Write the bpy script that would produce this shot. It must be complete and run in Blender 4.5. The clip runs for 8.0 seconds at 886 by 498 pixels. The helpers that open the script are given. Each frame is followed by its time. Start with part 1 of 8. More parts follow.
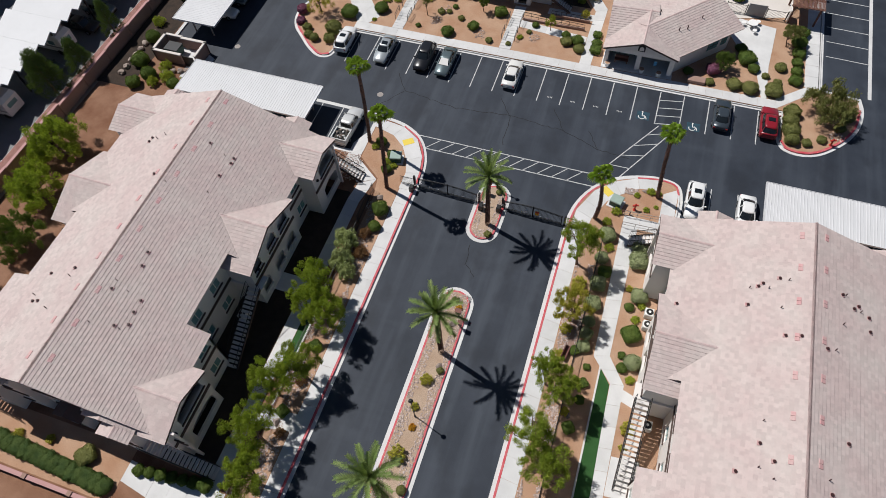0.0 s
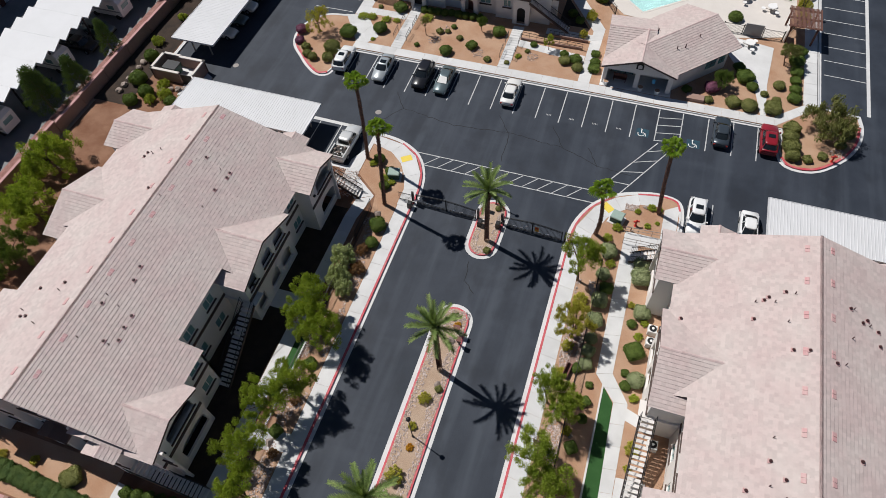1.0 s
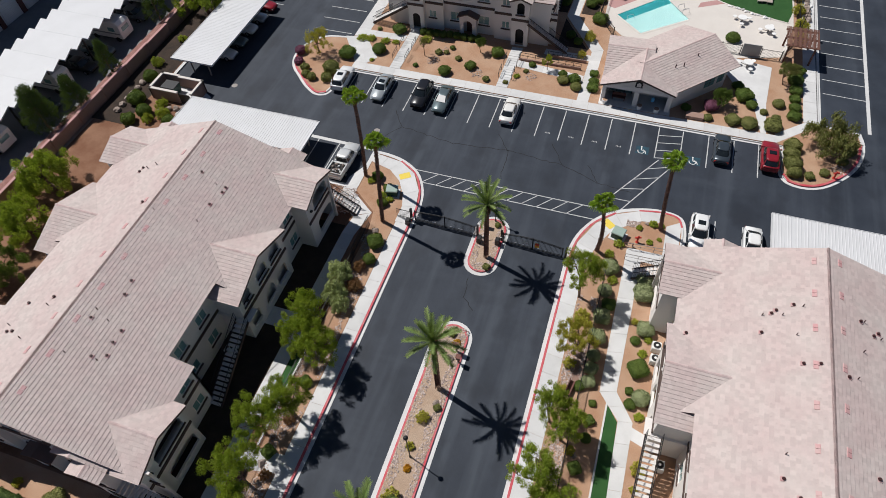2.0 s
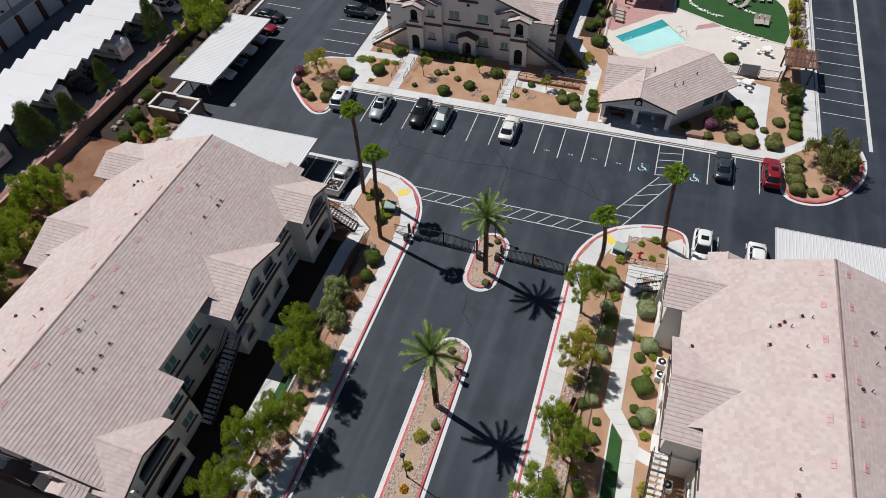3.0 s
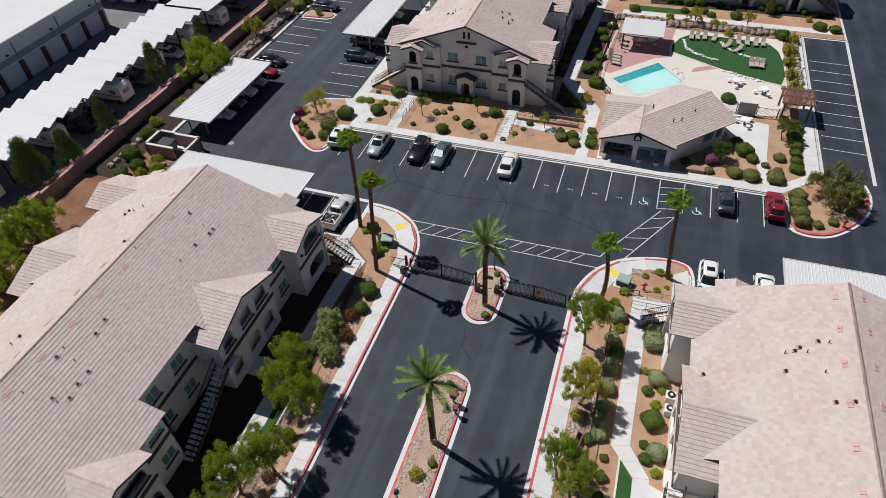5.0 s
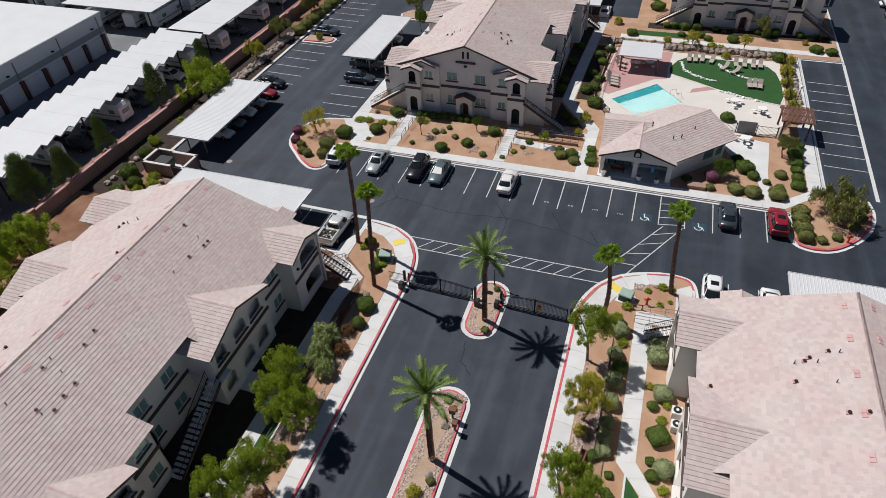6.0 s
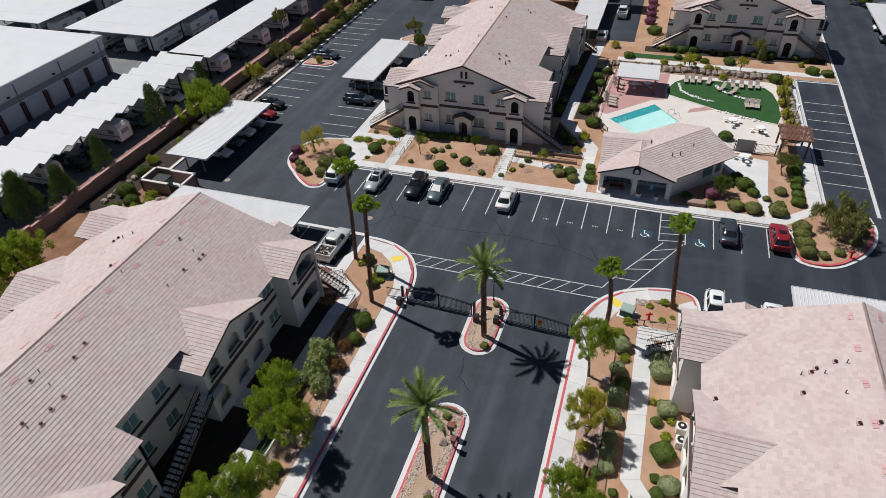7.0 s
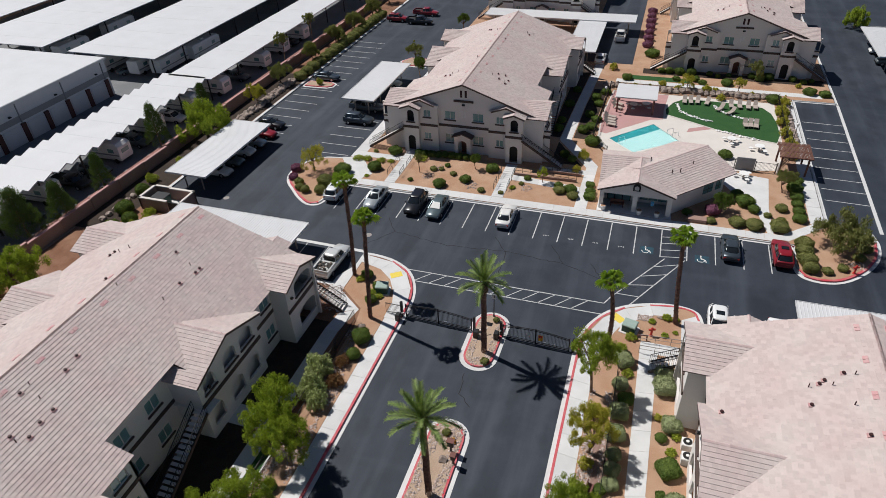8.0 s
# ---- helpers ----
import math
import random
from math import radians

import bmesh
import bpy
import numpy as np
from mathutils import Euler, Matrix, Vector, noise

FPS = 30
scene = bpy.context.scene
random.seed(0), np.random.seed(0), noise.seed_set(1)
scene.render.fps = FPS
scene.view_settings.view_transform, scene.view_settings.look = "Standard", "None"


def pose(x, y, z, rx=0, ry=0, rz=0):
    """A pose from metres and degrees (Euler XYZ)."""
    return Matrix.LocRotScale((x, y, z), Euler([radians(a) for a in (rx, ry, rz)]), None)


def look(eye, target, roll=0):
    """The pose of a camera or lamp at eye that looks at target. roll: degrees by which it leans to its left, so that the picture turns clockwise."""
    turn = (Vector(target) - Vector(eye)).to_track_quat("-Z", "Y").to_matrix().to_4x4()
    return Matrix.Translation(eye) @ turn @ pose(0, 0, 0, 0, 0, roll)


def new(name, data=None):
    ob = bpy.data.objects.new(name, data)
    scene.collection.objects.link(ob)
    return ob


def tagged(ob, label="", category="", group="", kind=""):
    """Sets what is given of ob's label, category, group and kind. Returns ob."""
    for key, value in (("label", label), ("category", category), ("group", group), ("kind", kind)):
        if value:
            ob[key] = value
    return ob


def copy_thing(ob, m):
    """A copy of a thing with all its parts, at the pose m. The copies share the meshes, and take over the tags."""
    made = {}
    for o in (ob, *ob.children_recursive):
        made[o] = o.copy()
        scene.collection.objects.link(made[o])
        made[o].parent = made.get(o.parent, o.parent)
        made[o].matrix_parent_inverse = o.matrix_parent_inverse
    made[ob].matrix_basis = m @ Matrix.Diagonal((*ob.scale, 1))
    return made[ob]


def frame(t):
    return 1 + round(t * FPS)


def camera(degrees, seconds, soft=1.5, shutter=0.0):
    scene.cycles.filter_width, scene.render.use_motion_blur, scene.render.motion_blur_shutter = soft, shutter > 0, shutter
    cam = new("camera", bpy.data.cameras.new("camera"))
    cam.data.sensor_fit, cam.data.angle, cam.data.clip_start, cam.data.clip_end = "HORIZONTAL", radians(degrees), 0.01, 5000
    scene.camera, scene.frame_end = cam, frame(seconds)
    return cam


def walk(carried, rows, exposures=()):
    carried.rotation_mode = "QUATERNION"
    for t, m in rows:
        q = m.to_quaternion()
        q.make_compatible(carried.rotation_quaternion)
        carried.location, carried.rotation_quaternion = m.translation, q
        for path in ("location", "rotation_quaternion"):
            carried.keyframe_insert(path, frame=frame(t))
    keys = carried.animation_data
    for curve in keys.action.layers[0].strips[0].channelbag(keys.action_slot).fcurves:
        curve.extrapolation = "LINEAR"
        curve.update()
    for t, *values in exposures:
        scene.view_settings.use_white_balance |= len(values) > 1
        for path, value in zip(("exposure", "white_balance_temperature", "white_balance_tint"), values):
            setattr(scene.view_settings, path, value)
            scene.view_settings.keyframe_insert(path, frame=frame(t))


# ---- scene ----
cam = camera(70.0, 8.0, soft=0.6)
PATH = [
    (0, (9.451, -32.954, 55.063), (9.053, -31.991, 53.356), -4.8),
    (0.5, (9.396, -33.191, 54.292), (8.992, -32.19, 52.608), -4.4),
    (1, (9.488, -33.445, 53.511), (9.074, -32.407, 51.852), -4.2),
    (1.5, (9.598, -33.714, 52.711), (9.173, -32.638, 51.079), -4.1),
    (3, (9.879, -34.746, 49.684), (9.422, -33.547, 48.149), -3.5),
    (3.5, (9.996, -34.978, 48.956), (9.529, -33.746, 47.451), -3.5),
    (4, (10.121, -35.23, 48.145), (9.643, -33.963, 46.673), -3.4),
    (4.5, (10.204, -35.394, 47.357), (9.716, -34.094, 45.918), -3.3),
    (6, (10.445, -36.113, 44.363), (9.929, -34.709, 43.036), -3.0),
    (6.5, (10.498, -36.303, 43.589), (9.974, -34.868, 42.298), -2.9),
    (7, (10.609, -36.494, 42.799), (10.078, -35.03, 41.544), -2.9),
    (7.5, (10.696, -36.628, 42.054), (10.156, -35.137, 40.835), -2.9),
    (8, (10.699, -36.793, 41.455), (10.154, -35.277, 40.27), -2.8),
]
walk(cam, [(t, look(eye, target, roll)) for t, eye, target, roll in PATH])

# ---- world and sun ----
SUN_EL, SUN_AZ = 55.0, (-0.955, 0.296)
world = bpy.data.worlds.new("sky")
scene.world = world
world.use_nodes = True
wn = world.node_tree
sky = wn.nodes.new("ShaderNodeTexSky")
sky.sky_type, sky.sun_disc = "NISHITA", False
sky.sun_elevation = radians(SUN_EL)
sky.sun_rotation = math.atan2(SUN_AZ[0], SUN_AZ[1])
sky.dust_density, sky.air_density, sky.altitude = 0.2, 0.7, 1500
wn.links.new(sky.outputs[0], wn.nodes["Background"].inputs[0])
wn.nodes["Background"].inputs[1].default_value = 0.062
sun_data = bpy.data.lights.new("sun", "SUN")
sun_data.energy, sun_data.angle, sun_data.color = 5.0, radians(0.55), (1.0, 0.975, 0.95)
sun = new("sun", sun_data)
sun.matrix_world = look((SUN_AZ[0] * 100, SUN_AZ[1] * 100, 100 * math.tan(radians(SUN_EL))), (0, 0, 0))
scene.view_settings.exposure = -0.12


# ---- materials ----
def mat(name, base, rough=0.85, metal=0.0, tint=None, scale=1.0, amount=0.5, bump=0.0, bump_scale=30.0, grain=0.0,
        piece=0.0, island=0.0, spec=0.3, coat=0.0):
    """A surface: base colour, mixed with tint by a broad noise of the given scale (per metre), with fine grain,
    relief, and an optional change from piece to piece."""
    m = bpy.data.materials.new(name)
    m.use_nodes = True
    nt = m.node_tree
    b = nt.nodes["Principled BSDF"]
    b.inputs["Roughness"].default_value = rough
    b.inputs["Metallic"].default_value = metal
    b.inputs["Specular IOR Level"].default_value = spec
    b.inputs["Coat Weight"].default_value = coat
    geo = nt.nodes.new("ShaderNodeNewGeometry")
    col = None
    rgb = nt.nodes.new("ShaderNodeRGB")
    rgb.outputs[0].default_value = (*base, 1)
    col = rgb.outputs[0]

    def noise_tex(sc, detail=5, r=0.6):
        n = nt.nodes.new("ShaderNodeTexNoise")
        n.inputs["Scale"].default_value, n.inputs["Detail"].default_value, n.inputs["Roughness"].default_value = sc, detail, r
        nt.links.new(geo.outputs["Position"], n.inputs["Vector"])
        return n

    def mixed(a, bcol, fac, mode="MIX"):
        x = nt.nodes.new("ShaderNodeMix")
        x.data_type, x.blend_type = "RGBA", mode
        nt.links.new(a, x.inputs[6])
        if isinstance(bcol, tuple):
            x.inputs[7].default_value = (*bcol, 1)
        else:
            nt.links.new(bcol, x.inputs[7])
        if isinstance(fac, float):
            x.inputs[0].default_value = fac
        else:
            nt.links.new(fac, x.inputs[0])
        return x.outputs[2]

    def ramp(src, lo, hi, out=1.0):
        r = nt.nodes.new("ShaderNodeMapRange")
        r.inputs[1].default_value, r.inputs[2].default_value = lo, hi
        r.inputs[3].default_value, r.inputs[4].default_value = 0.0, out
        nt.links.new(src, r.inputs[0])
        return r.outputs[0]

    if tint:
        col = mixed(col, tint, ramp(noise_tex(scale).outputs["Fac"], 0.36, 0.66, amount))
    for src, k in ((nt.nodes.new("ShaderNodeObjectInfo").outputs["Random"], piece), (geo.outputs["Random Per Island"], island)):
        if k:
            hsv = nt.nodes.new("ShaderNodeHueSaturation")
            r = nt.nodes.new("ShaderNodeMapRange")
            r.inputs[3].default_value, r.inputs[4].default_value = 1 - k, 1 + k
            nt.links.new(src, r.inputs[0])
            nt.links.new(r.outputs[0], hsv.inputs["Value"])
            nt.links.new(col, hsv.inputs["Color"])
            col = hsv.outputs[0]
    if grain:
        g = noise_tex(bump_scale * 1.7, 3)
        hsv = nt.nodes.new("ShaderNodeHueSaturation")
        r = nt.nodes.new("ShaderNodeMapRange")
        r.inputs[1].default_value, r.inputs[2].default_value = 0.3, 0.7
        r.inputs[3].default_value, r.inputs[4].default_value = 1 - grain, 1 + grain
        nt.links.new(g.outputs["Fac"], r.inputs[0])
        nt.links.new(r.outputs[0], hsv.inputs["Value"])
        nt.links.new(col, hsv.inputs["Color"])
        col = hsv.outputs[0]
    nt.links.new(col, b.inputs["Base Color"])
    if bump:
        bn = nt.nodes.new("ShaderNodeBump")
        bn.inputs["Strength"].default_value, bn.inputs["Distance"].default_value = min(1.0, bump * 10), bump
        nt.links.new(noise_tex(bump_scale, 4).outputs["Fac"], bn.inputs["Height"])
        nt.links.new(bn.outputs[0], b.inputs["Normal"])
    return m


M = dict(
    soil=mat("desert_soil", (0.36, 0.205, 0.125), 0.95, tint=(0.44, 0.29, 0.195), scale=0.35, amount=0.9, bump=0.05, bump_scale=9, grain=0.28),
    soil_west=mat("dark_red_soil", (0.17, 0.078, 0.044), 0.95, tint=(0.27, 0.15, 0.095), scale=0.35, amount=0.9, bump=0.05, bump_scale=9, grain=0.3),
    # mulch also serves beds whose building shade is put into the colour
    mulch=mat("mulch_and_shade_dark", (0.030, 0.022, 0.017), 0.95, tint=(0.055, 0.036, 0.026), scale=0.8, amount=0.9, bump=0.05, bump_scale=12, grain=0.4),
    car_glass=mat("tinted_car_glass", (0.010, 0.013, 0.015), 0.06, spec=0.7, tint=(0.016, 0.02, 0.022), scale=2.0),
    tan=mat("tan_gravel", (0.42, 0.315, 0.235), 0.95, tint=(0.35, 0.24, 0.165), scale=0.5, amount=0.8, bump=0.04, bump_scale=12, grain=0.3),
    asphalt=mat("asphalt", (0.0185, 0.0245, 0.036), 0.72, tint=(0.034, 0.0415, 0.056), scale=0.16, amount=0.9, bump=0.008, bump_scale=40, grain=0.14, spec=0.4),
    concrete=mat("concrete", (0.60, 0.595, 0.585), 0.85, tint=(0.51, 0.505, 0.495), scale=0.6, amount=0.7, bump=0.006, bump_scale=25, grain=0.07, piece=0.05),
    red=mat("red_kerb_paint", (0.50, 0.055, 0.075), 0.6, tint=(0.50, 0.19, 0.19), scale=1.6, amount=0.7, grain=0.1),
    line=mat("worn_white_line_paint", (0.56, 0.56, 0.55), 0.7, tint=(0.27, 0.27, 0.275), scale=2.2, amount=0.7, grain=0.15),
    yellow=mat("yellow_tactile_paint", (0.72, 0.55, 0.09), 0.7, grain=0.1),
    tile=mat("roof_tile", (0.492, 0.392, 0.370), 0.85, tint=(0.518, 0.452, 0.419), scale=0.35, amount=0.85, bump=0.012, bump_scale=14, grain=0.09, island=0.08),
    ridge=mat("ridge_tile", (0.50, 0.37, 0.35), 0.85, tint=(0.53, 0.45, 0.43), scale=1.0, amount=0.6, island=0.1),
    redtile=mat("rosy_roof_tile", (0.50, 0.265, 0.265), 0.85, tint=(0.52, 0.38, 0.355), scale=1.0, amount=0.8, island=0.1),
    stucco=mat("stucco", (0.74, 0.70, 0.66), 0.92, tint=(0.68, 0.64, 0.605), scale=0.25, amount=0.6, bump=0.01, bump_scale=22, grain=0.04),
    white_stucco=mat("pale_stucco", (0.68, 0.65, 0.62), 0.92, tint=(0.62, 0.59, 0.56), scale=0.3, amount=0.6, bump=0.01, bump_scale=22),
    trim=mat("brown_trim", (0.075, 0.05, 0.043), 0.7, tint=(0.10, 0.07, 0.06), scale=1.5, amount=0.6),
    fascia=mat("fascia", (0.10, 0.068, 0.06), 0.7, tint=(0.13, 0.09, 0.08), scale=1.0),
    metal_roof=mat("white_metal_roof", (0.60, 0.60, 0.605), 0.5, tint=(0.54, 0.54, 0.54), scale=0.3, amount=0.6, spec=0.4),
    post=mat("painted_steel", (0.30, 0.27, 0.25), 0.55, tint=(0.24, 0.21, 0.19), scale=2.0),
    black=mat("black_iron", (0.012, 0.012, 0.013), 0.45, spec=0.45, tint=(0.025, 0.024, 0.023), scale=2.0),
    block=mat("block_wall", (0.33, 0.215, 0.175), 0.93, tint=(0.27, 0.17, 0.135), scale=0.4, amount=0.7, bump=0.02, bump_scale=9, grain=0.1),
    rock=mat("river_rock", (0.40, 0.31, 0.27), 0.9, tint=(0.50, 0.42, 0.38), scale=2.0, amount=0.9, island=0.35, bump=0.02, bump_scale=14),
    boulder=mat("boulder", (0.30, 0.245, 0.21), 0.93, tint=(0.17, 0.13, 0.11), scale=1.2, amount=0.8, bump=0.06, bump_scale=4, grain=0.15, island=0.25),
    bark=mat("bark", (0.16, 0.105, 0.07), 0.95, tint=(0.23, 0.165, 0.12), scale=3.0, bump=0.03, bump_scale=10, grain=0.2),
    palm_bark=mat("palm_bark", (0.23, 0.135, 0.105), 0.95, tint=(0.10, 0.057, 0.046), scale=4.0, amount=0.9, bump=0.05, bump_scale=9, grain=0.25, island=0.2),
    turf=mat("green_turf", (0.022, 0.075, 0.018), 0.9, tint=(0.035, 0.10, 0.028), scale=0.8, bump=0.03, bump_scale=40, grain=0.25),
    pool=mat("pool_plaster", (0.33, 0.50, 0.49), 0.4, tint=(0.28, 0.46, 0.455), scale=0.5, spec=0.5),
    deep=mat("deep_wall_teal", (0.02, 0.22, 0.24), 0.4, tint=(0.02, 0.18, 0.20), scale=0.8),
    deck=mat("pool_deck", (0.63, 0.585, 0.535), 0.85, tint=(0.56, 0.515, 0.47), scale=0.5, grain=0.06),
    pink=mat("rose_deck", (0.46, 0.27, 0.255), 0.85, tint=(0.41, 0.22, 0.21), scale=0.6, grain=0.06),
    glass=mat("window_glass", (0.14, 0.26, 0.265), 0.08, spec=0.8, tint=(0.26, 0.40, 0.40), scale=0.6),
    blind=mat("pale_frame", (0.70, 0.69, 0.66), 0.6),
    dark=mat("dark_interior", (0.035, 0.032, 0.03), 0.9, tint=(0.05, 0.045, 0.04), scale=1.0),
    storage=mat("ribbed_grey_steel", (0.60, 0.61, 0.63), 0.55, tint=(0.54, 0.55, 0.57), scale=0.3),
    storage_dark=mat("grey_band_steel", (0.27, 0.275, 0.285), 0.55, tint=(0.24, 0.24, 0.25), scale=0.5),
    maroon=mat("maroon_pier_paint", (0.10, 0.038, 0.034), 0.6, tint=(0.07, 0.03, 0.028), scale=1.0),
    yard=mat("worn_grey_asphalt", (0.15, 0.155, 0.16), 0.85, tint=(0.21, 0.21, 0.215), scale=0.2, amount=0.9, bump=0.008, bump_scale=40, grain=0.14),
    brown=mat("rust_brown_paint", (0.17, 0.07, 0.055), 0.6, tint=(0.12, 0.05, 0.04), scale=1.0),
    tyre=mat("tyre_rubber", (0.015, 0.015, 0.016), 0.85, grain=0.2),
    chrome=mat("alloy", (0.55, 0.55, 0.56), 0.3, metal=0.9),
    utility=mat("green_cabinet", (0.035, 0.085, 0.07), 0.5, tint=(0.05, 0.11, 0.09), scale=2.0),
    pale_green=mat("weathered_green_lid", (0.30, 0.38, 0.33), 0.6, tint=(0.24, 0.32, 0.28), scale=3.0),
    lattice=mat("pergola_wood", (0.13, 0.06, 0.045), 0.8, tint=(0.17, 0.085, 0.06), scale=3.0),
    furniture=mat("sling_fabric", (0.38, 0.32, 0.28), 0.8, tint=(0.44, 0.38, 0.33), scale=4.0),
    white=mat("white_paint", (0.78, 0.77, 0.75), 0.5, tint=(0.70, 0.69, 0.67), scale=2.0),
    vent=mat("dark_vent_metal", (0.06, 0.022, 0.022), 0.6, tint=(0.035, 0.02, 0.02), scale=5.0),
    red_gravel=mat("red_crushed_gravel", (0.22, 0.10, 0.085), 0.95, tint=(0.31, 0.18, 0.155), scale=1.2, amount=0.9, bump=0.06, bump_scale=7, grain=0.35),
    stall_blue=mat("worn_blue_stall_paint", (0.022, 0.075, 0.105), 0.75, tint=(0.024, 0.04, 0.055), scale=2.0, amount=0.9),
    frame_tan=mat("dry_palm_boot", (0.30, 0.20, 0.125), 0.95, tint=(0.19, 0.115, 0.07), scale=5.0, amount=0.9, island=0.25),
    sign_red=mat("red_sign_paint", (0.55, 0.05, 0.04), 0.5),
    sign_yellow=mat("orange_sign_paint", (0.75, 0.35, 0.03), 0.5),
    sign_blue=mat("blue_sign_paint", (0.05, 0.25, 0.45), 0.5),
)


def streaked(m, light, dark):
    """Broad worn lanes along the drive and scattered pale scuffs, over a surface's own colour."""
    nt = m.node_tree
    b = nt.nodes["Principled BSDF"]
    geo = nt.nodes.new("ShaderNodeNewGeometry")
    src = b.inputs["Base Color"].links[0].from_socket
    for scale3, colour, lo, hi, k in (((0.55, 0.035, 1.0), light, 0.48, 0.72, 0.75), ((0.05, 0.30, 1.0), light, 0.56, 0.75, 0.45), ((0.35, 0.22, 1.0), dark, 0.5, 0.68, 0.6)):
        mp = nt.nodes.new("ShaderNodeMapping")
        mp.inputs["Scale"].default_value = scale3
        nt.links.new(geo.outputs["Position"], mp.inputs["Vector"])
        n = nt.nodes.new("ShaderNodeTexNoise")
        n.inputs["Scale"].default_value, n.inputs["Detail"].default_value = 1.0, 5
        nt.links.new(mp.outputs[0], n.inputs["Vector"])
        r = nt.nodes.new("ShaderNodeMapRange")
        r.inputs[1].default_value, r.inputs[2].default_value, r.inputs[4].default_value = lo, hi, k
        nt.links.new(n.outputs["Fac"], r.inputs[0])
        x = nt.nodes.new("ShaderNodeMix")
        x.data_type = "RGBA"
        x.inputs[7].default_value = (*colour, 1)
        nt.links.new(r.outputs[0], x.inputs[0])
        nt.links.new(src, x.inputs[6])
        src = x.outputs[2]
    nt.links.new(src, b.inputs["Base Color"])


streaked(M["asphalt"], (0.051, 0.061, 0.077), (0.012, 0.0155, 0.023))


def leaf_mat(name, a, b, c, scale=1.5):
    m = mat(name, a, 0.7, tint=b, scale=scale, amount=1.0, island=0.3, spec=0.2)
    nt = m.node_tree
    p = nt.nodes["Principled BSDF"]
    tr = nt.nodes.new("ShaderNodeBsdfTranslucent")
    tr.inputs[0].default_value = (*c, 1)
    mx = nt.nodes.new("ShaderNodeMixShader")
    mx.inputs[0].default_value = 0.3
    nt.links.new(p.outputs[0], mx.inputs[1])
    nt.links.new(tr.outputs[0], mx.inputs[2])
    nt.links.new(mx.outputs[0], nt.nodes["Material Output"].inputs[0])
    return m


L = dict(
    tree=leaf_mat("tree_leaf", (0.19, 0.265, 0.03), (0.36, 0.42, 0.06), (0.38, 0.48, 0.04)),
    olive=leaf_mat("olive_leaf", (0.165, 0.18, 0.055), (0.26, 0.26, 0.09), (0.23, 0.25, 0.05)),
    gold=leaf_mat("yellowing_leaf", (0.37, 0.37, 0.05), (0.48, 0.42, 0.075), (0.50, 0.47, 0.05)),
    feather=leaf_mat("pale_feather_leaf", (0.33, 0.38, 0.15), (0.42, 0.46, 0.22), (0.36, 0.42, 0.13)),
    pine=leaf_mat("pine_needle", (0.06, 0.105, 0.028), (0.12, 0.17, 0.045), (0.09, 0.14, 0.025)),
    dark=leaf_mat("dark_leaf", (0.085, 0.135, 0.026), (0.15, 0.20, 0.045), (0.13, 0.19, 0.02)),
    sage=leaf_mat("sage_leaf", (0.29, 0.33, 0.165), (0.38, 0.41, 0.23), (0.29, 0.34, 0.13)),
    lime=leaf_mat("lime_leaf", (0.36, 0.39, 0.045), (0.24, 0.31, 0.04), (0.38, 0.42, 0.04)),
    purple=leaf_mat("purple_leaf", (0.30, 0.12, 0.19), (0.19, 0.075, 0.115), (0.18, 0.06, 0.10)),
    brown=leaf_mat("dry_leaf", (0.21, 0.10, 0.04), (0.27, 0.16, 0.07), (0.18, 0.09, 0.03)),
    orange=leaf_mat("orange_bloom", (0.55, 0.25, 0.02), (0.6, 0.36, 0.03), (0.5, 0.25, 0.02)),
    palm=leaf_mat("date_palm_leaf", (0.13, 0.20, 0.055), (0.25, 0.31, 0.11), (0.20, 0.28, 0.05)),
    fan=leaf_mat("fan_palm_leaf", (0.18, 0.31, 0.035), (0.33, 0.43, 0.07), (0.36, 0.50, 0.045)),
)


# ---- mesh helpers ----
def mesh_of(name, verts, faces, material, smooth=False):
    me = bpy.data.meshes.new(name)
    me.from_pydata([tuple(v) for v in verts], [], faces)
    if material:
        me.materials.append(material)
    if smooth:
        me.shade_smooth()
    me.update()
    return me


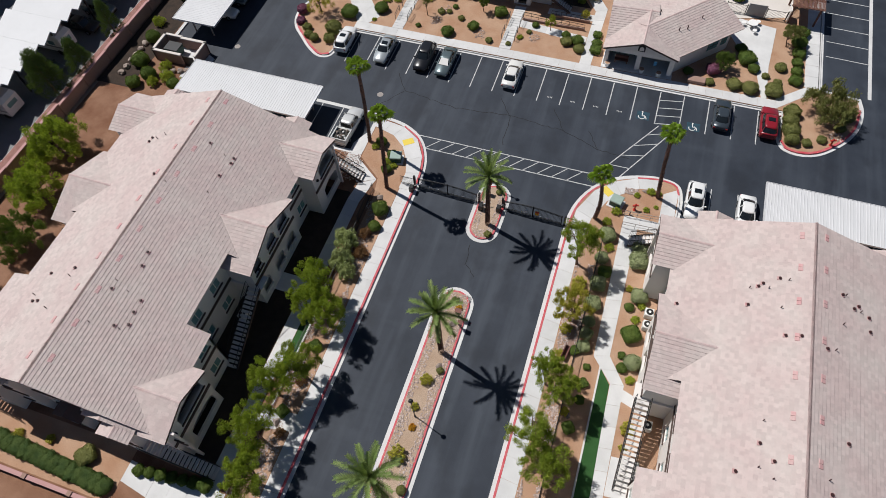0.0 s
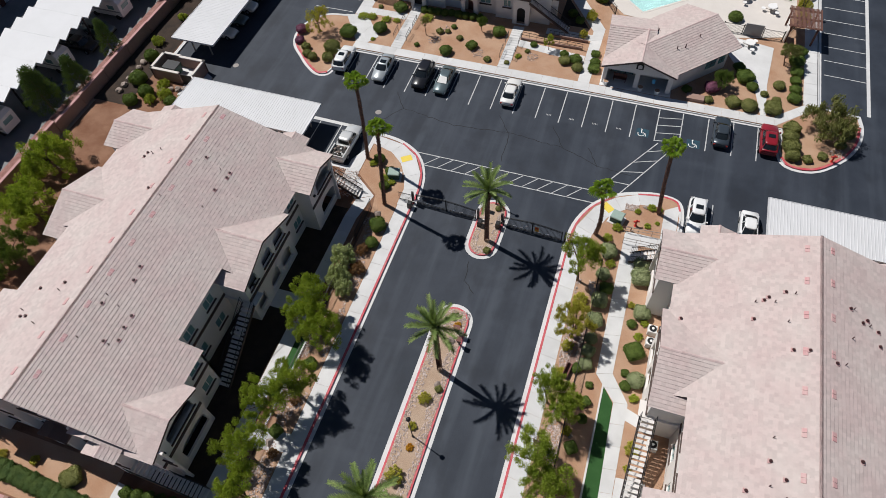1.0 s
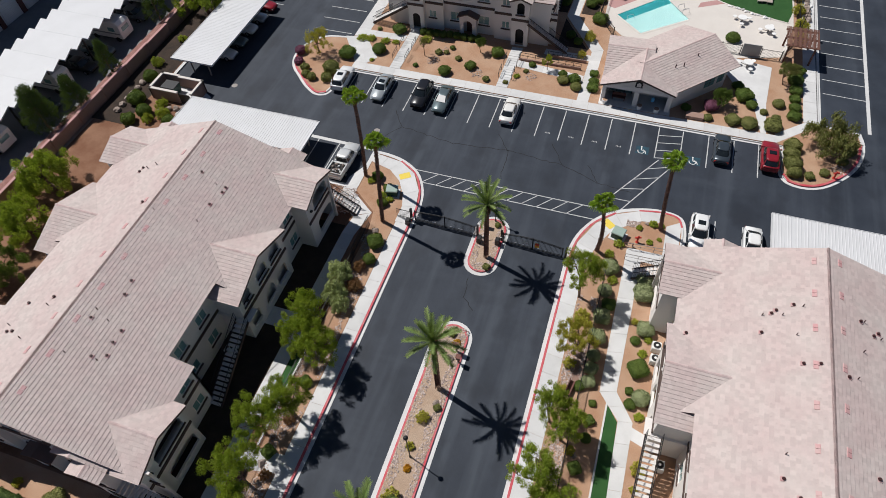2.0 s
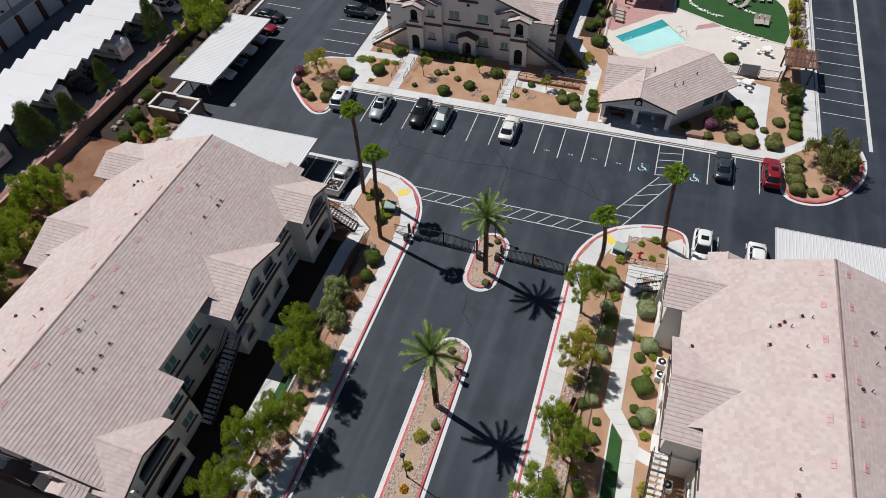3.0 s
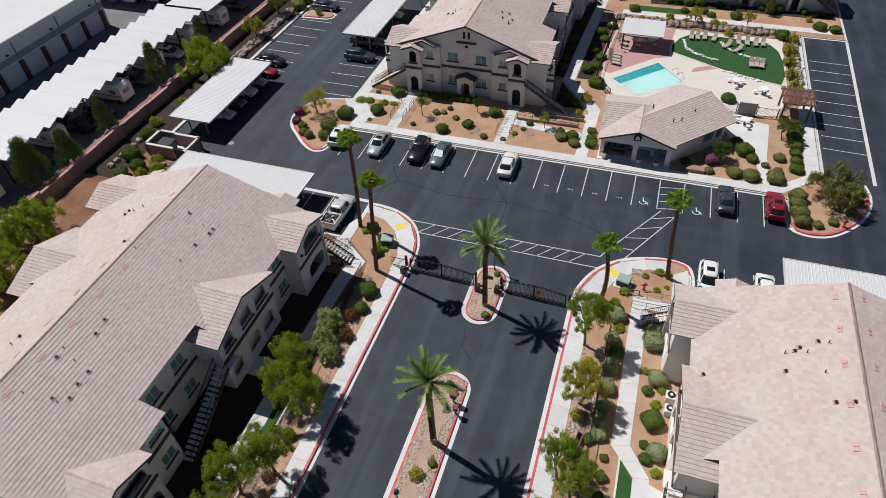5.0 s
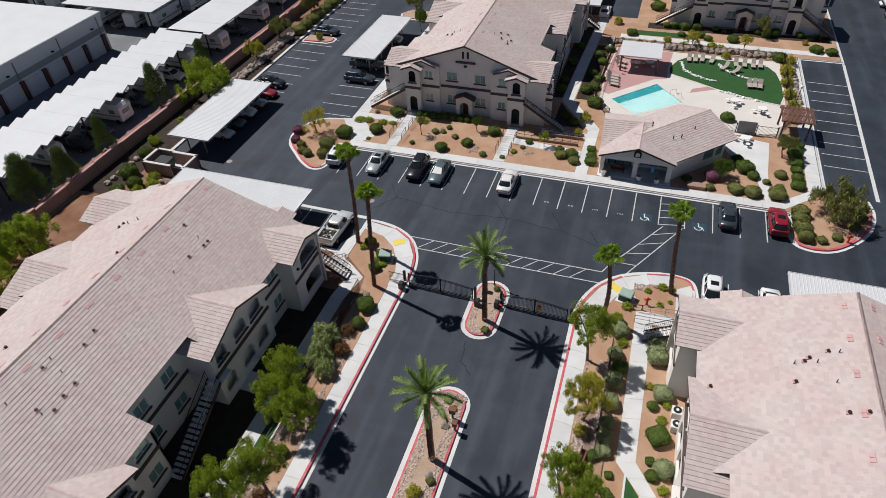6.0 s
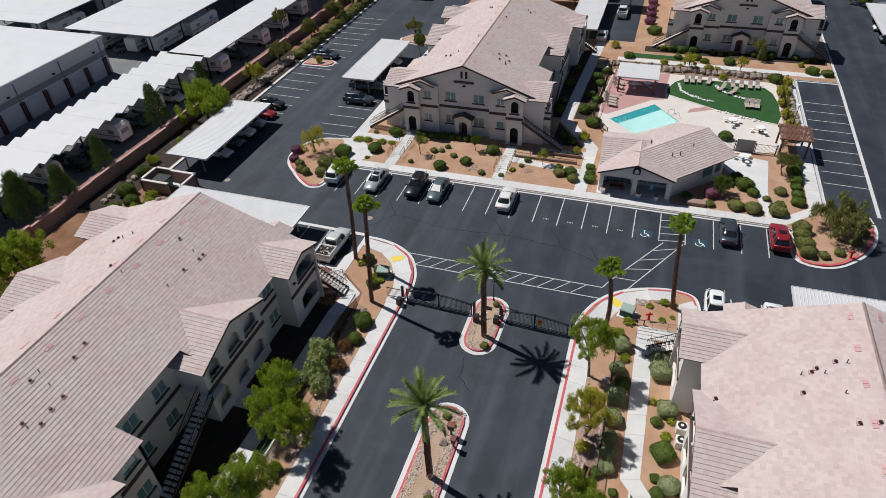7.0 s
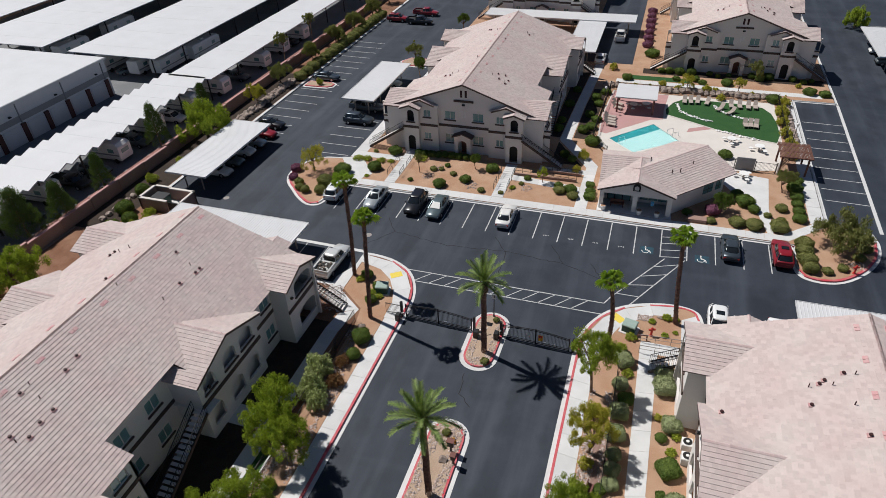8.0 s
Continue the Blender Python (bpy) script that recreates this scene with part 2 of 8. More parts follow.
class Build:
    """Collects boxes, prisms and tubes into one mesh."""

    def __init__(self):
        self.v, self.f = [], []

    def add(self, verts, faces):
        n = len(self.v)
        self.v += [tuple(p) for p in verts]
        self.f += [tuple(i + n for i in f) for f in faces]
        return self

    def box(self, x0, y0, z0, x1, y1, z1, m=None):
        v = [Vector((x, y, z)) for z in (z0, z1) for y in (y0, y1) for x in (x0, x1)]
        if m is not None:
            v = [m @ p for p in v]
        return self.add(v, [(0, 2, 3, 1), (4, 5, 7, 6), (0, 1, 5, 4), (1, 3, 7, 5), (3, 2, 6, 7), (2, 0, 4, 6)])

    def chamfer(self, x0, y0, z0, x1, y1, z1, c, m=None):
        """A box whose upper edges are cut back by c."""
        v = [(x0, y0, z0), (x1, y0, z0), (x1, y1, z0), (x0, y1, z0), (x0, y0, z1 - c), (x1, y0, z1 - c), (x1, y1, z1 - c), (x0, y1, z1 - c),
             (x0 + c, y0 + c, z1), (x1 - c, y0 + c, z1), (x1 - c, y1 - c, z1), (x0 + c, y1 - c, z1)]
        v = [Vector(p) if m is None else m @ Vector(p) for p in v]
        f = [(3, 2, 1, 0), (8, 9, 10, 11)]
        for a in range(4):
            b = (a + 1) % 4
            f += [(a, b, b + 4, a + 4), (a + 4, b + 4, b + 8, a + 8)]
        return self.add(v, f)

    def prism(self, poly, z0, z1, m=None):
        """A level polygon, counter-clockwise, between two heights."""
        n = len(poly)
        v = [Vector((x, y, z0)) for x, y in poly] + [Vector((x, y, z1)) for x, y in poly]
        if m is not None:
            v = [m @ p for p in v]
        f = [tuple(range(n - 1, -1, -1)), tuple(range(n, 2 * n))]
        f += [(i, (i + 1) % n, (i + 1) % n + n, i + n) for i in range(n)]
        return self.add(v, f)

    def tube(self, a, b, ra, rb=None, n=6, cap=True):
        rb = ra if rb is None else rb
        a, b = Vector(a), Vector(b)
        q = (b - a).to_track_quat("Z", "Y")
        v = [p + q @ Vector((math.cos(2 * math.pi * i / n) * r, math.sin(2 * math.pi * i / n) * r, 0)) for p, r in ((a, ra), (b, rb)) for i in range(n)]
        f = [(i, (i + 1) % n, (i + 1) % n + n, i + n) for i in range(n)]
        if cap:
            f += [tuple(range(n - 1, -1, -1)), tuple(range(n, 2 * n))]
        return self.add(v, f)

    def bar(self, a, b, w, h=None):
        """A square bar from a to b."""
        h = w if h is None else h
        a, b = Vector(a), Vector(b)
        d = (b - a).normalized()
        side = d.cross(Vector((0, 0, 1)))
        side = side.normalized() if side.length > 1e-4 else Vector((1, 0, 0))
        up = side.cross(d).normalized()
        v = [p + side * sx * w / 2 + up * sz * h / 2 for p in (a, b) for sx, sz in ((-1, -1), (1, -1), (1, 1), (-1, 1))]
        return self.add(v, [(3, 2, 1, 0), (4, 5, 6, 7), (0, 1, 5, 4), (1, 2, 6, 5), (2, 3, 7, 6), (3, 0, 4, 7)])

    def mesh(self, name, material, smooth=False):
        return mesh_of(name, self.v, self.f, material, smooth)


def part(name, geo, material, parent, label="", smooth=False, kind=""):
    """Links geo, a Build or a mesh, as one mesh object under parent."""
    me = geo.mesh(name, material, smooth) if isinstance(geo, Build) else geo
    ob = new(name, me)
    ob.parent = parent
    return tagged(ob, label, kind=kind)


def thing(name, label, category, group="", at=(0, 0, 0), turn=0.0):
    ob = new(name)
    ob.matrix_basis = pose(*at, 0, 0, turn)
    return tagged(ob, label, category, group)


def whole(name, geo, material, label, category, group="", kind="", smooth=False):
    ob = new(name, geo.mesh(name, material, smooth) if isinstance(geo, Build) else geo)
    return tagged(ob, label, category, group, kind)


def arc(cx, cy, r, a0, a1, n=8, ry=None):
    ry = r if ry is None else ry
    return [(cx + r * math.cos(radians(a0 + (a1 - a0) * i / n)), cy + ry * math.sin(radians(a0 + (a1 - a0) * i / n))) for i in range(n + 1)]


def inset(poly, d):
    """A closed outline, counter-clockwise, drawn in by d."""
    out, n = [], len(poly)
    for i in range(n):
        p, q, r = Vector(poly[i - 1]), Vector(poly[i]), Vector(poly[(i + 1) % n])
        a, b = (q - p).normalized(), (r - q).normalized()
        na, nb = Vector((-a.y, a.x)), Vector((-b.y, b.x))
        k = na + nb
        k = k / max(0.3, k.dot(na))
        out.append((q.x + k.x * d, q.y + k.y * d))
    return out

# ---- ground, roads, kerbs ----
def sheet(name, poly, z0, z1, material, label, category, kind="structure"):
    return whole(name, Build().prism(poly, z0, z1), material, label, category, kind=kind)


def strip(points, off0, off1, z0, z1, build):
    """A ribbon along an open line, between two offsets to its left."""
    pts = [Vector(p) for p in points]
    rows = []
    for i, p in enumerate(pts):
        a = (p - pts[i - 1]).normalized() if i else None
        b = (pts[i + 1] - p).normalized() if i + 1 < len(pts) else None
        d = (a or b) if a is None or b is None else (a + b).normalized()
        rows.append((p, Vector((-d.y, d.x))))
    for (p, n), (q, k) in zip(rows, rows[1:]):
        quad = [p + n * off0, q + k * off0, q + k * off1, p + n * off1]
        build.prism([tuple(c) for c in quad][:: 1 if off1 > off0 else -1], z0, z1)
    return build


sheet("ground", [(-900, -700), (900, -700), (900, 1100), (-900, 1100)], -0.6, -0.06, M["tan"], "pale desert ground reaching to the horizon", "ground")
sheet("road", [(-47.6, -90), (58, -90), (58, 175), (-47.6, 175)], -0.05, 0.0, M["asphalt"], "dark sealed asphalt of the drive and car parks", "road")
sheet("storage_yard", [(-140, -60), (-53.4, -60), (-53.4, 170), (-140, 170)], -0.05, -0.005, M["yard"], "asphalt yard of the storage lot", "yard")

def eased(pts, n=4):
    """The same line with its short bends rounded; square corners and long runs stay."""
    v = [Vector(p) for p in pts]
    way = [(b - a).normalized() for a, b in zip(v, v[1:])]
    out = [tuple(v[0])]
    for i, (a, b) in enumerate(zip(v, v[1:])):
        ln = (b - a).length
        if ln < 6:
            ends = []
            for j, k in ((i - 1, i), (i + 1, i)):
                t = way[k]
                if 0 <= j < len(way) and way[j].dot(way[k]) > 0.3:
                    t = way[j] if (v[j + 1] - v[j]).length > 6 else (way[j] + way[k]).normalized()
                ends.append(t * ln)
            for s in (q / n for q in range(1, n)):
                out.append(tuple(a * (2 * s ** 3 - 3 * s * s + 1) + ends[0] * (s ** 3 - 2 * s * s + s) + b * (3 * s * s - 2 * s ** 3) + ends[1] * (s ** 3 - s * s)))
        out.append(tuple(b))
    return out


WEST_EDGE = [(-8.45, -90), (-8.4, 3.9), (-8.4, 6.5), (-8.9, 9.0), (-10.4, 11.5), (-12.6, 12.9), (-14.8, 13.4), (-16.6, 13.45), (-16.6, 7.6)]
WEST = eased(WEST_EDGE) + [(-40.3, 7.6), (-40.3, 13.6), (-47.2, 18.6), (-47.2, 175), (-53, 175), (-53, -90)]
EAST_EDGE = [(18.8, 7.8), (18.75, 11.6), (18.2, 12.9), (16.4, 13.4), (13.8, 13.0), (11.3, 11.9), (9.35, 10.0), (7.95, 6.9), (7.7, 3.0), (7.7, -90)]
EAST = [(58, -90), (58, 7.8)] + eased(EAST_EDGE)
NORTH_EDGE = [(-28.0, 33.2), (-31.6, 32.4), (-33.3, 30.3), (-33.8, 27.5), (-33.0, 25.2), (-31.3, 23.4), (-29.2, 21.5), (-27.4, 20.6), (-26.2, 21.0), (-25.7, 22.4), (-25.7, 26.2),
              (27.5, 26.2), (27.5, 21.9), (28.3, 20.8), (31.1, 20.7), (33.9, 22.8), (35.9, 25.9), (36.5, 29.0), (36.2, 31.0), (32.0, 31.4), (32.0, 66.4), (38.0, 66.4), (38.0, 175)]
NORTH = eased(NORTH_EDGE) + [(-28.0, 175)]


def block(name, outline, edge, label, soil):
    sheet(name, inset(outline, 0.5), 0.0, 0.13, soil, label, "ground")
    kerb = new("kerb")
    tagged(kerb, "pale concrete kerb with its gutter pan", "kerb", kind="structure")
    part("gutter_pan", strip(edge, 0.0, 0.36, 0.0, 0.012, Build()), M["concrete"], kerb)
    part("kerb_stone", strip(edge, 0.36, 0.52, 0.0, 0.152, Build()), M["concrete"], kerb)
    return kerb


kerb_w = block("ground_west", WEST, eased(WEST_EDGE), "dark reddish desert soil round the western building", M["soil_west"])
kerb_e = block("ground_east", EAST, eased(EAST_EDGE), "reddish desert soil round the eastern building", M["soil"])
kerb_n = block("ground_north", NORTH, eased(NORTH_EDGE), "reddish desert soil of the planted northern block", M["soil"])
sheet("soil_bed", [(-12.62, -33), (-10.36, -33), (-10.36, 6.2), (-11.0, 8.0), (-12.1, 9.7), (-13.6, 10.95), (-16.0, 11.5), (-16.0, 6.9), (-13.1, 4.6), (-12.62, 2.0)], 0.06, 0.137, M["soil"], "tan desert soil of the western kerbside bed", "ground")
sheet("soil_bed", [(-50.0, -33.7), (-22.4, -33.7), (-22.4, -29.0), (-50.0, -29.0)], 0.06, 0.137, M["soil"], "tan desert soil behind the western building", "ground")
# near-black sheet: deepens the western building's shade by colour
sheet("planting_bed", [(-20.6, -29.0), (-15.24, -29.0), (-15.24, 2.0), (-20.6, 2.0)], 0.06, 0.142, M["mulch"], "very dark bed with the western building's shade put into its colour", "ground")
far_kerb = tagged(new("kerb"), "pale concrete kerb along the western car park", "kerb", kind="structure")
part("kerb_stone", strip([(-40.3, 13.6), (-47.2, 18.6), (-47.2, 175)], 0.0, 0.5, 0.0, 0.15, Build()), M["concrete"], far_kerb)
part("kerb_stone", strip([(-16.6, 7.6), (-40.3, 7.6), (-40.3, 13.6)], 0.0, 0.5, 0.0, 0.15, Build()), M["concrete"], far_kerb)
part("kerb_stone", strip([(58, 7.8), (18.8, 7.8)], 0.0, 0.5, 0.0, 0.15, Build()), M["concrete"], far_kerb)

# red fire-lane paint on the kerbs
part("red_paint", strip(eased(WEST_EDGE[:6]), 0.34, 0.54, 0.0, 0.158, Build()), M["red"], kerb_w, "faded red paint")
part("red_paint", strip(eased(EAST_EDGE[1:5]), 0.34, 0.54, 0.0, 0.158, Build()), M["red"], kerb_e, "faded red paint")
part("red_paint", strip(eased(EAST_EDGE[5:]), 0.34, 0.54, 0.0, 0.158, Build()), M["red"], kerb_e, "faded red paint")
part("red_paint", strip(eased(NORTH_EDGE[3:9]), 0.34, 0.6, 0.0, 0.158, Build()), M["red"], kerb_n, "faded red paint")
part("red_paint", strip(eased(NORTH_EDGE[12:18]), 0.34, 0.6, 0.0, 0.158, Build()), M["red"], kerb_n, "faded red paint")


# ---- concrete walks, slab by slab ----
def walkway(label, quads, z=0.15, step=1.9):
    """A walk of separate slabs. Each quad: a strip given by its two long edges (a0, a1), (b0, b1)."""
    ob = tagged(new("pavement"), label, "pavement", kind="structure")
    for a0, a1, b0, b1 in quads:
        a0, a1, b0, b1 = (Vector(p) for p in (a0, a1, b0, b1))
        n = max(1, round((a1 - a0).length / step))
        for i in range(n):
            s, e = i / n + 0.006 / 1.9 * step / max(1, n) * 0.5, (i + 1) / n - 0.012 / max(0.5, (a1 - a0).length)
            quad = [a0.lerp(a1, s), a0.lerp(a1, e), b0.lerp(b1, e), b0.lerp(b1, s)]
            area = sum(p.x * q.y - q.x * p.y for p, q in zip(quad, quad[1:] + quad[:1]))
            part("slab", Build().prism([tuple(p) for p in (quad if area > 0 else quad[::-1])], 0.06, z + random.uniform(-0.002, 0.002)), M["concrete"], ob)
    return ob


walkway("white concrete pavement beside the western kerb", [((-8.96, -90), (-8.92, 4.0), (-10.35, -90), (-10.3, 4.0)),
        ((-8.92, 4.0), (-8.92, 6.5), (-10.4, 4.0), (-10.4, 6.2)), ((-8.92, 6.5), (-9.4, 8.8), (-10.4, 6.2), (-10.9, 7.8)),
        ((-9.4, 8.8), (-10.75, 11.1), (-10.9, 7.8), (-12.0, 9.6)), ((-10.75, 11.1), (-12.8, 12.4), (-12.0, 9.6), (-13.6, 10.9)),
        ((-12.8, 12.4), (-16.1, 12.9), (-13.6, 10.9), (-16.1, 11.6))])
walkway("white concrete walk to the western building", [((-16.1, 11.6), (-16.1, 6.6), (-17.6, 8.6), (-17.6, 6.0)), ((-16.1, 6.6), (-13.2, 4.4), (-17.6, 6.0), (-15.1, 3.4)),
        ((-13.2, 4.4), (-13.85, 1.0), (-14.9, 3.4), (-15.2, 1.0)), ((-13.85, 1.0), (-13.85, -30), (-15.2, 1.0), (-15.2, -30)), ((-13.85, -22.2), (-13.85, -24.2), (-10.3, -22.0), (-10.3, -23.6)),
        ((-15.2, -9.2), (-15.2, -11.2), (-18.4, -9.2), (-18.4, -11.2)), ((-14.7, -30.0), (-13.2, -30.0), (-14.7, -33.5), (-13.2, -33.5)), ((-14.7, -30.4), (-19.6, -30.2), (-14.7, -33.4), (-19.6, -33.0)), ((-19.6, -30.2), (-22.4, -30.0), (-19.6, -32.3), (-22.4, -31.8))])
walkway("white concrete pavement beside the eastern kerb", [((8.25, 3.0), (8.25, -90), (9.75, 2.8), (9.75, -90)), ((8.5, 6.7), (8.25, 3.0), (10.2, 6.0), (9.75, 2.8)),
        ((9.8, 9.6), (8.5, 6.7), (11.3, 8.6), (10.2, 6.0)), ((11.6, 11.4), (9.8, 9.6), (12.6, 9.9), (11.3, 8.6)), ((13.9, 12.5), (11.6, 11.4), (14.3, 11.2), (12.6, 9.9)),
        ((16.4, 12.9), (13.9, 12.5), (16.3, 11.5), (14.3, 11.2)), ((18.25, 12.2), (18.25, 6.0), (16.8, 11.2), (16.8, 6.0))])
walkway("white concrete walk beside the eastern building", [((13.35, 7.2), (13.4, -8.8), (14.9, 7.2), (14.8, -8.4)), ((13.4, -8.8), (15.3, -11.0), (14.8, -8.4), (16.5, -10.8)),
        ((15.3, -11.0), (15.55, -40), (16.5, -10.8), (16.55, -40)), ((13.4, 7.4), (18.2, 7.4), (13.4, 6.0), (18.2, 6.0)), ((16.5, -11.2), (18.4, -11.8), (16.5, -12.3), (18.4, -12.9)),
        ((16.55, -17.2), (18.9, -17.0), (16.55, -20.5), (18.9, -20.3))])
walkway("white concrete pavement along the northern parking row", [((-25.2, 26.74), (27.0, 26.74), (-25.2, 28.1), (27.0, 28.1)), ((27.0, 26.74), (31.4, 30.8), (27.0, 28.4), (30.2, 31.2)),
        ((30.0, 31.2), (30.0, 66.0), (31.5, 31.2), (31.5, 66.0)), ((-27.5, 33.4), (-27.5, 76.0), (-25.8, 33.4), (-25.8, 76.0)), ((-28.6, 33.0), (-25.2, 28.1), (-26.6, 33.4), (-23.7, 28.1))])


# ---- painted lines ----
def painted(name, quads, material, label):
    b = Build()
    for (x0, y0), (x1, y1), w in quads:
        strip([(x0, y0), (x1, y1)], -w / 2, w / 2, 0.0, 0.005, b)
    return whole(name, b, material, label, "road marking", kind="structure")


for i in range(-9, 4 + 1):
    painted("stall_line", [((0.69 + 2.74 * i, 20.75), (0.69 + 2.74 * i, 26.1), 0.11)], M["line"], "worn white parking stall line on asphalt")
for x in (14.4, 17.1, 19.95, 22.7, 25.35):
    painted("stall_line", [((x, 20.9), (x, 26.1), 0.11)], M["line"], "worn white parking stall line on asphalt")
painted("access_hatching", [((14.4, 20.75 + k), (17.1, 21.25 + k), 0.1) for k in (0.2, 1.45, 2.7, 3.95)], M["line"], "white diagonal hatching between the accessible stalls")
painted("crossing_hatching", [((-11.3, 11.85), (9.6, 11.85), 0.11), ((-9.8, 10.2), (9.6, 10.2), 0.11), ((10.1, 12.9), (14.9, 20.7), 0.11), ((11.2, 10.9), (16.9, 20.9), 0.11), ((9.6, 11.85), (10.1, 12.9), 0.11)]
        + [((-9.6 + 1.62 * k, 10.2), (-8.1 + 1.62 * k, 11.85), 0.09) for k in range(11)] + [((10.1 + 4.8 * f, 12.9 + 7.8 * f), (11.2 + 5.7 * g, 10.9 + 10.0 * g), 0.09) for f, g in ((0.1, 0.28), (0.31, 0.5), (0.53, 0.71), (0.78, 0.91))],
        M["line"], "white hatched pedestrian crossing painted on asphalt")
for y in range(9):
    painted("stall_line", [((32.3, 37.3 + 2.74 * y), (37.0 + 0.05 * y, 37.1 + 2.74 * y), 0.11)], M["line"], "white parking stall line on asphalt")
painted("lot_edge", [((37.1, 31.2), (37.85, 66.3), 0.4)], M["concrete"], "pale concrete gutter along the eastern stalls")
for y in range(16):
    painted("stall_line", [((-46.7, 38.0 + 2.74 * y), (-40.7, 37.8 + 2.74 * y), 0.11)], M["line"], "white parking stall line on asphalt")
for y in range(5):
    painted("stall_line", [((-33.6, 33.8 + 2.74 * y), (-28.1, 33.8 + 2.74 * y), 0.11)], M["line"], "white parking stall line on asphalt")
for x in (-20.9, -23.6, -26.3, -29.0):
    painted("stall_line", [((x, 8.2), (x, 13.4), 0.11)], M["line"], "white parking stall line on asphalt")
painted("gutter_line", [((-16.6, 13.55), (-40.3, 13.9), 0.45)], M["concrete"], "pale concrete valley gutter across the asphalt")
for x in (21.5, 24.2):
    painted("stall_line", [((x, 8.4), (x, 13.4), 0.11)], M["line"], "white parking stall line on asphalt")
for y in range(14):
    painted("stall_line", [((47.4, 72.0 + 2.74 * y), (52.4, 72.0 + 2.74 * y), 0.11)], M["line"], "white parking stall line on asphalt")

# ---- roofs of tiles ----
def tiled(poly_rows, build, course=0.32, wide=0.33, lift=0.032):
    """Tiles on one slope. poly_rows: (origin, along, down, length, depth): courses run along, stepping down the slope."""
    o, a, d, length, depth = poly_rows
    o, a, d = Vector(o), Vector(a).normalized(), Vector(d).normalized()
    up = a.cross(d)
    up = up if up.z > 0 else -up
    rows, cols = max(1, math.ceil(depth / course - 0.2)), max(1, round(length / wide))
    for r in range(rows):
        s0, s1 = course * r, min(course * (r + 1) + 0.03, depth + 0.05)
        off = 0.5 if r % 2 else 0.0
        for c in range(-1, cols + 1):
            u0, u1 = max(0.0, (c + off) / cols * length), min(length, (c + 1 + off) / cols * length)
            if u1 - u0 < 0.03:
                continue
            h = lift + random.uniform(-0.004, 0.006)
            p = [o + a * u0 + d * s0, o + a * u1 + d * s0, o + a * u1 + d * s1 + up * h, o + a * u0 + d * s1 + up * h]
            q = [p[3] - up * (h + 0.01), p[2] - up * (h + 0.01)]
            n = len(build.v)
            build.v += [tuple(x) for x in (*p, *q)]
            flip = (p[1] - p[0]).cross(p[3] - p[0]).dot(up) < 0
            build.f += [(n + 3, n + 2, n + 1, n), (n + 4, n + 5, n + 2, n + 3)] if flip else [(n, n + 1, n + 2, n + 3), (n + 3, n + 2, n + 5, n + 4)]


def gable_roof(ob, p, axis, length, half_l, half_r, z, pitch, caps=True, deck=True):
    """A ridge from p along axis, with slopes falling to both sides, as parts of ob: courses of tiles, a roof deck with fascia, ridge caps."""
    p, axis = Vector((*p, z)), Vector((*axis, 0)).normalized()
    left = Vector((-axis.y, axis.x, 0))
    tiles, deckb, capb = Build(), Build(), Build()
    k = 1 / math.sqrt(1 + pitch * pitch)
    for side, half in ((left, half_l), (-left, half_r)):
        if half:
            d = (side - Vector((0, 0, pitch))) * k
            tiled((p, axis, d, length, half / k), tiles)
            up = axis.cross(d)
            up = up if up.z > 0 else -up
            c = [p - up * 0.02, p + axis * length - up * 0.02, p + axis * length + d * (half / k) - up * 0.02, p + d * (half / k) - up * 0.02]
            c2 = [x - up * 0.18 for x in c]
            deckb.add(c + c2, [(0, 1, 2, 3), (7, 6, 5, 4), (0, 4, 5, 1), (1, 5, 6, 2), (2, 6, 7, 3), (3, 7, 4, 0)])
    n = round(length / 0.42)
    for i in range(n):
        a, b = p + axis * (length * i / n), p + axis * (length * (i + 1) / n + 0.03)
        w = 0.12
        v = [a + left * w - Vector((0, 0, 0.02)), a + Vector((0, 0, 0.04)), a - left * w - Vector((0, 0, 0.02)),
             b + left * w, b + Vector((0, 0, 0.06)), b - left * w]
        capb.add(v, [(0, 3, 4, 1), (1, 4, 5, 2), (3, 5, 4), (0, 1, 2)])
    part("roof_tiles", tiles, M["tile"], ob, "weathered pinkish concrete tiles", kind="stuff")
    part("roof_deck", deckb, M["fascia"], ob, "dark brown fascia")
    part("ridge_line", capb, M["ridge"], ob, "row of half-round ridge tiles", kind="stuff")


PITCH = 0.36
RIDGE = 10.15


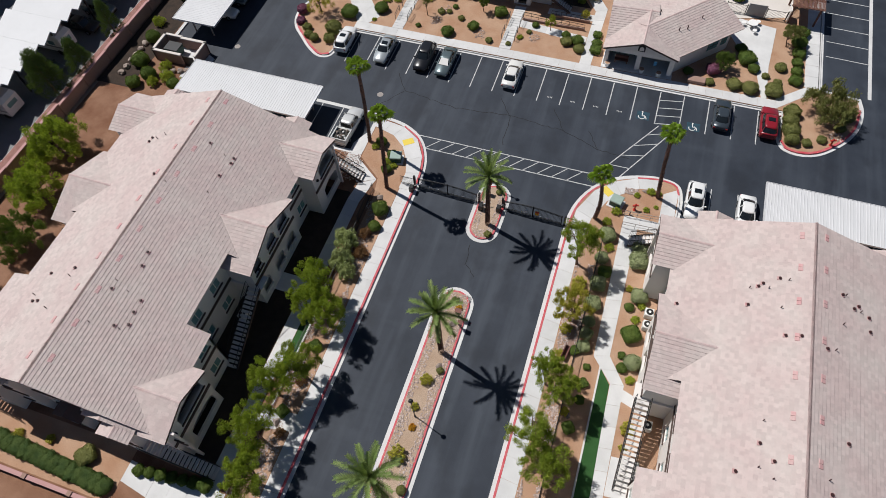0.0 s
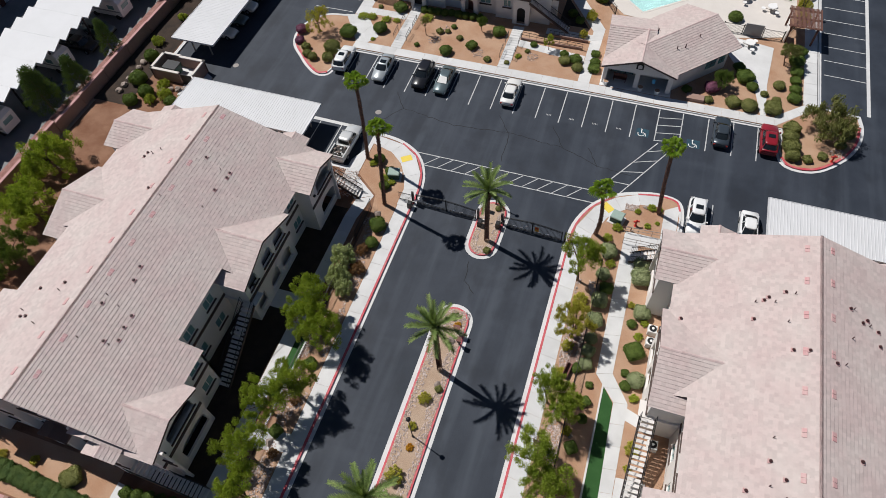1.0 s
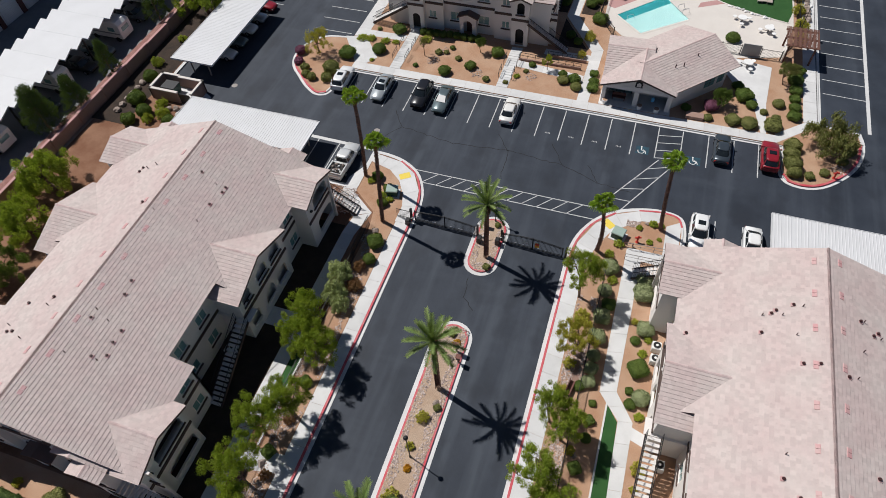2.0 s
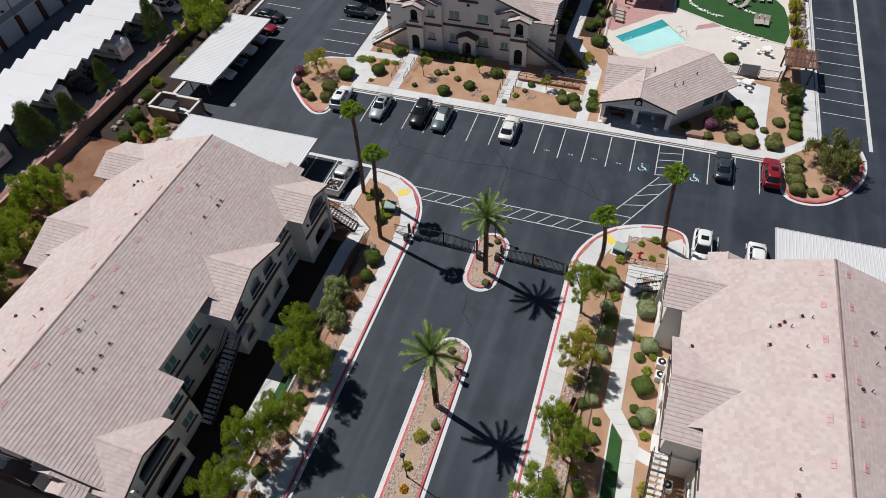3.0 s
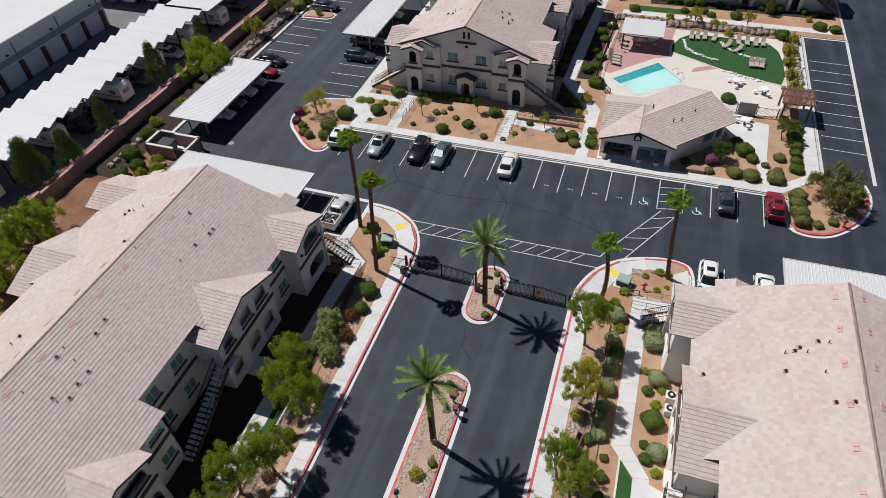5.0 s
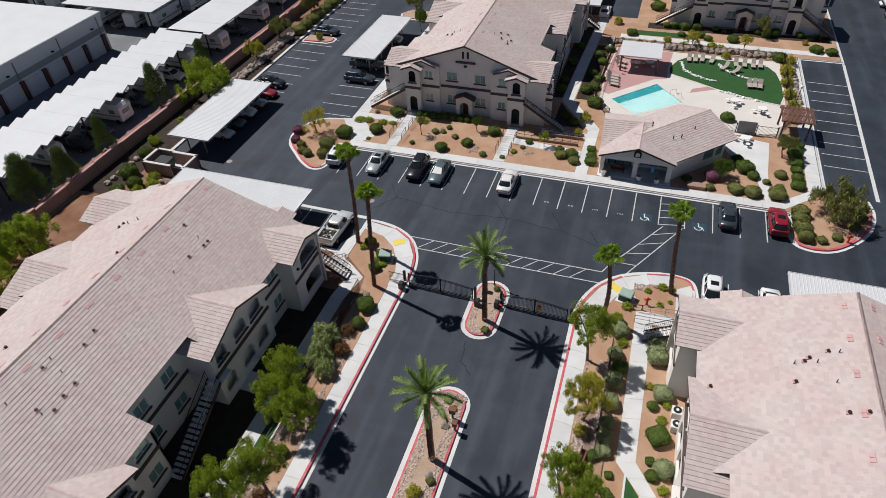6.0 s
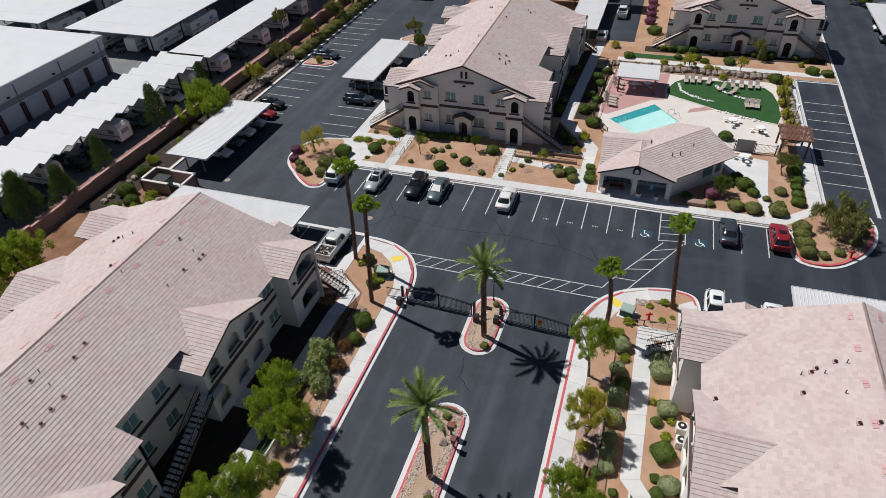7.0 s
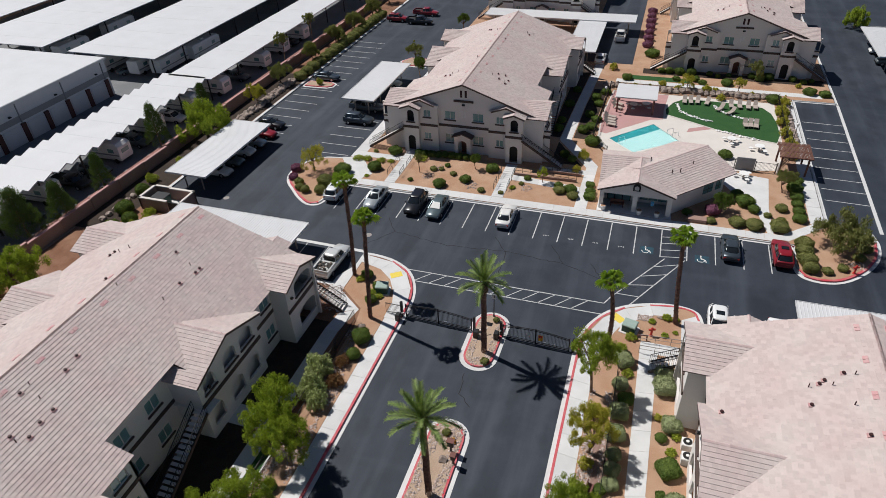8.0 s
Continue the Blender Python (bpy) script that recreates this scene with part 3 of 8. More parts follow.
def panel(build, m, w, h, holes=(), thick=0.2):
    """A wall of width w and height h in the plane of m (x along, z up, its outer face towards -y), with openings
    (x0, z0, x1, z1, arched) that go through it."""
    xs = sorted({0.0, w, *(c for o in holes for c in (o[0], o[2]))})
    zs = sorted({0.0, h, *(c for o in holes for c in (o[1], o[3]))})
    quad = lambda pts: build.add([m @ Vector(p) for p in pts], [(0, 1, 2, 3)])
    for x0, x1 in zip(xs, xs[1:]):
        for z0, z1 in zip(zs, zs[1:]):
            cx, cz = (x0 + x1) / 2, (z0 + z1) / 2
            if any(o[0] < cx < o[2] and o[1] < cz < o[3] for o in holes):
                continue
            quad([(x0, 0, z0), (x1, 0, z0), (x1, 0, z1), (x0, 0, z1)])
            quad([(x0, thick, z1), (x1, thick, z1), (x1, thick, z0), (x0, thick, z0)])
    for (x0, z0), (x1, z1) in (((0, 0), (w, 0)), ((w, 0), (w, h)), ((w, h), (0, h)), ((0, h), (0, 0))):
        quad([(x0, thick, z0), (x1, thick, z1), (x1, 0, z1), (x0, 0, z0)])
    for x0, z0, x1, z1, arched in holes:
        rim = [(x0, z0), (x0, z1), (x1, z1), (x1, z0)]
        if arched:
            rise, r, n = min(arched, (x1 - x0) / 2), (x1 - x0) / 2, 8
            top = [(x0 + r - r * math.cos(math.pi * i / n), z1 - rise + rise * math.sin(math.pi * i / n)) for i in range(n + 1)]
            for (a, c), (b, d) in zip(top, top[1:]):
                quad([(a, 0, c), (b, 0, d), (b, 0, z1), (a, 0, z1)])
                quad([(a, thick, z1), (b, thick, z1), (b, thick, d), (a, thick, c)])
            rim = [(x0, z0), *top, (x1, z0)]
        for (a, c), (b, d) in zip(rim, rim[1:] + rim[:1]):
            quad([(a, 0, c), (a, thick, c), (b, thick, d), (b, 0, d)])
    return build


WINDOW_MESHES = {}


def window(ob, m, w, h):
    """A two-light window in a hole of w by h; m as for panel, at the hole's lower left corner."""
    key = (round(w, 2), round(h, 2))
    if key not in WINDOW_MESHES:
        f = Build()
        for a, b, c, d in ((0, 0, w, 0.06), (0, h - 0.06, w, h), (0, 0.06, 0.06, h - 0.06), (w - 0.06, 0.06, w, h - 0.06), (w / 2 - 0.03, 0.06, w / 2 + 0.03, h - 0.06)):
            f.box(a, 0.06, b, c, 0.13, d)
        pane = Build().box(0, 0.095, 0, w / 2 - 0.09, 0.11, h - 0.12)
        sill = Build().chamfer(-0.12, -0.1, -0.16, w + 0.12, 0.02, 0.0, 0.02)
        WINDOW_MESHES[key] = (f.mesh("window_frame", M["blind"]), pane.mesh("pane", M["glass"]), sill.mesh("window_sill", M["trim"]))
    frame_me, pane_me, sill_me = WINDOW_MESHES[key]
    win = part("window", frame_me, None, ob)
    win.matrix_basis = m
    for u in (0.06, w / 2 + 0.03):
        p = part("pane", pane_me, None, win)
        p.matrix_basis = pose(u, 0, 0.06)
    part("window_sill", sill_me, None, win)


def steps(ob, a, b, width, z0, z1, along):
    """An open outdoor stair from a (low) to b (high), with treads, stringers and railings."""
    a, b = Vector((*a, z0)), Vector((*b, z1))
    n = max(4, round((z1 - z0) / 0.19))
    d = (b - a)
    side = Vector((-d.y, d.x, 0)).normalized() * width / 2
    stair = part("stair", Build().bar(a + side, b + side, 0.06, 0.28).bar(a - side, b - side, 0.06, 0.28), M["trim"], ob, "brown outdoor stair")
    for i in range(n):
        c = a + d * ((i + 0.5) / n)
        part("tread", Build().bar(c + side * 0.95 + Vector((0, 0, 0.06)), c - side * 0.95 + Vector((0, 0, 0.06)), 0.27, 0.07), M["white_stucco"], stair)
    rails = Build()
    for s in (side, -side):
        for h in (1.0, 0.2):
            rails.bar(a + s + Vector((0, 0, h)), b + s + Vector((0, 0, h)), 0.045)
        for i in range(2 * n + 1):
            c = a + d * (i / (2 * n)) + s
            rails.bar(c + Vector((0, 0, 0.1)), c + Vector((0, 0, 1.0)), 0.022)
    part("railing", rails, M["black"], stair)


def end_facade(ob, x, y, out, base):
    """The gabled end wall, symmetrical about x; out is -1 for the end that faces south."""
    m = pose(x, y, base) if out < 0 else pose(x, y, base, 0, 0, 180)
    b = Build()
    at = lambda u, v, z: m @ Matrix.Translation((u, v, z))
    main_holes = [(c - 0.75 + 3.6, z, c + 0.75 + 3.6, z + h, 0) for c in (-1.95, 1.95) for z, h in ((1.4, 1.25), (4.75, 1.2))] + [(3.15, 0, 4.05, 2.1, 0)]
    panel(b, at(-3.6, 0, 0), 7.2, 6.0, main_holes)
    # gable above the straight walls
    top = RIDGE - base - 0.12
    panel(b, at(-7.2, 0.0, 6.0), 14.4, 1.0)
    for s in (-1, 1):
        pts = [(s * 7.2, 0, 7.0), (0, 0, 7.0), (0, 0, top), (s * 7.2, 0, top - PITCH * 7.2)]
        b.add([m @ Vector(p) for p in (pts if s < 0 else pts[::-1])], [(0, 1, 2, 3)])
    part("wall", b, M["stucco"], ob, "grey-beige stucco wall")
    for c in (-1.95, 1.95):
        for z, h in ((1.4, 1.25), (4.75, 1.2)):
            window(ob, at(c - 0.75, 0, z), 1.5, h)
    door = part("door", Build().chamfer(-0.45, 0.08, 0, 0.45, 0.13, 2.1, 0.01, m), M["brown"], ob, "dark brown panelled door")
    part("door_handle", Build().box(0.3, 0.04, 1.0, 0.36, 0.09, 1.1, m), M["chrome"], door)
    # slit vents with their ledge
    for c in (-0.32, 0.32):
        part("slit_vent", Build().box(c - 0.15, -0.03, 8.05, c + 0.15, 0.02, 9.0, m), M["vent"], ob)
    part("ledge", Build().chamfer(-1.35, -0.14, 7.4, 1.35, 0.02, 7.68, 0.04, m), M["trim"], ob)
    part("wall_lamp", Build().chamfer(-0.2, -0.25, 6.95, 0.2, 0.0, 7.15, 0.05, m), M["black"], ob)
    bars = Build()
    for i in range(2):
        for j in range(5):
            bars.box(-0.28 + 0.32 * i, -0.03, 5.2 + j * 0.2, -0.06 + 0.32 * i, 0.005, 5.34 + j * 0.2, m)
    part("number_bars", bars, M["white"], ob, "pale relief bars")
    part("trim_band", Build().chamfer(-3.6, -0.07, 3.72, 3.6, 0.02, 4.06, 0.02, m), M["trim"], ob)
    # porch over the door
    pb = Build()
    panel(pb, at(-1.15, -1.0, 0), 2.3, 2.75, [(0.55, 0, 1.75, 2.25, 0.5)])
    pb.box(-1.15, -0.8, 0, -0.95, 0.0, 2.75, m).box(0.95, -0.8, 0, 1.15, 0, 2.75, m)
    pb.add([m @ Vector(p) for p in ((-1.15, -0.99, 2.7), (1.15, -0.99, 2.7), (0, -0.99, 3.2), (-1.15, 0, 2.7), (1.15, 0, 2.7), (0, 0, 3.2))], [(0, 1, 2), (0, 2, 5, 3), (1, 4, 5, 2)])
    porch = part("porch", pb, M["stucco"], ob)
    pr = Build()
    for s in (-1, 1):
        pr.add([m @ Vector(p) for p in ((0, -1.2, 3.36), (s * 1.45, -1.2, 2.78), (s * 1.45, 0, 2.78), (0, 0, 3.36), (0, -1.2, 3.22), (s * 1.45, -1.2, 2.64), (s * 1.45, 0, 2.64), (0, 0, 3.22))],
               [(0, 1, 2, 3), (4, 7, 6, 5), (0, 4, 5, 1), (1, 5, 6, 2)])
    part("porch_roof", pr, M["fascia"], porch, "brown porch roof")
    for s in (-1, 1):
        # projecting bay with its own half gable, the stair tower in front of it, and the end bay with a balcony opening
        bay = Build()
        c = 5.05
        u0, u1 = (3.55, 7.6) if s > 0 else (-7.6, -3.55)
        holes = [(s * c - 0.5 - u0, z, s * c + 0.5 - u0, z + 1.0, 0) for z in (1.75, 5.05)]
        panel(bay, at(u0, -0.55, 0), u1 - u0, 6.75, holes)
        for uu in (u0, u1 - 0.2):
            bay.box(uu, -0.35, 0, uu + 0.2, 0, 6.75, m)
        pk = s * 5.9
        bay.add([m @ Vector(p) for p in ((u0, -0.55, 6.74), (u1, -0.55, 6.74), (pk, -0.55, 7.35))], [(0, 1, 2)])
        part("bay_wall", bay, M["stucco"], ob)
        for z in (1.75, 5.05):
            window(ob, at(s * c - 0.5, -0.55, z), 1.0, 1.0)
        part("trim_band", Build().chamfer(u0, -0.63, 3.72, u1, -0.54, 4.06, 0.02, m), M["trim"], ob)
        sub = new("bay_roof")
        sub.parent = ob
        o = m @ Vector((pk, 0.4, 0))
        ax = (m.to_3x3() @ Vector((0, -1, 0)))
        inner, outer = 2.75, 2.0
        hl, hr = (outer, inner) if (s > 0) else (inner, outer)
        gable_roof(sub, (o.x, o.y), (ax.x, ax.y), 1.25, hr, hl, base + 7.55, 0.36)
        # tower
        t0 = s * 7.15 - 1.1
        tw = Build()
        panel(tw, at(t0, -1.35, 0), 2.2, 6.5, [(0.55, 0.05, 1.65, 2.5, 0.5), (0.6, 4.55, 1.6, 6.2, 0.5)])
        tw.box(t0, -1.15, 0, t0 + 0.2, 0, 6.5, m).box(t0 + 2.0, -1.15, 0, t0 + 2.2, 0, 6.5, m).box(t0 + 0.2, -1.15, 3.35, t0 + 2.0, 0, 3.55, m)
        tw.add([m @ Vector(p) for p in ((t0, -1.35, 6.49), (t0 + 2.2, -1.35, 6.49), (t0 + 1.1, -1.35, 6.88))], [(0, 1, 2)])
        part("stair_tower", tw, M["stucco"], ob)
        part("tower_opening_back", Build().box(t0 + 0.2, -0.62, 0, t0 + 2.0, -0.57, 6.4, m), M["stucco"], ob)
        # added dark panels paint the deep shade inside the tower openings
        part("tower_door", Build().box(t0 + 0.3, -0.66, 3.55, t0 + 1.9, -0.62, 6.2, m), M["dark"], ob)
        part("tower_door", Build().box(t0 + 0.3, -0.66, 0, t0 + 1.9, -0.62, 2.6, m), M["dark"], ob)
        part("tower_sill", Build().chamfer(t0 + 0.45, -1.45, 4.38, t0 + 1.75, -1.33, 4.56, 0.02, m), M["trim"], ob)
        part("trim_band", Build().chamfer(t0 - 0.05, -1.42, 3.62, t0 + 2.25, -1.33, 3.96, 0.02, m), M["trim"], ob)
        o = m @ Vector((t0 + 1.1, -0.3, 0))
        tr = new("tower_roof")
        tr.parent = ob
        gable_roof(tr, (o.x, o.y), (ax.x, ax.y), 1.45, 1.45, 1.45, base + 7.05, 0.36)
        # end bay
        e0 = s * 9.9 - 1.75
        eb = Build()
        hole = (s * 11.0 - 0.55 - e0, 4.55, s * 11.0 + 0.55 - e0, 6.1, 0.5)
        panel(eb, at(e0, 0, 0), 3.5, 6.5, [hole])
        panel(eb, at(s * 7.9 - 0.75, 0, 0), 1.5, 6.5)
        part("end_wall", eb, M["stucco"], ob)
        part("balcony_sill", Build().chamfer(s * 11.0 - 0.7, -0.12, 4.38, s * 11.0 + 0.7, 0.02, 4.56, 0.02, m), M["trim"], ob)
        part("trim_band", Build().chamfer(s * 10.9 - 0.8, -0.07, 3.5, s * 10.9 + 0.8, 0.02, 3.84, 0.02, m), M["trim"], ob)
        part("wall_lamp", Build().chamfer(s * 9.6 - 0.14, -0.2, 5.2, s * 9.6 + 0.14, 0.0, 5.45, 0.04, m), M["black"], ob)
        p, q = m @ Vector((s * 13.6, -1.0, 0)), m @ Vector((s * 8.2, -1.0, 0))
        steps(ob, (p.x, p.y), (q.x, q.y), 1.15, base + 0.05, base + 3.5, 0)


PIPES_L = [(-4.9, 25.5), (-4.2, 25.4), (-5.0, 25.0), (-3.4, 25.9), (-1.1, 20.8), (-2.7, 10.2), (-2.7, 9.4), (-5.2, 9.4), (-5.4, 7.2), (-4.4, 6.7), (-5.0, 6.6), (-2.8, 6.2), (1.9, 25.8), (3.6, 25.2),
           (4.4, 25.3), (4.4, 24.7), (0.6, 20.2), (4.1, 23.0), (4.1, 20.9), (2.6, 13.4), (2.8, 12.1), (1.8, 10.1), (1.8, 9.3), (3.0, 9.6), (4.2, 9.3), (4.2, 8.2), (1.8, 6.1), (3.5, 6.6), (4.0, 6.5), (4.4, 7.1)]
PIPES_R = [(-9.3, 23.0), (-4.3, 25.1), (-3.4, 25.6), (-3.0, 25.2), (-3.7, 25.3), (-2.3, 26.2), (-1.7, 26.1), (-4.3, 23.5), (-2.1, 23.5), (-1.7, 21.1), (-0.7, 21.2), (-2.7, 14.1), (-2.8, 12.4), (-2.8, 10.7),
           (-4.1, 10.1), (-1.9, 11.3), (-1.9, 10.1), (2.4, 26.1), (2.7, 26.2), (3.4, 25.3), (3.8, 25.7), (4.0, 25.3), (4.7, 25.1), (2.5, 23.5), (4.8, 23.9), (1.2, 20.8), (1.9, 21.0), (3.0, 14.2), (1.6, 11.1), (1.8, 10.2)]
PIPES_N = [(-4.2, 6.0), (-3.2, 6.1), (-3.4, 5.6), (-2.5, 6.4), (3.0, 7.2), (3.9, 7.6), (2.4, 6.2), (3.4, 5.9), (4.3, 5.6), (4.4, 5.2), (4.6, 6.4), (-1.0, 11.0), (1.0, 19.5), (-1.4, 24.0), (-2.6, 25.0), (-3.0, 25.4), (3.2, 25.2), (3.6, 24.8), (4.2, 25.5)]
VENTS = [2.2 + 3.15 * i for i in range(10)]


def pipe_vent(ob, x, y, r, base, slim):
    z = RIDGE - PITCH * abs(r) + base - BASE
    if slim:
        part("pipe_vent", Build().tube((x + r, y, z - 0.1), (x + r, y, z + 0.34), 0.035, n=7), M["vent"], ob, "slim dark vent pipe")
        return
    p = part("pipe_vent", Build().tube((x + r, y, z - 0.1), (x + r, y, z + 0.14), 0.085, n=8).tube((x + r, y, z + 0.12), (x + r, y, z + 0.2), 0.13, 0.1, n=8), M["vent"], ob, "dark rusty flue cap")
    part("flashing", Build().box(x + r - 0.17, y - 0.16, z - 0.15, x + r + 0.17, y + 0.16, z + 0.055), M["redtile"], p, "rosy metal flashing")


BASE = 0.13


def apartment_building(x, y_near, label, pipes, base=BASE, length=31.9, detail=True):
    """A two-storey block whose ridge runs north and south at x."""
    ob = thing("apartment_building", label, "building", "two-storey apartment buildings")
    zb = base - BASE
    y_far = y_near + length
    z_at = lambda r: RIDGE + zb - PITCH * r
    yc, yd = y_near + 0.5, y_far - 0.5
    end_facade(ob, x, yc, -1, base)
    end_facade(ob, x, yd, 1, base)
    stretches = ((y_near, y_near + 9.0, 10.15), (y_near + 9.0, y_near + 16.2, 8.1), (y_near + 16.2, y_far, 10.15))
    wings = ((y_near + 2.8, 3.1, 11.3, 7.6, 2), (y_near + 19.4, 4.35, 10.75, 8.0, 1), (y_near + 29.1, 2.7, 11.8, 7.58, 0))
    for s in (1, -1):
        for i, (y0, y1, reach) in enumerate(stretches):
            roof = new("roof")
            roof.parent = ob
            gable_roof(roof, (x, y0), (0, 1), y1 - y0, reach if s < 0 else 0, reach if s > 0 else 0, RIDGE + zb, PITCH)
            # wall below this stretch, facing east or west
            a, b_ = max(y0, yc + 0.2), min(y1, yd - 0.2)
            w = b_ - a
            m = pose(x + s * (reach - 0.5), a, base, 0, 0, 90) if s > 0 else pose(x - (reach - 0.5), b_, base, 0, 0, -90)
            h = z_at(reach - 0.5) - base - 0.12
            spots = {0: [1.2, 7.0], 1: [1.4, 4.6], 2: [9.6]}[i]
            holes = []
            for c in spots:
                c = c if s > 0 else w - c
                if 0.8 < c < w - 0.8:
                    holes += [(c - 0.7, z, c + 0.7, z + 1.2, 0) for z in (1.35, 4.7)]
            bl = panel(Build(), m, w, h, holes)
            for yy in (a, b_ - 0.2):
                bl.box(x + s * 7.4, yy, base, x + s * (reach - 0.5), yy + 0.2, base + h)
            part("side_wall", bl, M["stucco"], ob)
            for hx in holes:
                window(ob, m @ Matrix.Translation((hx[0], 0, hx[1])), hx[2] - hx[0], hx[3] - hx[1])
            part("trim_band", Build().chamfer(0, -0.07, 3.6, w, 0.02, 3.94, 0.02, m), M["trim"], ob)
        # interior floors and cores, so that the openings look into shaded rooms
        part("core", Build().box(x + s * 0.2, yc + 0.4, base, x + s * 6.6, yd - 0.4, base + 6.4), M["stucco"], ob)
        part("floor_slab", Build().box(x + s * 6.6, yc + 0.25, base + 3.3, x + s * 7.55, yd - 0.25, base + 3.5), M["stucco"], ob)
        for yr, hn, reach, zr, style in wings:
            zr += zb
            x0 = (RIDGE + zb - zr) / PITCH - 0.15
            wing = new("wing_roof")
            wing.parent = ob
            gable_roof(wing, (x + s * x0, yr), (s, 0), reach - x0, hn, hn, zr, PITCH)
            w = 2 * (hn - 0.35)
            m = pose(x + s * (reach - 0.45), yr - w / 2, base, 0, 0, 90) if s > 0 else pose(x - (reach - 0.45), yr + w / 2, base, 0, 0, -90)
            h = zr - PITCH * (hn - 0.35) - base - 0.14
            if style == 1:
                spots = [(0.6, 2.0), (3.2, 4.9), (5.5, 7.3)]
            else:
                spots = [(w * 0.3, w * 0.92)]
            if s < 0:
                spots = [(w - b_, w - a) for a, b_ in spots]
            holes = [(a, 4.5, b_, 6.05, 0.55) for a, b_ in spots] + [(a, 0.9, b_, 2.75, 0.5) for a, b_ in spots]
            g = panel(Build(), m, w, h, holes)
            g.add([m @ Vector(p) for p in ((0, 0, h), (w, 0, h), (w / 2, 0, zr - base - 0.14))], [(0, 1, 2)])
            g.box(x + s * 7.0, yr - w / 2, base, x + s * (reach - 0.65), yr - w / 2 + 0.2, base + h)
            g.box(x + s * 7.0, yr + w / 2 - 0.2, base, x + s * (reach - 0.65), yr + w / 2, base + h)
            part("wing_wall", g, M["stucco"], ob)
            part("floor_slab", Build().box(min(x + s * 7.55, x + s * (reach - 0.65)), yr - w / 2 + 0.2, base + 3.3, max(x + s * 7.55, x + s * (reach - 0.65)), yr + w / 2 - 0.2, base + 3.5), M["stucco"], ob)
            back = reach - 2.3
            part("balcony_wall", Build().box(x + s * back - 0.1, yr - w / 2 + 0.2, base, x + s * back + 0.1, yr + w / 2 - 0.2, base + h), M["stucco"], ob)
            for a, b_ in spots:
                c = (a + b_) / 2
                part("balcony_door", Build().box(c - 0.75, reach - back - 0.62, 3.55, c + 0.75, reach - back - 0.56, 5.6, m), M["glass"], ob)
                part("balcony_sill", Build().chamfer(a - 0.12, -0.1, 4.34, b_ + 0.12, 0.03, 4.5, 0.02, m), M["trim"], ob)
            part("trim_band", Build().chamfer(-0.06, -0.08, 3.6, w + 0.06, 0.02, 3.94, 0.02, m), M["trim"], ob)
            part("wall_lamp", Build().chamfer(w * 0.12, -0.22, 4.9, w * 0.12 + 0.25, 0.0, 5.1, 0.05, m), M["black"], ob)
        steps(ob, (x + s * 10.15, y_near + 8.3), (x + s * 10.15, y_near + 15.2), 1.2, base + 0.05, base + 3.5, 1)
        part("landing", Build().box(min(x + s * 7.6, x + s * 10.9), y_near + 15.2, base + 3.35, max(x + s * 7.6, x + s * 10.9), y_near + 16.6, base + 3.5), M["stucco"], ob)
    for r0 in (0.95, -0.95):
        for v in VENTS:
            z = z_at(abs(r0)) - 0.02
            mm = pose(x + r0, y_near + v + (0.3 if r0 > 0 else 0), z + 0.03, 0, math.degrees(math.atan(PITCH)) * (1 if r0 > 0 else -1), 0)
            part("roof_vent", Build().chamfer(-0.17, -0.34, -0.05, 0.17, -0.015, 0.05, 0.02, mm).chamfer(-0.17, 0.015, -0.05, 0.17, 0.34, 0.05, 0.02, mm), M["redtile"], ob, "rosy tile vent")
    for i, (r, v) in enumerate(pipes):
        pipe_vent(ob, x, y_near + v, r, base, i % 5 in (1, 3))
    return ob


apartment_building(-28.2, -28.25, "two-storey stucco apartment building with a pinkish tiled gable roof", PIPES_L)
apartment_building(27.85, -28.15, "two-storey stucco apartment building with a tiled roof beside shrub beds", PIPES_R)
apartment_building(-12.4, 37.75, "two-storey stucco apartment building facing the parking row", PIPES_N, length=33.0)
apartment_building(23.7, 76.0, "two-storey stucco apartment building above the pool terrace", PIPES_N)


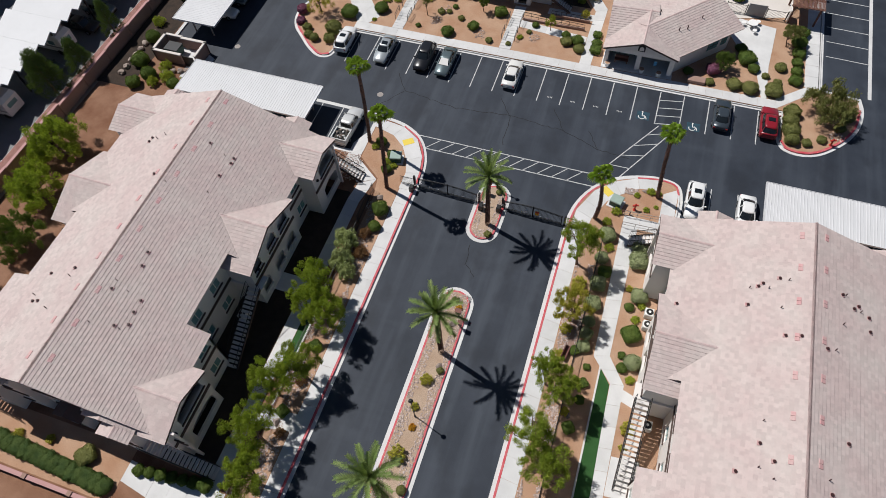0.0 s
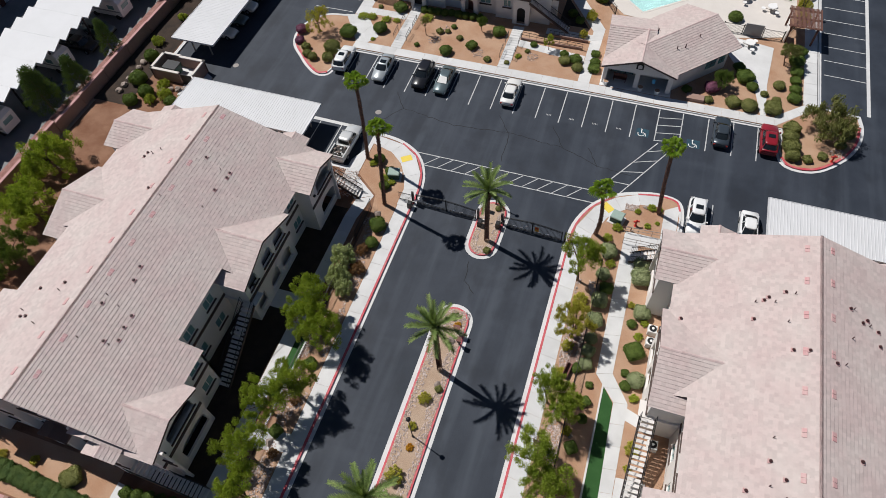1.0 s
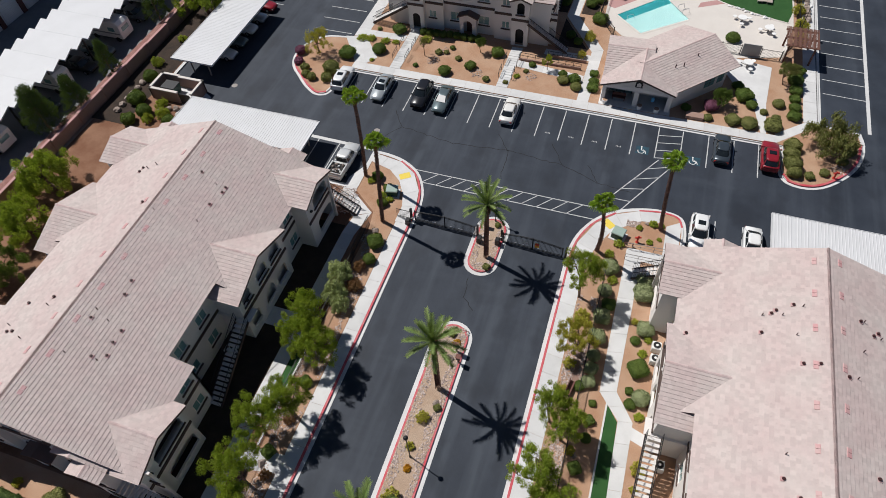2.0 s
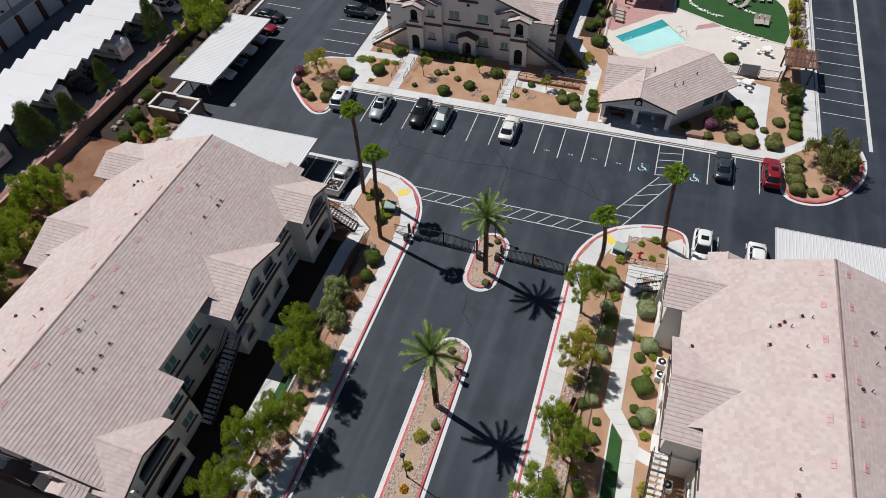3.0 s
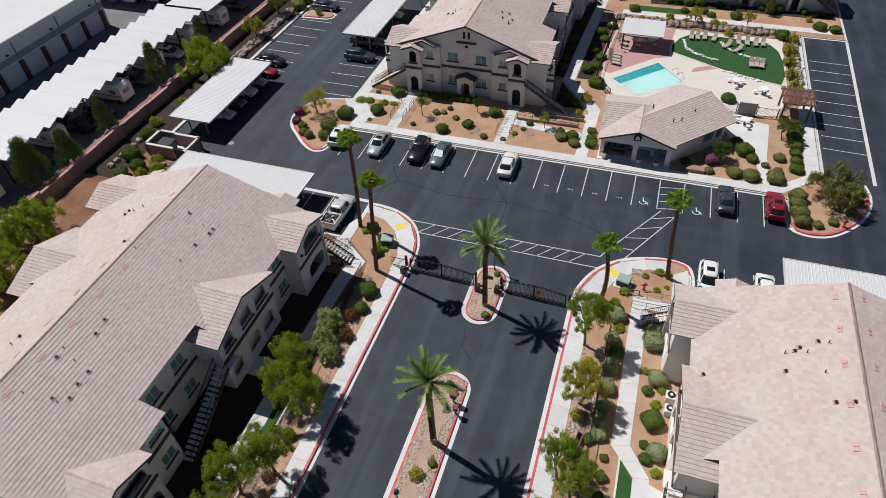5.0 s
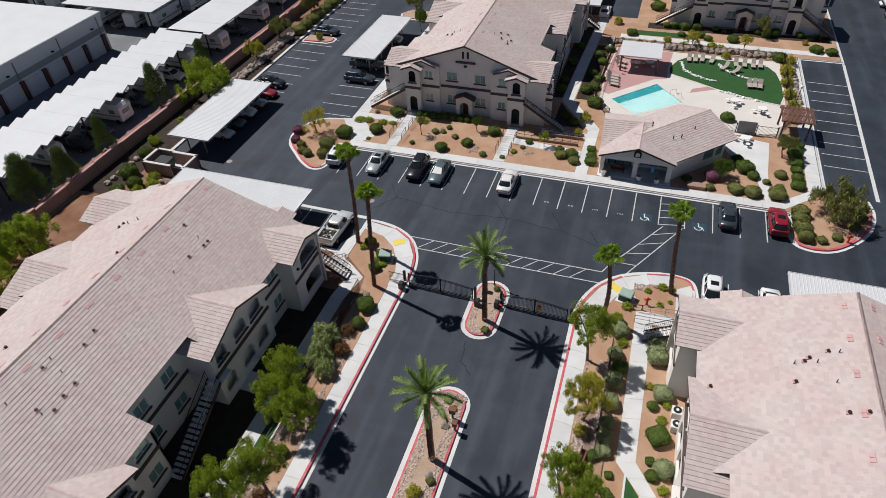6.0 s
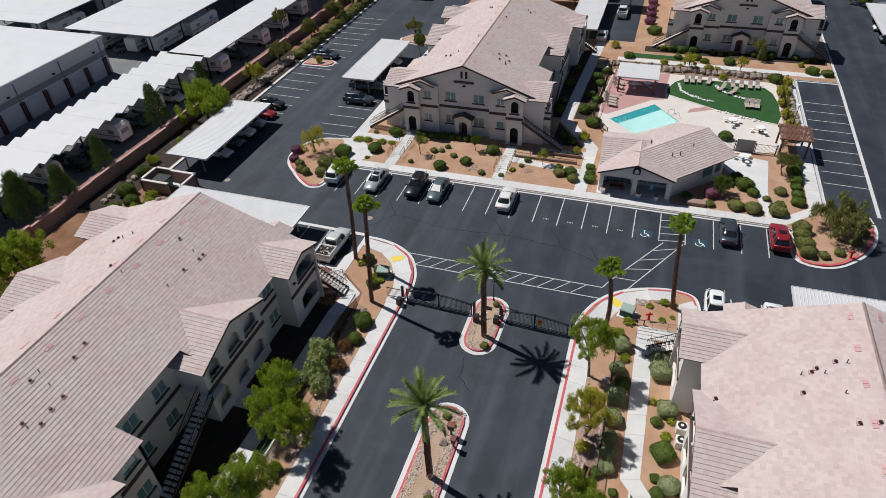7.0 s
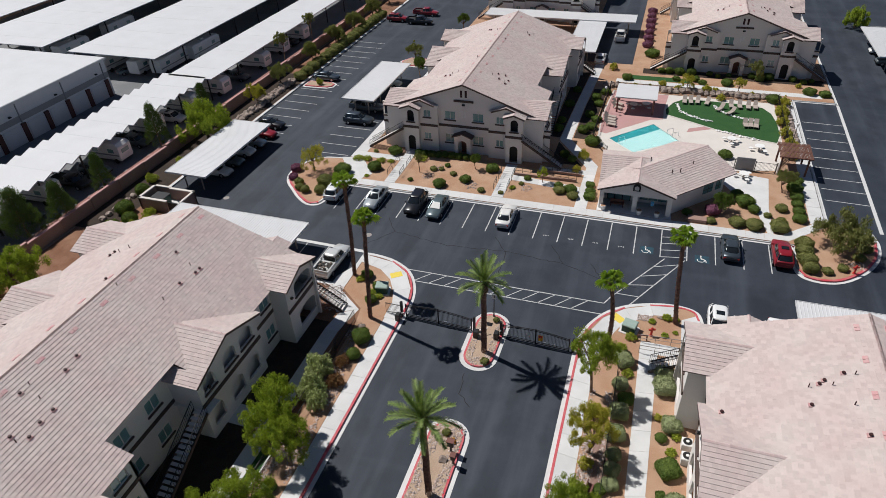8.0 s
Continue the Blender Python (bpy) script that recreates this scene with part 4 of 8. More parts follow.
def carport(x0, y0, x1, y1, z, label, group="white steel carports"):
    ob = thing("carport", label, "carport", group)
    along_x = (x1 - x0) > (y1 - y0)
    a, b = (x0, x1) if along_x else (y0, y1)
    n = round((b - a) / 0.3)
    prof = []
    for i in range(n):
        u = a + (b - a) * i / n
        w = (b - a) / n
        prof += [(u, -0.018), (u + w - 0.085, -0.018), (u + w - 0.065, 0.0), (u + w - 0.025, 0.0)]
    prof.append((b, -0.018))
    low = [(b, -0.08), (a, -0.08)]
    ringp = prof + low
    v = [((u, y0, z + h) if along_x else (x0, u, z + h)) for u, h in ringp] + [((u, y1, z + h) if along_x else (x1, u, z + h)) for u, h in ringp]
    k = len(ringp)
    roof = Build().add(v, [(i, (i + 1) % k, (i + 1) % k + k, i + k)[:: 1 if not along_x else -1] for i in range(k)])
    part("roof", roof, M["metal_roof"], ob)
    fr = Build().box(x0 - 0.03, y0 - 0.03, z - 0.2, x0 + 0.02, y1 + 0.03, z + 0.03).box(x1 - 0.02, y0 - 0.03, z - 0.2, x1 + 0.03, y1 + 0.03, z + 0.03)
    fr.box(x0, y0 - 0.03, z - 0.2, x1, y0 + 0.02, z + 0.03).box(x0, y1 - 0.02, z - 0.2, x1, y1 + 0.03, z + 0.03)
    part("edge_trim", fr, M["metal_roof"], ob)
    k = max(2, round((x1 - x0 if along_x else y1 - y0) / 5.6) + 1)
    for i in range(k):
        u = (i + 0.25) / (k - 0.5)
        for v in (0.3, 0.72):
            px, py = (x0 + (x1 - x0) * u, y0 + (y1 - y0) * v) if along_x else (x0 + (x1 - x0) * v, y0 + (y1 - y0) * u)
            part("post", Build().box(px - 0.07, py - 0.07, 0, px + 0.07, py + 0.07, z - 0.07), M["post"], ob)
    return ob


carport(-40.0, 8.35, -23.05, 13.5, 2.75, "white ribbed steel carport behind the western building")
carport(26.05, 8.6, 48.0, 13.55, 2.75, "white ribbed steel carport behind the eastern building")
carport(-46.9, 19.4, -40.8, 35.3, 2.75, "white ribbed steel carport over parked cars")
carport(-34.65, 46.2, -29.3, 62.6, 2.75, "white ribbed steel carport over parked cars")

# ---- plants ----
def leaves(rng, centres, radii, per, size, aspect=0.45, shell=0.55, droop=0.0):
    """Small leaf quads scattered through clumps. Returns vertices and faces."""
    vs, fs, n = [], [], 0
    for (cx, cy, cz), (rx, ry, rz) in zip(centres, radii):
        d = rng.normal(size=(per, 3))
        d /= np.linalg.norm(d, axis=1)[:, None]
        k = shell + (1 - shell) * rng.random(per) ** 0.6
        p = d * k[:, None] * (rx, ry, rz) + (cx, cy, cz)
        nrm = d + rng.normal(size=(per, 3)) * 0.7 + (0, 0, 0.45)
        nrm /= np.linalg.norm(nrm, axis=1)[:, None]
        t = np.cross(nrm, rng.normal(size=(per, 3)) + (0, 0, -droop))
        t /= np.linalg.norm(t, axis=1)[:, None] + 1e-9
        if droop:
            t = t + np.array((0, 0, -droop))
            t /= np.linalg.norm(t, axis=1)[:, None]
        b = np.cross(nrm, t)
        s = size * (0.6 + 0.8 * rng.random(per))[:, None]
        quad = np.stack([p - t * s - b * s * aspect * 0.3, p - b * s * aspect, p + t * s, p + b * s * aspect], 1).reshape(-1, 3)
        vs.append(quad)
        fs.append(np.arange(n, n + 4 * per).reshape(-1, 4))
        n += 4 * per
    return np.concatenate(vs), np.concatenate(fs)


def leaf_mesh(name, v, f, material):
    return mesh_of(name, v.tolist(), f.tolist(), material)


TREE_MESHES = {}


def tree(x, y, radius, height, leaf, seed, label, name="tree", category="tree", group="street trees", open_crown=0.0):
    """A forked tree whose crown is made of separate lobes, each a bunch of small drooping sprays with gaps between."""
    key = (leaf, seed % 4, open_crown, round(height / radius * 2))
    if key not in TREE_MESHES:
        rng = np.random.default_rng(100 + seed)
        R, H = 2.5, 2.5 * height / radius
        wood = Build()
        lean = rng.normal(size=2) * 0.1 * R
        fork = Vector((lean[0], lean[1], max(0.28 * H, H - R * 1.75)))
        wood.tube((0, 0, -0.1), fork * 0.5, 0.16, 0.125, 8).tube(fork * 0.5, fork, 0.125, 0.11, 8)
        cen, rad = [], []
        if leaf == "pine":
            for i in range(90):
                u = (i + 0.5) / 90
                a, q = i * 2.399, R * (0.15 + 0.8 * (1 - u) ** 0.8) * rng.uniform(0.65, 1.05)
                c = (math.cos(a) * q, math.sin(a) * q, H * (0.14 + 0.84 * u))
                cen.append(c)
                w = R * rng.uniform(0.14, 0.25)
                rad.append((w, w, w * 1.1))
            wood.tube(fork, (0, 0, H * 0.95), 0.1, 0.03, 6)
        lobes = 0 if leaf == "pine" else 8 if open_crown else 10
        for i in range(lobes):
            a = i * 2.399 + rng.normal() * 0.25
            q = 0.12 if i == 0 else math.sqrt((i + 0.3) / lobes) * rng.uniform(0.82, 1.0)
            z = H - R * 0.42 - R * rng.uniform(0.0, 0.35) - R * 0.75 * q * q * rng.uniform(0.5, 1.15)
            hub = Vector((math.cos(a) * q * R * 0.74, math.sin(a) * q * R * 0.74, z))
            mid = fork.lerp(hub, 0.55) + Vector((0, 0, 0.15))
            wood.tube(fork, mid, 0.075, 0.045, 6).tube(mid, hub, 0.045, 0.02, 5)
            lr = R * rng.uniform(0.30, 0.44)
            for k in range(9):
                d = rng.normal(size=3)
                d[2] = d[2] * 0.8 + 0.25
                d /= np.linalg.norm(d)
                c = hub + Vector(d) * lr * rng.uniform(0.55, 1.0)
                cen.append(tuple(c))
                w = R * rng.uniform(0.095, 0.18)
                rad.append((w, w, w * rng.uniform(1.0, 1.7)))
                if k % 2 == 0:
                    wood.tube(hub, c, 0.018, 0.008, 4)
        v, f = leaves(rng, cen, rad, int(145 * (1 - open_crown)), 0.12, 0.27, 0.25, 1.2)
        TREE_MESHES[key] = (wood.mesh("trunk", M["bark"], True), leaf_mesh("crown", v, f, L[leaf]))
    wood, crown = TREE_MESHES[key]
    ob = thing(name, label, category, group)
    part("trunk", wood, None, ob)
    part("crown", crown, None, ob)
    k = radius / 2.5
    ob.matrix_basis = pose(x, y, 0.12, 0, 0, seed * 77 % 360) @ Matrix.Diagonal((k, k, k, 1))
    return ob


SHRUB_MESHES = {}
LOOSE = ("gold", "brown", "tree", "lime", "orange", "feather")


def shrub(x, y, r, leaf, label, seed=0, flat=0.8, group="planted shrubs", z=0.12):
    """Clipped kinds are dense, lumpy mounds; loose kinds are bunches of upright sprays."""
    key = (leaf, seed % 3, r > 0.55, r > 1.1)
    if key not in SHRUB_MESHES:
        rng = np.random.default_rng(300 + seed % 3)
        fine = 0.045 if r > 1.1 else 0.06 if r > 0.55 else 0.09
        colour = L[leaf]
        if leaf in LOOSE:
            cen, rad = [(0, 0, 0.3)], [(0.5, 0.5, 0.35)]
            for i in range(16):
                a, q = i * 2.399, math.sqrt((i + 0.5) / 16)
                cen.append((math.cos(a) * q * 0.78, math.sin(a) * q * 0.78, 0.3 + rng.uniform(0.1, 0.55) * (1.15 - q)))
                w = rng.uniform(0.16, 0.30)
                rad.append((w, w, w * rng.uniform(1.0, 1.6)))
            v, f = leaves(rng, cen, rad, 130 if fine > 0.05 else 330, fine * 1.25, 0.4, 0.3, -0.5)
            SHRUB_MESHES[key] = leaf_mesh("shrub", v, f, colour)
        else:
            n = 3400 if fine < 0.05 else 2300 if fine < 0.07 else 1200
            ph = rng.random(6) * 6.28

            def mound(d):
                """Directions to points of a squarish mound with lumps."""
                k = (np.abs(d) ** 2.7).sum(1) ** (-1 / 2.7)
                lump = 1 + 0.055 * np.sin(4.1 * d[:, 0] + ph[0]) + 0.05 * np.sin(4.7 * d[:, 1] + ph[1]) + 0.045 * np.sin(6.3 * (d[:, 2] + d[:, 0]) + ph[2])
                return d * (k * lump)[:, None] * (0.86, 0.86, 0.5) + (0, 0, 0.42)

            d = rng.normal(size=(n, 3))
            d[:, 2] = np.abs(d[:, 2]) * 1.0 - 0.45 * (rng.random(n) < 0.4)
            d /= np.linalg.norm(d, axis=1)[:, None]
            p = mound(d) + d * rng.normal(size=(n, 1)) * 0.035
            nrm = d + rng.normal(size=(n, 3)) * 0.5
            nrm /= np.linalg.norm(nrm, axis=1)[:, None]
            t = np.cross(nrm, rng.normal(size=(n, 3)))
            t /= np.linalg.norm(t, axis=1)[:, None]
            b = np.cross(nrm, t)
            sz = fine * (0.6 + 0.8 * rng.random(n))[:, None]
            v = np.stack([p - t * sz, p - b * sz * 0.55, p + t * sz, p + b * sz * 0.55], 1).reshape(-1, 3)
            core = bmesh.new()
            bmesh.ops.create_icosphere(core, subdivisions=3, radius=1.0)
            cv = mound(np.array([tuple(q.co) for q in core.verts]))
            cv = (cv - (0, 0, 0.42)) * 0.95 + (0, 0, 0.42)
            cf = [[q.index + 4 * n for q in fc.verts] for fc in core.faces]
            core.free()
            SHRUB_MESHES[key] = mesh_of("shrub", np.concatenate([v, cv]).tolist(), np.arange(4 * n).reshape(-1, 4).tolist() + cf, colour)
    ob = tagged(new("shrub", SHRUB_MESHES[key]), label, "shrub", group)
    ob.matrix_basis = pose(x, y, z, 0, 0, (x * 71 + y * 37) % 360) @ Matrix.Diagonal((r, r, r * flat * 1.25, 1))
    return ob


def shrubs(rows, leaf, label, flat=0.8):
    for i, (x, y, r) in enumerate(rows):
        shrub(x, y, r, leaf, label, i, flat)


def fan_palm(x, y, tx, ty, h, seed):
    rng = np.random.default_rng(seed)
    ob = thing("fan_palm", "tall fan palm with a slender ringed trunk and green crown", "palm", "fan palms", (x, y, 0.1))
    wood = Build()
    top = Vector((tx - x, ty - y, h))
    bend = Vector((rng.normal() * 0.15, rng.normal() * 0.15, 0))
    n = round(h / 0.24)
    at = lambda u: top * u + bend * math.sin(math.pi * u)
    for i in range(n):
        a, b = at(i / n), at((i + 1) / n)
        r = 0.195 - 0.045 * i / n + (0.05 if i > n - 4 else 0)
        wood.tube(a, b + (b - a) * 0.15, r * rng.uniform(0.84, 0.94), r * rng.uniform(1.02, 1.14), 9, cap=False)
        for k in range(5):
            ang = k * 1.257 + i * 0.55 + rng.normal() * 0.2
            d = Vector((math.cos(ang), math.sin(ang), 0))
            t = Vector((-d.y, d.x, 0)) * 0.055
            o = a.lerp(b, 0.3) + d * r * 0.95
            tip = o + d * rng.uniform(0.05, 0.11) + Vector((0, 0, rng.uniform(0.12, 0.2)))
            wood.add([o - t, o + t, tip, o + Vector((0, 0, 0.16))], [(0, 1, 2), (0, 2, 3), (1, 3, 2)])
    part("trunk", wood, M["palm_bark"], ob)
    head = at(1.0)
    crown = Build()
    count = 18
    for i in range(count):
        a, el = i * 2.399 + rng.normal() * 0.12, radians(78 - 88 * (i / count) ** 0.9)
        d = Vector((math.cos(a) * math.cos(el), math.sin(a) * math.cos(el), math.sin(el)))
        hub = head + d * rng.uniform(0.3, 0.9) + Vector((0, 0, 0.1))
        crown.bar(head, hub, 0.045, 0.025)
        side = d.cross(Vector((0, 0, 1))).normalized()
        up = side.cross(d).normalized()
        rad, m = rng.uniform(0.55, 0.75), 11
        for j in range(m):
            ang = radians(-78 + 156 * j / (m - 1))
            w = d * math.cos(ang) + side * math.sin(ang)
            fold = 0.045 if j % 2 else -0.02
            mid = hub + w * rad * 0.55 + up * (0.07 - 0.12 * abs(math.sin(ang)) + fold)
            tip = hub + w * rad * rng.uniform(0.9, 1.08) + Vector((0, 0, -0.30 * rad - 0.16 * abs(math.sin(ang))))
            k = (side * math.cos(ang) - d * math.sin(ang)) * 0.075
            crown.add([hub, mid + k, tip, mid - k], [(0, 1, 2), (0, 2, 3)])
    part("crown", crown, L["fan"], ob)
    skirt = Build()
    for i in range(18):
        a = i * 2.4
        d = Vector((math.cos(a), math.sin(a), 0))
        o = head + d * 0.12 + Vector((0, 0, 0.05))
        tip = head + d * rng.uniform(0.24, 0.42) + Vector((0, 0, -rng.uniform(0.4, 0.8)))
        k = Vector((-d.y, d.x, 0)) * 0.1
        skirt.add([o, o.lerp(tip, 0.6) + k, tip, o.lerp(tip, 0.6) - k], [(0, 1, 2, 3)])
    part("dry_skirt", skirt, L["brown"], ob, "dry brown hanging fronds")
    return ob


def date_palm(x, y, h, seed):
    rng = np.random.default_rng(seed)
    ob = thing("date_palm", "date palm with a rough trunk and arching feather fronds", "palm", "date palms", (x, y, 0.1))
    wood = Build()
    n = round(h / 0.16)
    for i in range(n):
        r = 0.245 - 0.03 * i / n
        a = Vector((0.012 * math.sin(i * 0.3), 0, h * i / n))
        wood.tube(a, a + Vector((0, 0, h / n * 1.15)), r * rng.uniform(0.84, 0.92), r * rng.uniform(1.04, 1.14), 9, cap=False)
    part("trunk", wood, M["palm_bark"], ob)
    boots = Build()
    for i in range(46):
        a, u = i * 2.399, i / 46
        d = Vector((math.cos(a), math.sin(a), 0))
        o = d * (0.2 + 0.06 * u) + Vector((0, 0, h - 1.0 + 0.95 * u))
        boots.bar(o, o + d * rng.uniform(0.12, 0.22) + Vector((0, 0, rng.uniform(0.18, 0.3))), 0.1, 0.05)
    part("frond_collar", boots, M["frame_tan"], ob, "tan collar of cut frond stubs", kind="stuff")
    crown, ribs = Build(), Build()
    count = 27
    for i in range(count):
        a = i * 2.399 + rng.normal() * 0.12
        el = radians(86 - 80 * (i / count) ** 0.95)
        ln = rng.uniform(2.3, 2.85)
        prev, d = Vector((0, 0, h + 0.05)), Vector((math.cos(a) * math.cos(el), math.sin(a) * math.cos(el), math.sin(el)))
        steps_n = 16
        for j in range(steps_n):
            d = (d + Vector((0, 0, -0.035 - 0.06 * math.cos(el) * j / steps_n))).normalized()
            q = prev + d * (ln / steps_n)
            ribs.bar(prev, q, 0.04, 0.03)
            side = d.cross(Vector((0, 0, 1)))
            side = side.normalized() if side.length > 0.01 else Vector((1, 0, 0))
            up = side.cross(d)
            lf = 0.46 * math.sin(math.pi * (0.12 + 0.76 * j / steps_n)) + 0.05
            if j < 2:
                prev = q
                continue
            for s in (-1, 1):
                for u in (0.0, 0.5):
                    o = prev.lerp(q, u)
                    tip = o + (side * s * 0.7 + d * 0.75 + up * rng.uniform(0.15, 0.5)).normalized() * lf * rng.uniform(0.85, 1.1)
                    k = d * 0.045
                    crown.add([o - k, o + k, o.lerp(tip, 0.55) + k * 0.7, tip], [(0, 1, 2), (0, 2, 3)])
            prev = q
    part("crown", crown, L["palm"], ob)
    part("frond_ribs", ribs, L["palm"], ob, kind="stuff")
    return ob


fan_palm(-15.9, 9.3, -15.2, 8.7, 11.7, 1)
fan_palm(-11.65, 3.65, -10.9, 3.6, 11.6, 2)
fan_palm(10.5, 6.2, 10.1, 5.6, 7.6, 3)
fan_palm(16.25, 10.6, 15.35, 10.4, 9.6, 4)
date_palm(0.1, 2.25, 7.9, 11)
date_palm(0.0, -12.6, 8.4, 12)
date_palm(-0.3, -26.3, 9.2, 13)

for i, (x, y, r, h, leaf) in enumerate([(9.9, 0.2, 2.3, 6.9, "tree"), (10.4, -5.8, 2.1, 5.2, "gold"), (9.9, -12.7, 2.0, 6.2, "tree"), (11.1, -14.0, 2.1, 6.0, "tree"), (9.9, -18.5, 2.6, 6.7, "tree"), (11.5, -20.6, 2.4, 6.2, "tree"),
                                        (-12.65, -11.3, 2.9, 6.5, "tree"), (-10.9, -13.3, 2.6, 6.3, "tree"), (-10.8, -18.7, 2.5, 6.1, "tree"), (-12.6, -20.9, 2.4, 5.9, "tree"), (-12.2, -25.0, 2.6, 6.2, "tree"), (-11.1, -28.4, 2.5, 6.5, "tree")]):
    tree(x, y, r, h, leaf, i, "multi-stemmed shade tree with feathery green leaves beside the kerb" if leaf == "tree" else "small shade tree with yellowing leaves", open_crown=0.0)
for i, (x, y, r, h, leaf) in enumerate([(-49.4, -2.3, 3.9, 5.6, "tree"), (-47.9, -8.4, 3.5, 5.0, "tree"), (-45.6, -14.4, 3.0, 4.6, "dark"), (-46.5, -21.0, 2.6, 4.4, "olive"), (-56.6, 5.8, 2.4, 6.4, "pine"), (-54.9, 9.9, 1.9, 5.2, "pine"),
                                        (-50.4, 33.0, 4.2, 6.6, "tree"), (-56.4, 29.7, 1.9, 6.6, "pine"), (-56.0, 40.5, 1.5, 5.4, "pine"), (-55.4, 64.5, 1.5, 6.0, "olive"), (-50.8, 55.0, 2.2, 4.2, "olive"), (-50.5, 66.0, 2.0, 4.2, "olive"),
                                        (-50.6, 76.4, 2.6, 4.6, "olive"), (-50.8, 86.0, 2.4, 4.4, "olive"), (-55.6, 76.0, 1.5, 6.4, "olive"), (-50.3, 46.5, 1.9, 3.8, "gold"), (-55.2, 17.0, 1.5, 5.2, "pine"), (-51.0, 96.0, 2.4, 4.6, "olive"), (-51.0, 106.0, 2.4, 4.6, "dark")]):
    tree(x, y, r, h, leaf, i + 20, "leafy tree in the strip beside the block wall", group="trees along the block wall")
for i, (x, y, r, h, leaf, oc) in enumerate([(20.6, 31.6, 1.5, 3.0, "dark", 0), (27.7, 37.6, 1.4, 3.4, "olive", 0), (32.4, 27.0, 3.4, 5.0, "olive", 0.1), (-30.6, 28.6, 2.1, 4.2, "gold", 0.5), (-16.6, 31.6, 1.0, 3.0, "olive", 0.6),
                                            (-9.7, 34.2, 0.9, 2.4, "dark", 0), (-0.5, 32.9, 0.9, 2.3, "lime", 0.3), (-31.5, 70.4, 1.8, 4.0, "olive", 0.2), (-28.0, 63.5, 1.3, 3.6, "dark", 0), (-27.1, 87.0, 1.5, 4.6, "dark", 0), (46.5, 106.0, 3.0, 5.0, "tree", 0),
                                            (26.7, 73.7, 1.7, 3.6, "olive", 0.3), (16.2, 67.0, 1.4, 3.0, "gold", 0.2), (23.9, 67.6, 1.2, 2.8, "gold", 0.2)]):
    tree(x, y, r, h, leaf, i + 50, "small ornamental tree with a thin open crown", group="ornamental trees", open_crown=oc)

SAGE = "rounded grey-green sage shrub on desert soil"
DARK = "clipped dark green round shrub on desert soil"
LIME = "low yellow-green shrub on desert soil"
OLIVE = "olive green mounded shrub on desert soil"
shrubs([(12.1, 4.2, 0.9), (12.1, 1.4, 0.75), (12.3, -1.6, 0.85), (12.2, -3.8, 0.85), (12.3, -5.7, 0.65), (12.3, -7.0, 0.65), (12.3, -8.3, 0.65), (15.5, 3.6, 0.85), (15.6, 2.0, 1.0), (16.3, -1.8, 0.85), (16.8, -8.6, 0.85)], "sage", SAGE, 0.95)
shrubs([(12.6, 2.9, 0.6), (11.8, 6.0, 0.6), (12.5, 7.5, 0.65), (16.9, -10.2, 0.5), (14.2, 10.2, 0.4), (15.5, 11.0, 0.55), (16.3, 11.0, 0.4), (15.4, 8.6, 0.4), (16.3, 9.2, 0.3), (16.7, -2.6, 0.5), (16.4, -4.2, 0.5)], "lime", LIME, 0.7)
shrubs([(12.7, 0.0, 0.7), (15.6, -3.1, 0.5), (16.2, -5.9, 0.95), (15.8, -8.1, 0.4), (16.0, -9.3, 0.55), (13.0, -10.1, 0.35), (13.0, -11.7, 0.5), (13.0, -13.3, 0.5), (12.6, -16.0, 0.6), (11.6, -8.9, 0.5)], "dark", DARK)
shrubs([(15.3, -1.1, 0.4), (17.4, -14.6, 0.75), (17.3, -16.3, 0.4), (12.0, -14.7, 0.5), (10.6, -2.0, 0.9), (10.4, -7.0, 0.7), (10.5, -9.6, 0.6)], "gold", "dry yellowish shrub among river rock", 0.9)
shrubs([(-12.9, -4.3, 1.55), (-12.5, -6.6, 1.45), (-11.5, -7.6, 1.1)], "feather", "tall feathery pale green shrub beside the western walk", 1.25)
shrubs([(-11.2, 0.6, 0.9), (-11.0, -1.6, 0.7), (-12.6, 7.9, 0.6), (-12.5, 5.8, 0.6), (-14.4, 9.3, 0.7), (-11.6, -22.2, 0.6), (-11.4, -15.6, 0.6)], "dark", DARK, 1.0)
shrubs([(-11.6, -2.7, 0.8), (-11.2, -5.0, 0.9), (-11.0, -24.0, 0.6), (-11.2, -19.2, 0.6)], "brown", "rusty brown shrub beside the western walk", 1.1)
shrubs([(-12.9, 7.0, 0.6), (-12.0, 6.6, 0.5), (-14.9, 8.7, 0.6)], "lime", LIME, 0.7)
shrubs([(-21.18, -30.56, 0.55), (-20.16, -30.45, 0.55), (-19.15, -30.34, 0.55), (-18.14, -30.23, 0.55), (-17.13, -30.12, 0.55), (-16.12, -30.01, 0.55), (-15.11, -29.9, 0.7)], "dark", "clipped hedge shrub on the pad below the stair", 1.0)
shrubs([(-48.8, 13.2, 1.1), (-46.5, 11.4, 1.0), (-47.6, 9.6, 0.9), (-42.6, 10.8, 0.8), (-49.6, 17.5, 1.0)], "dark", DARK, 1.1)
shrubs([(-45.2, 13.2, 1.0), (-44.0, 11.6, 1.1), (-45.4, 10.4, 0.9), (-41.6, 11.6, 0.7), (-50.6, 20.5, 1.0), (-50.2, 26.0, 0.8)], "lime", "loose yellow-green shrub beside the bin enclosure", 1.0)
shrubs([(-26.27, -30.91, 0.95)], "olive", OLIVE)
shrubs([(-33.38, -31.14, 0.6), (-30.28, -30.67, 0.5)], "gold", "dry yellowish shrub on desert soil", 0.9)
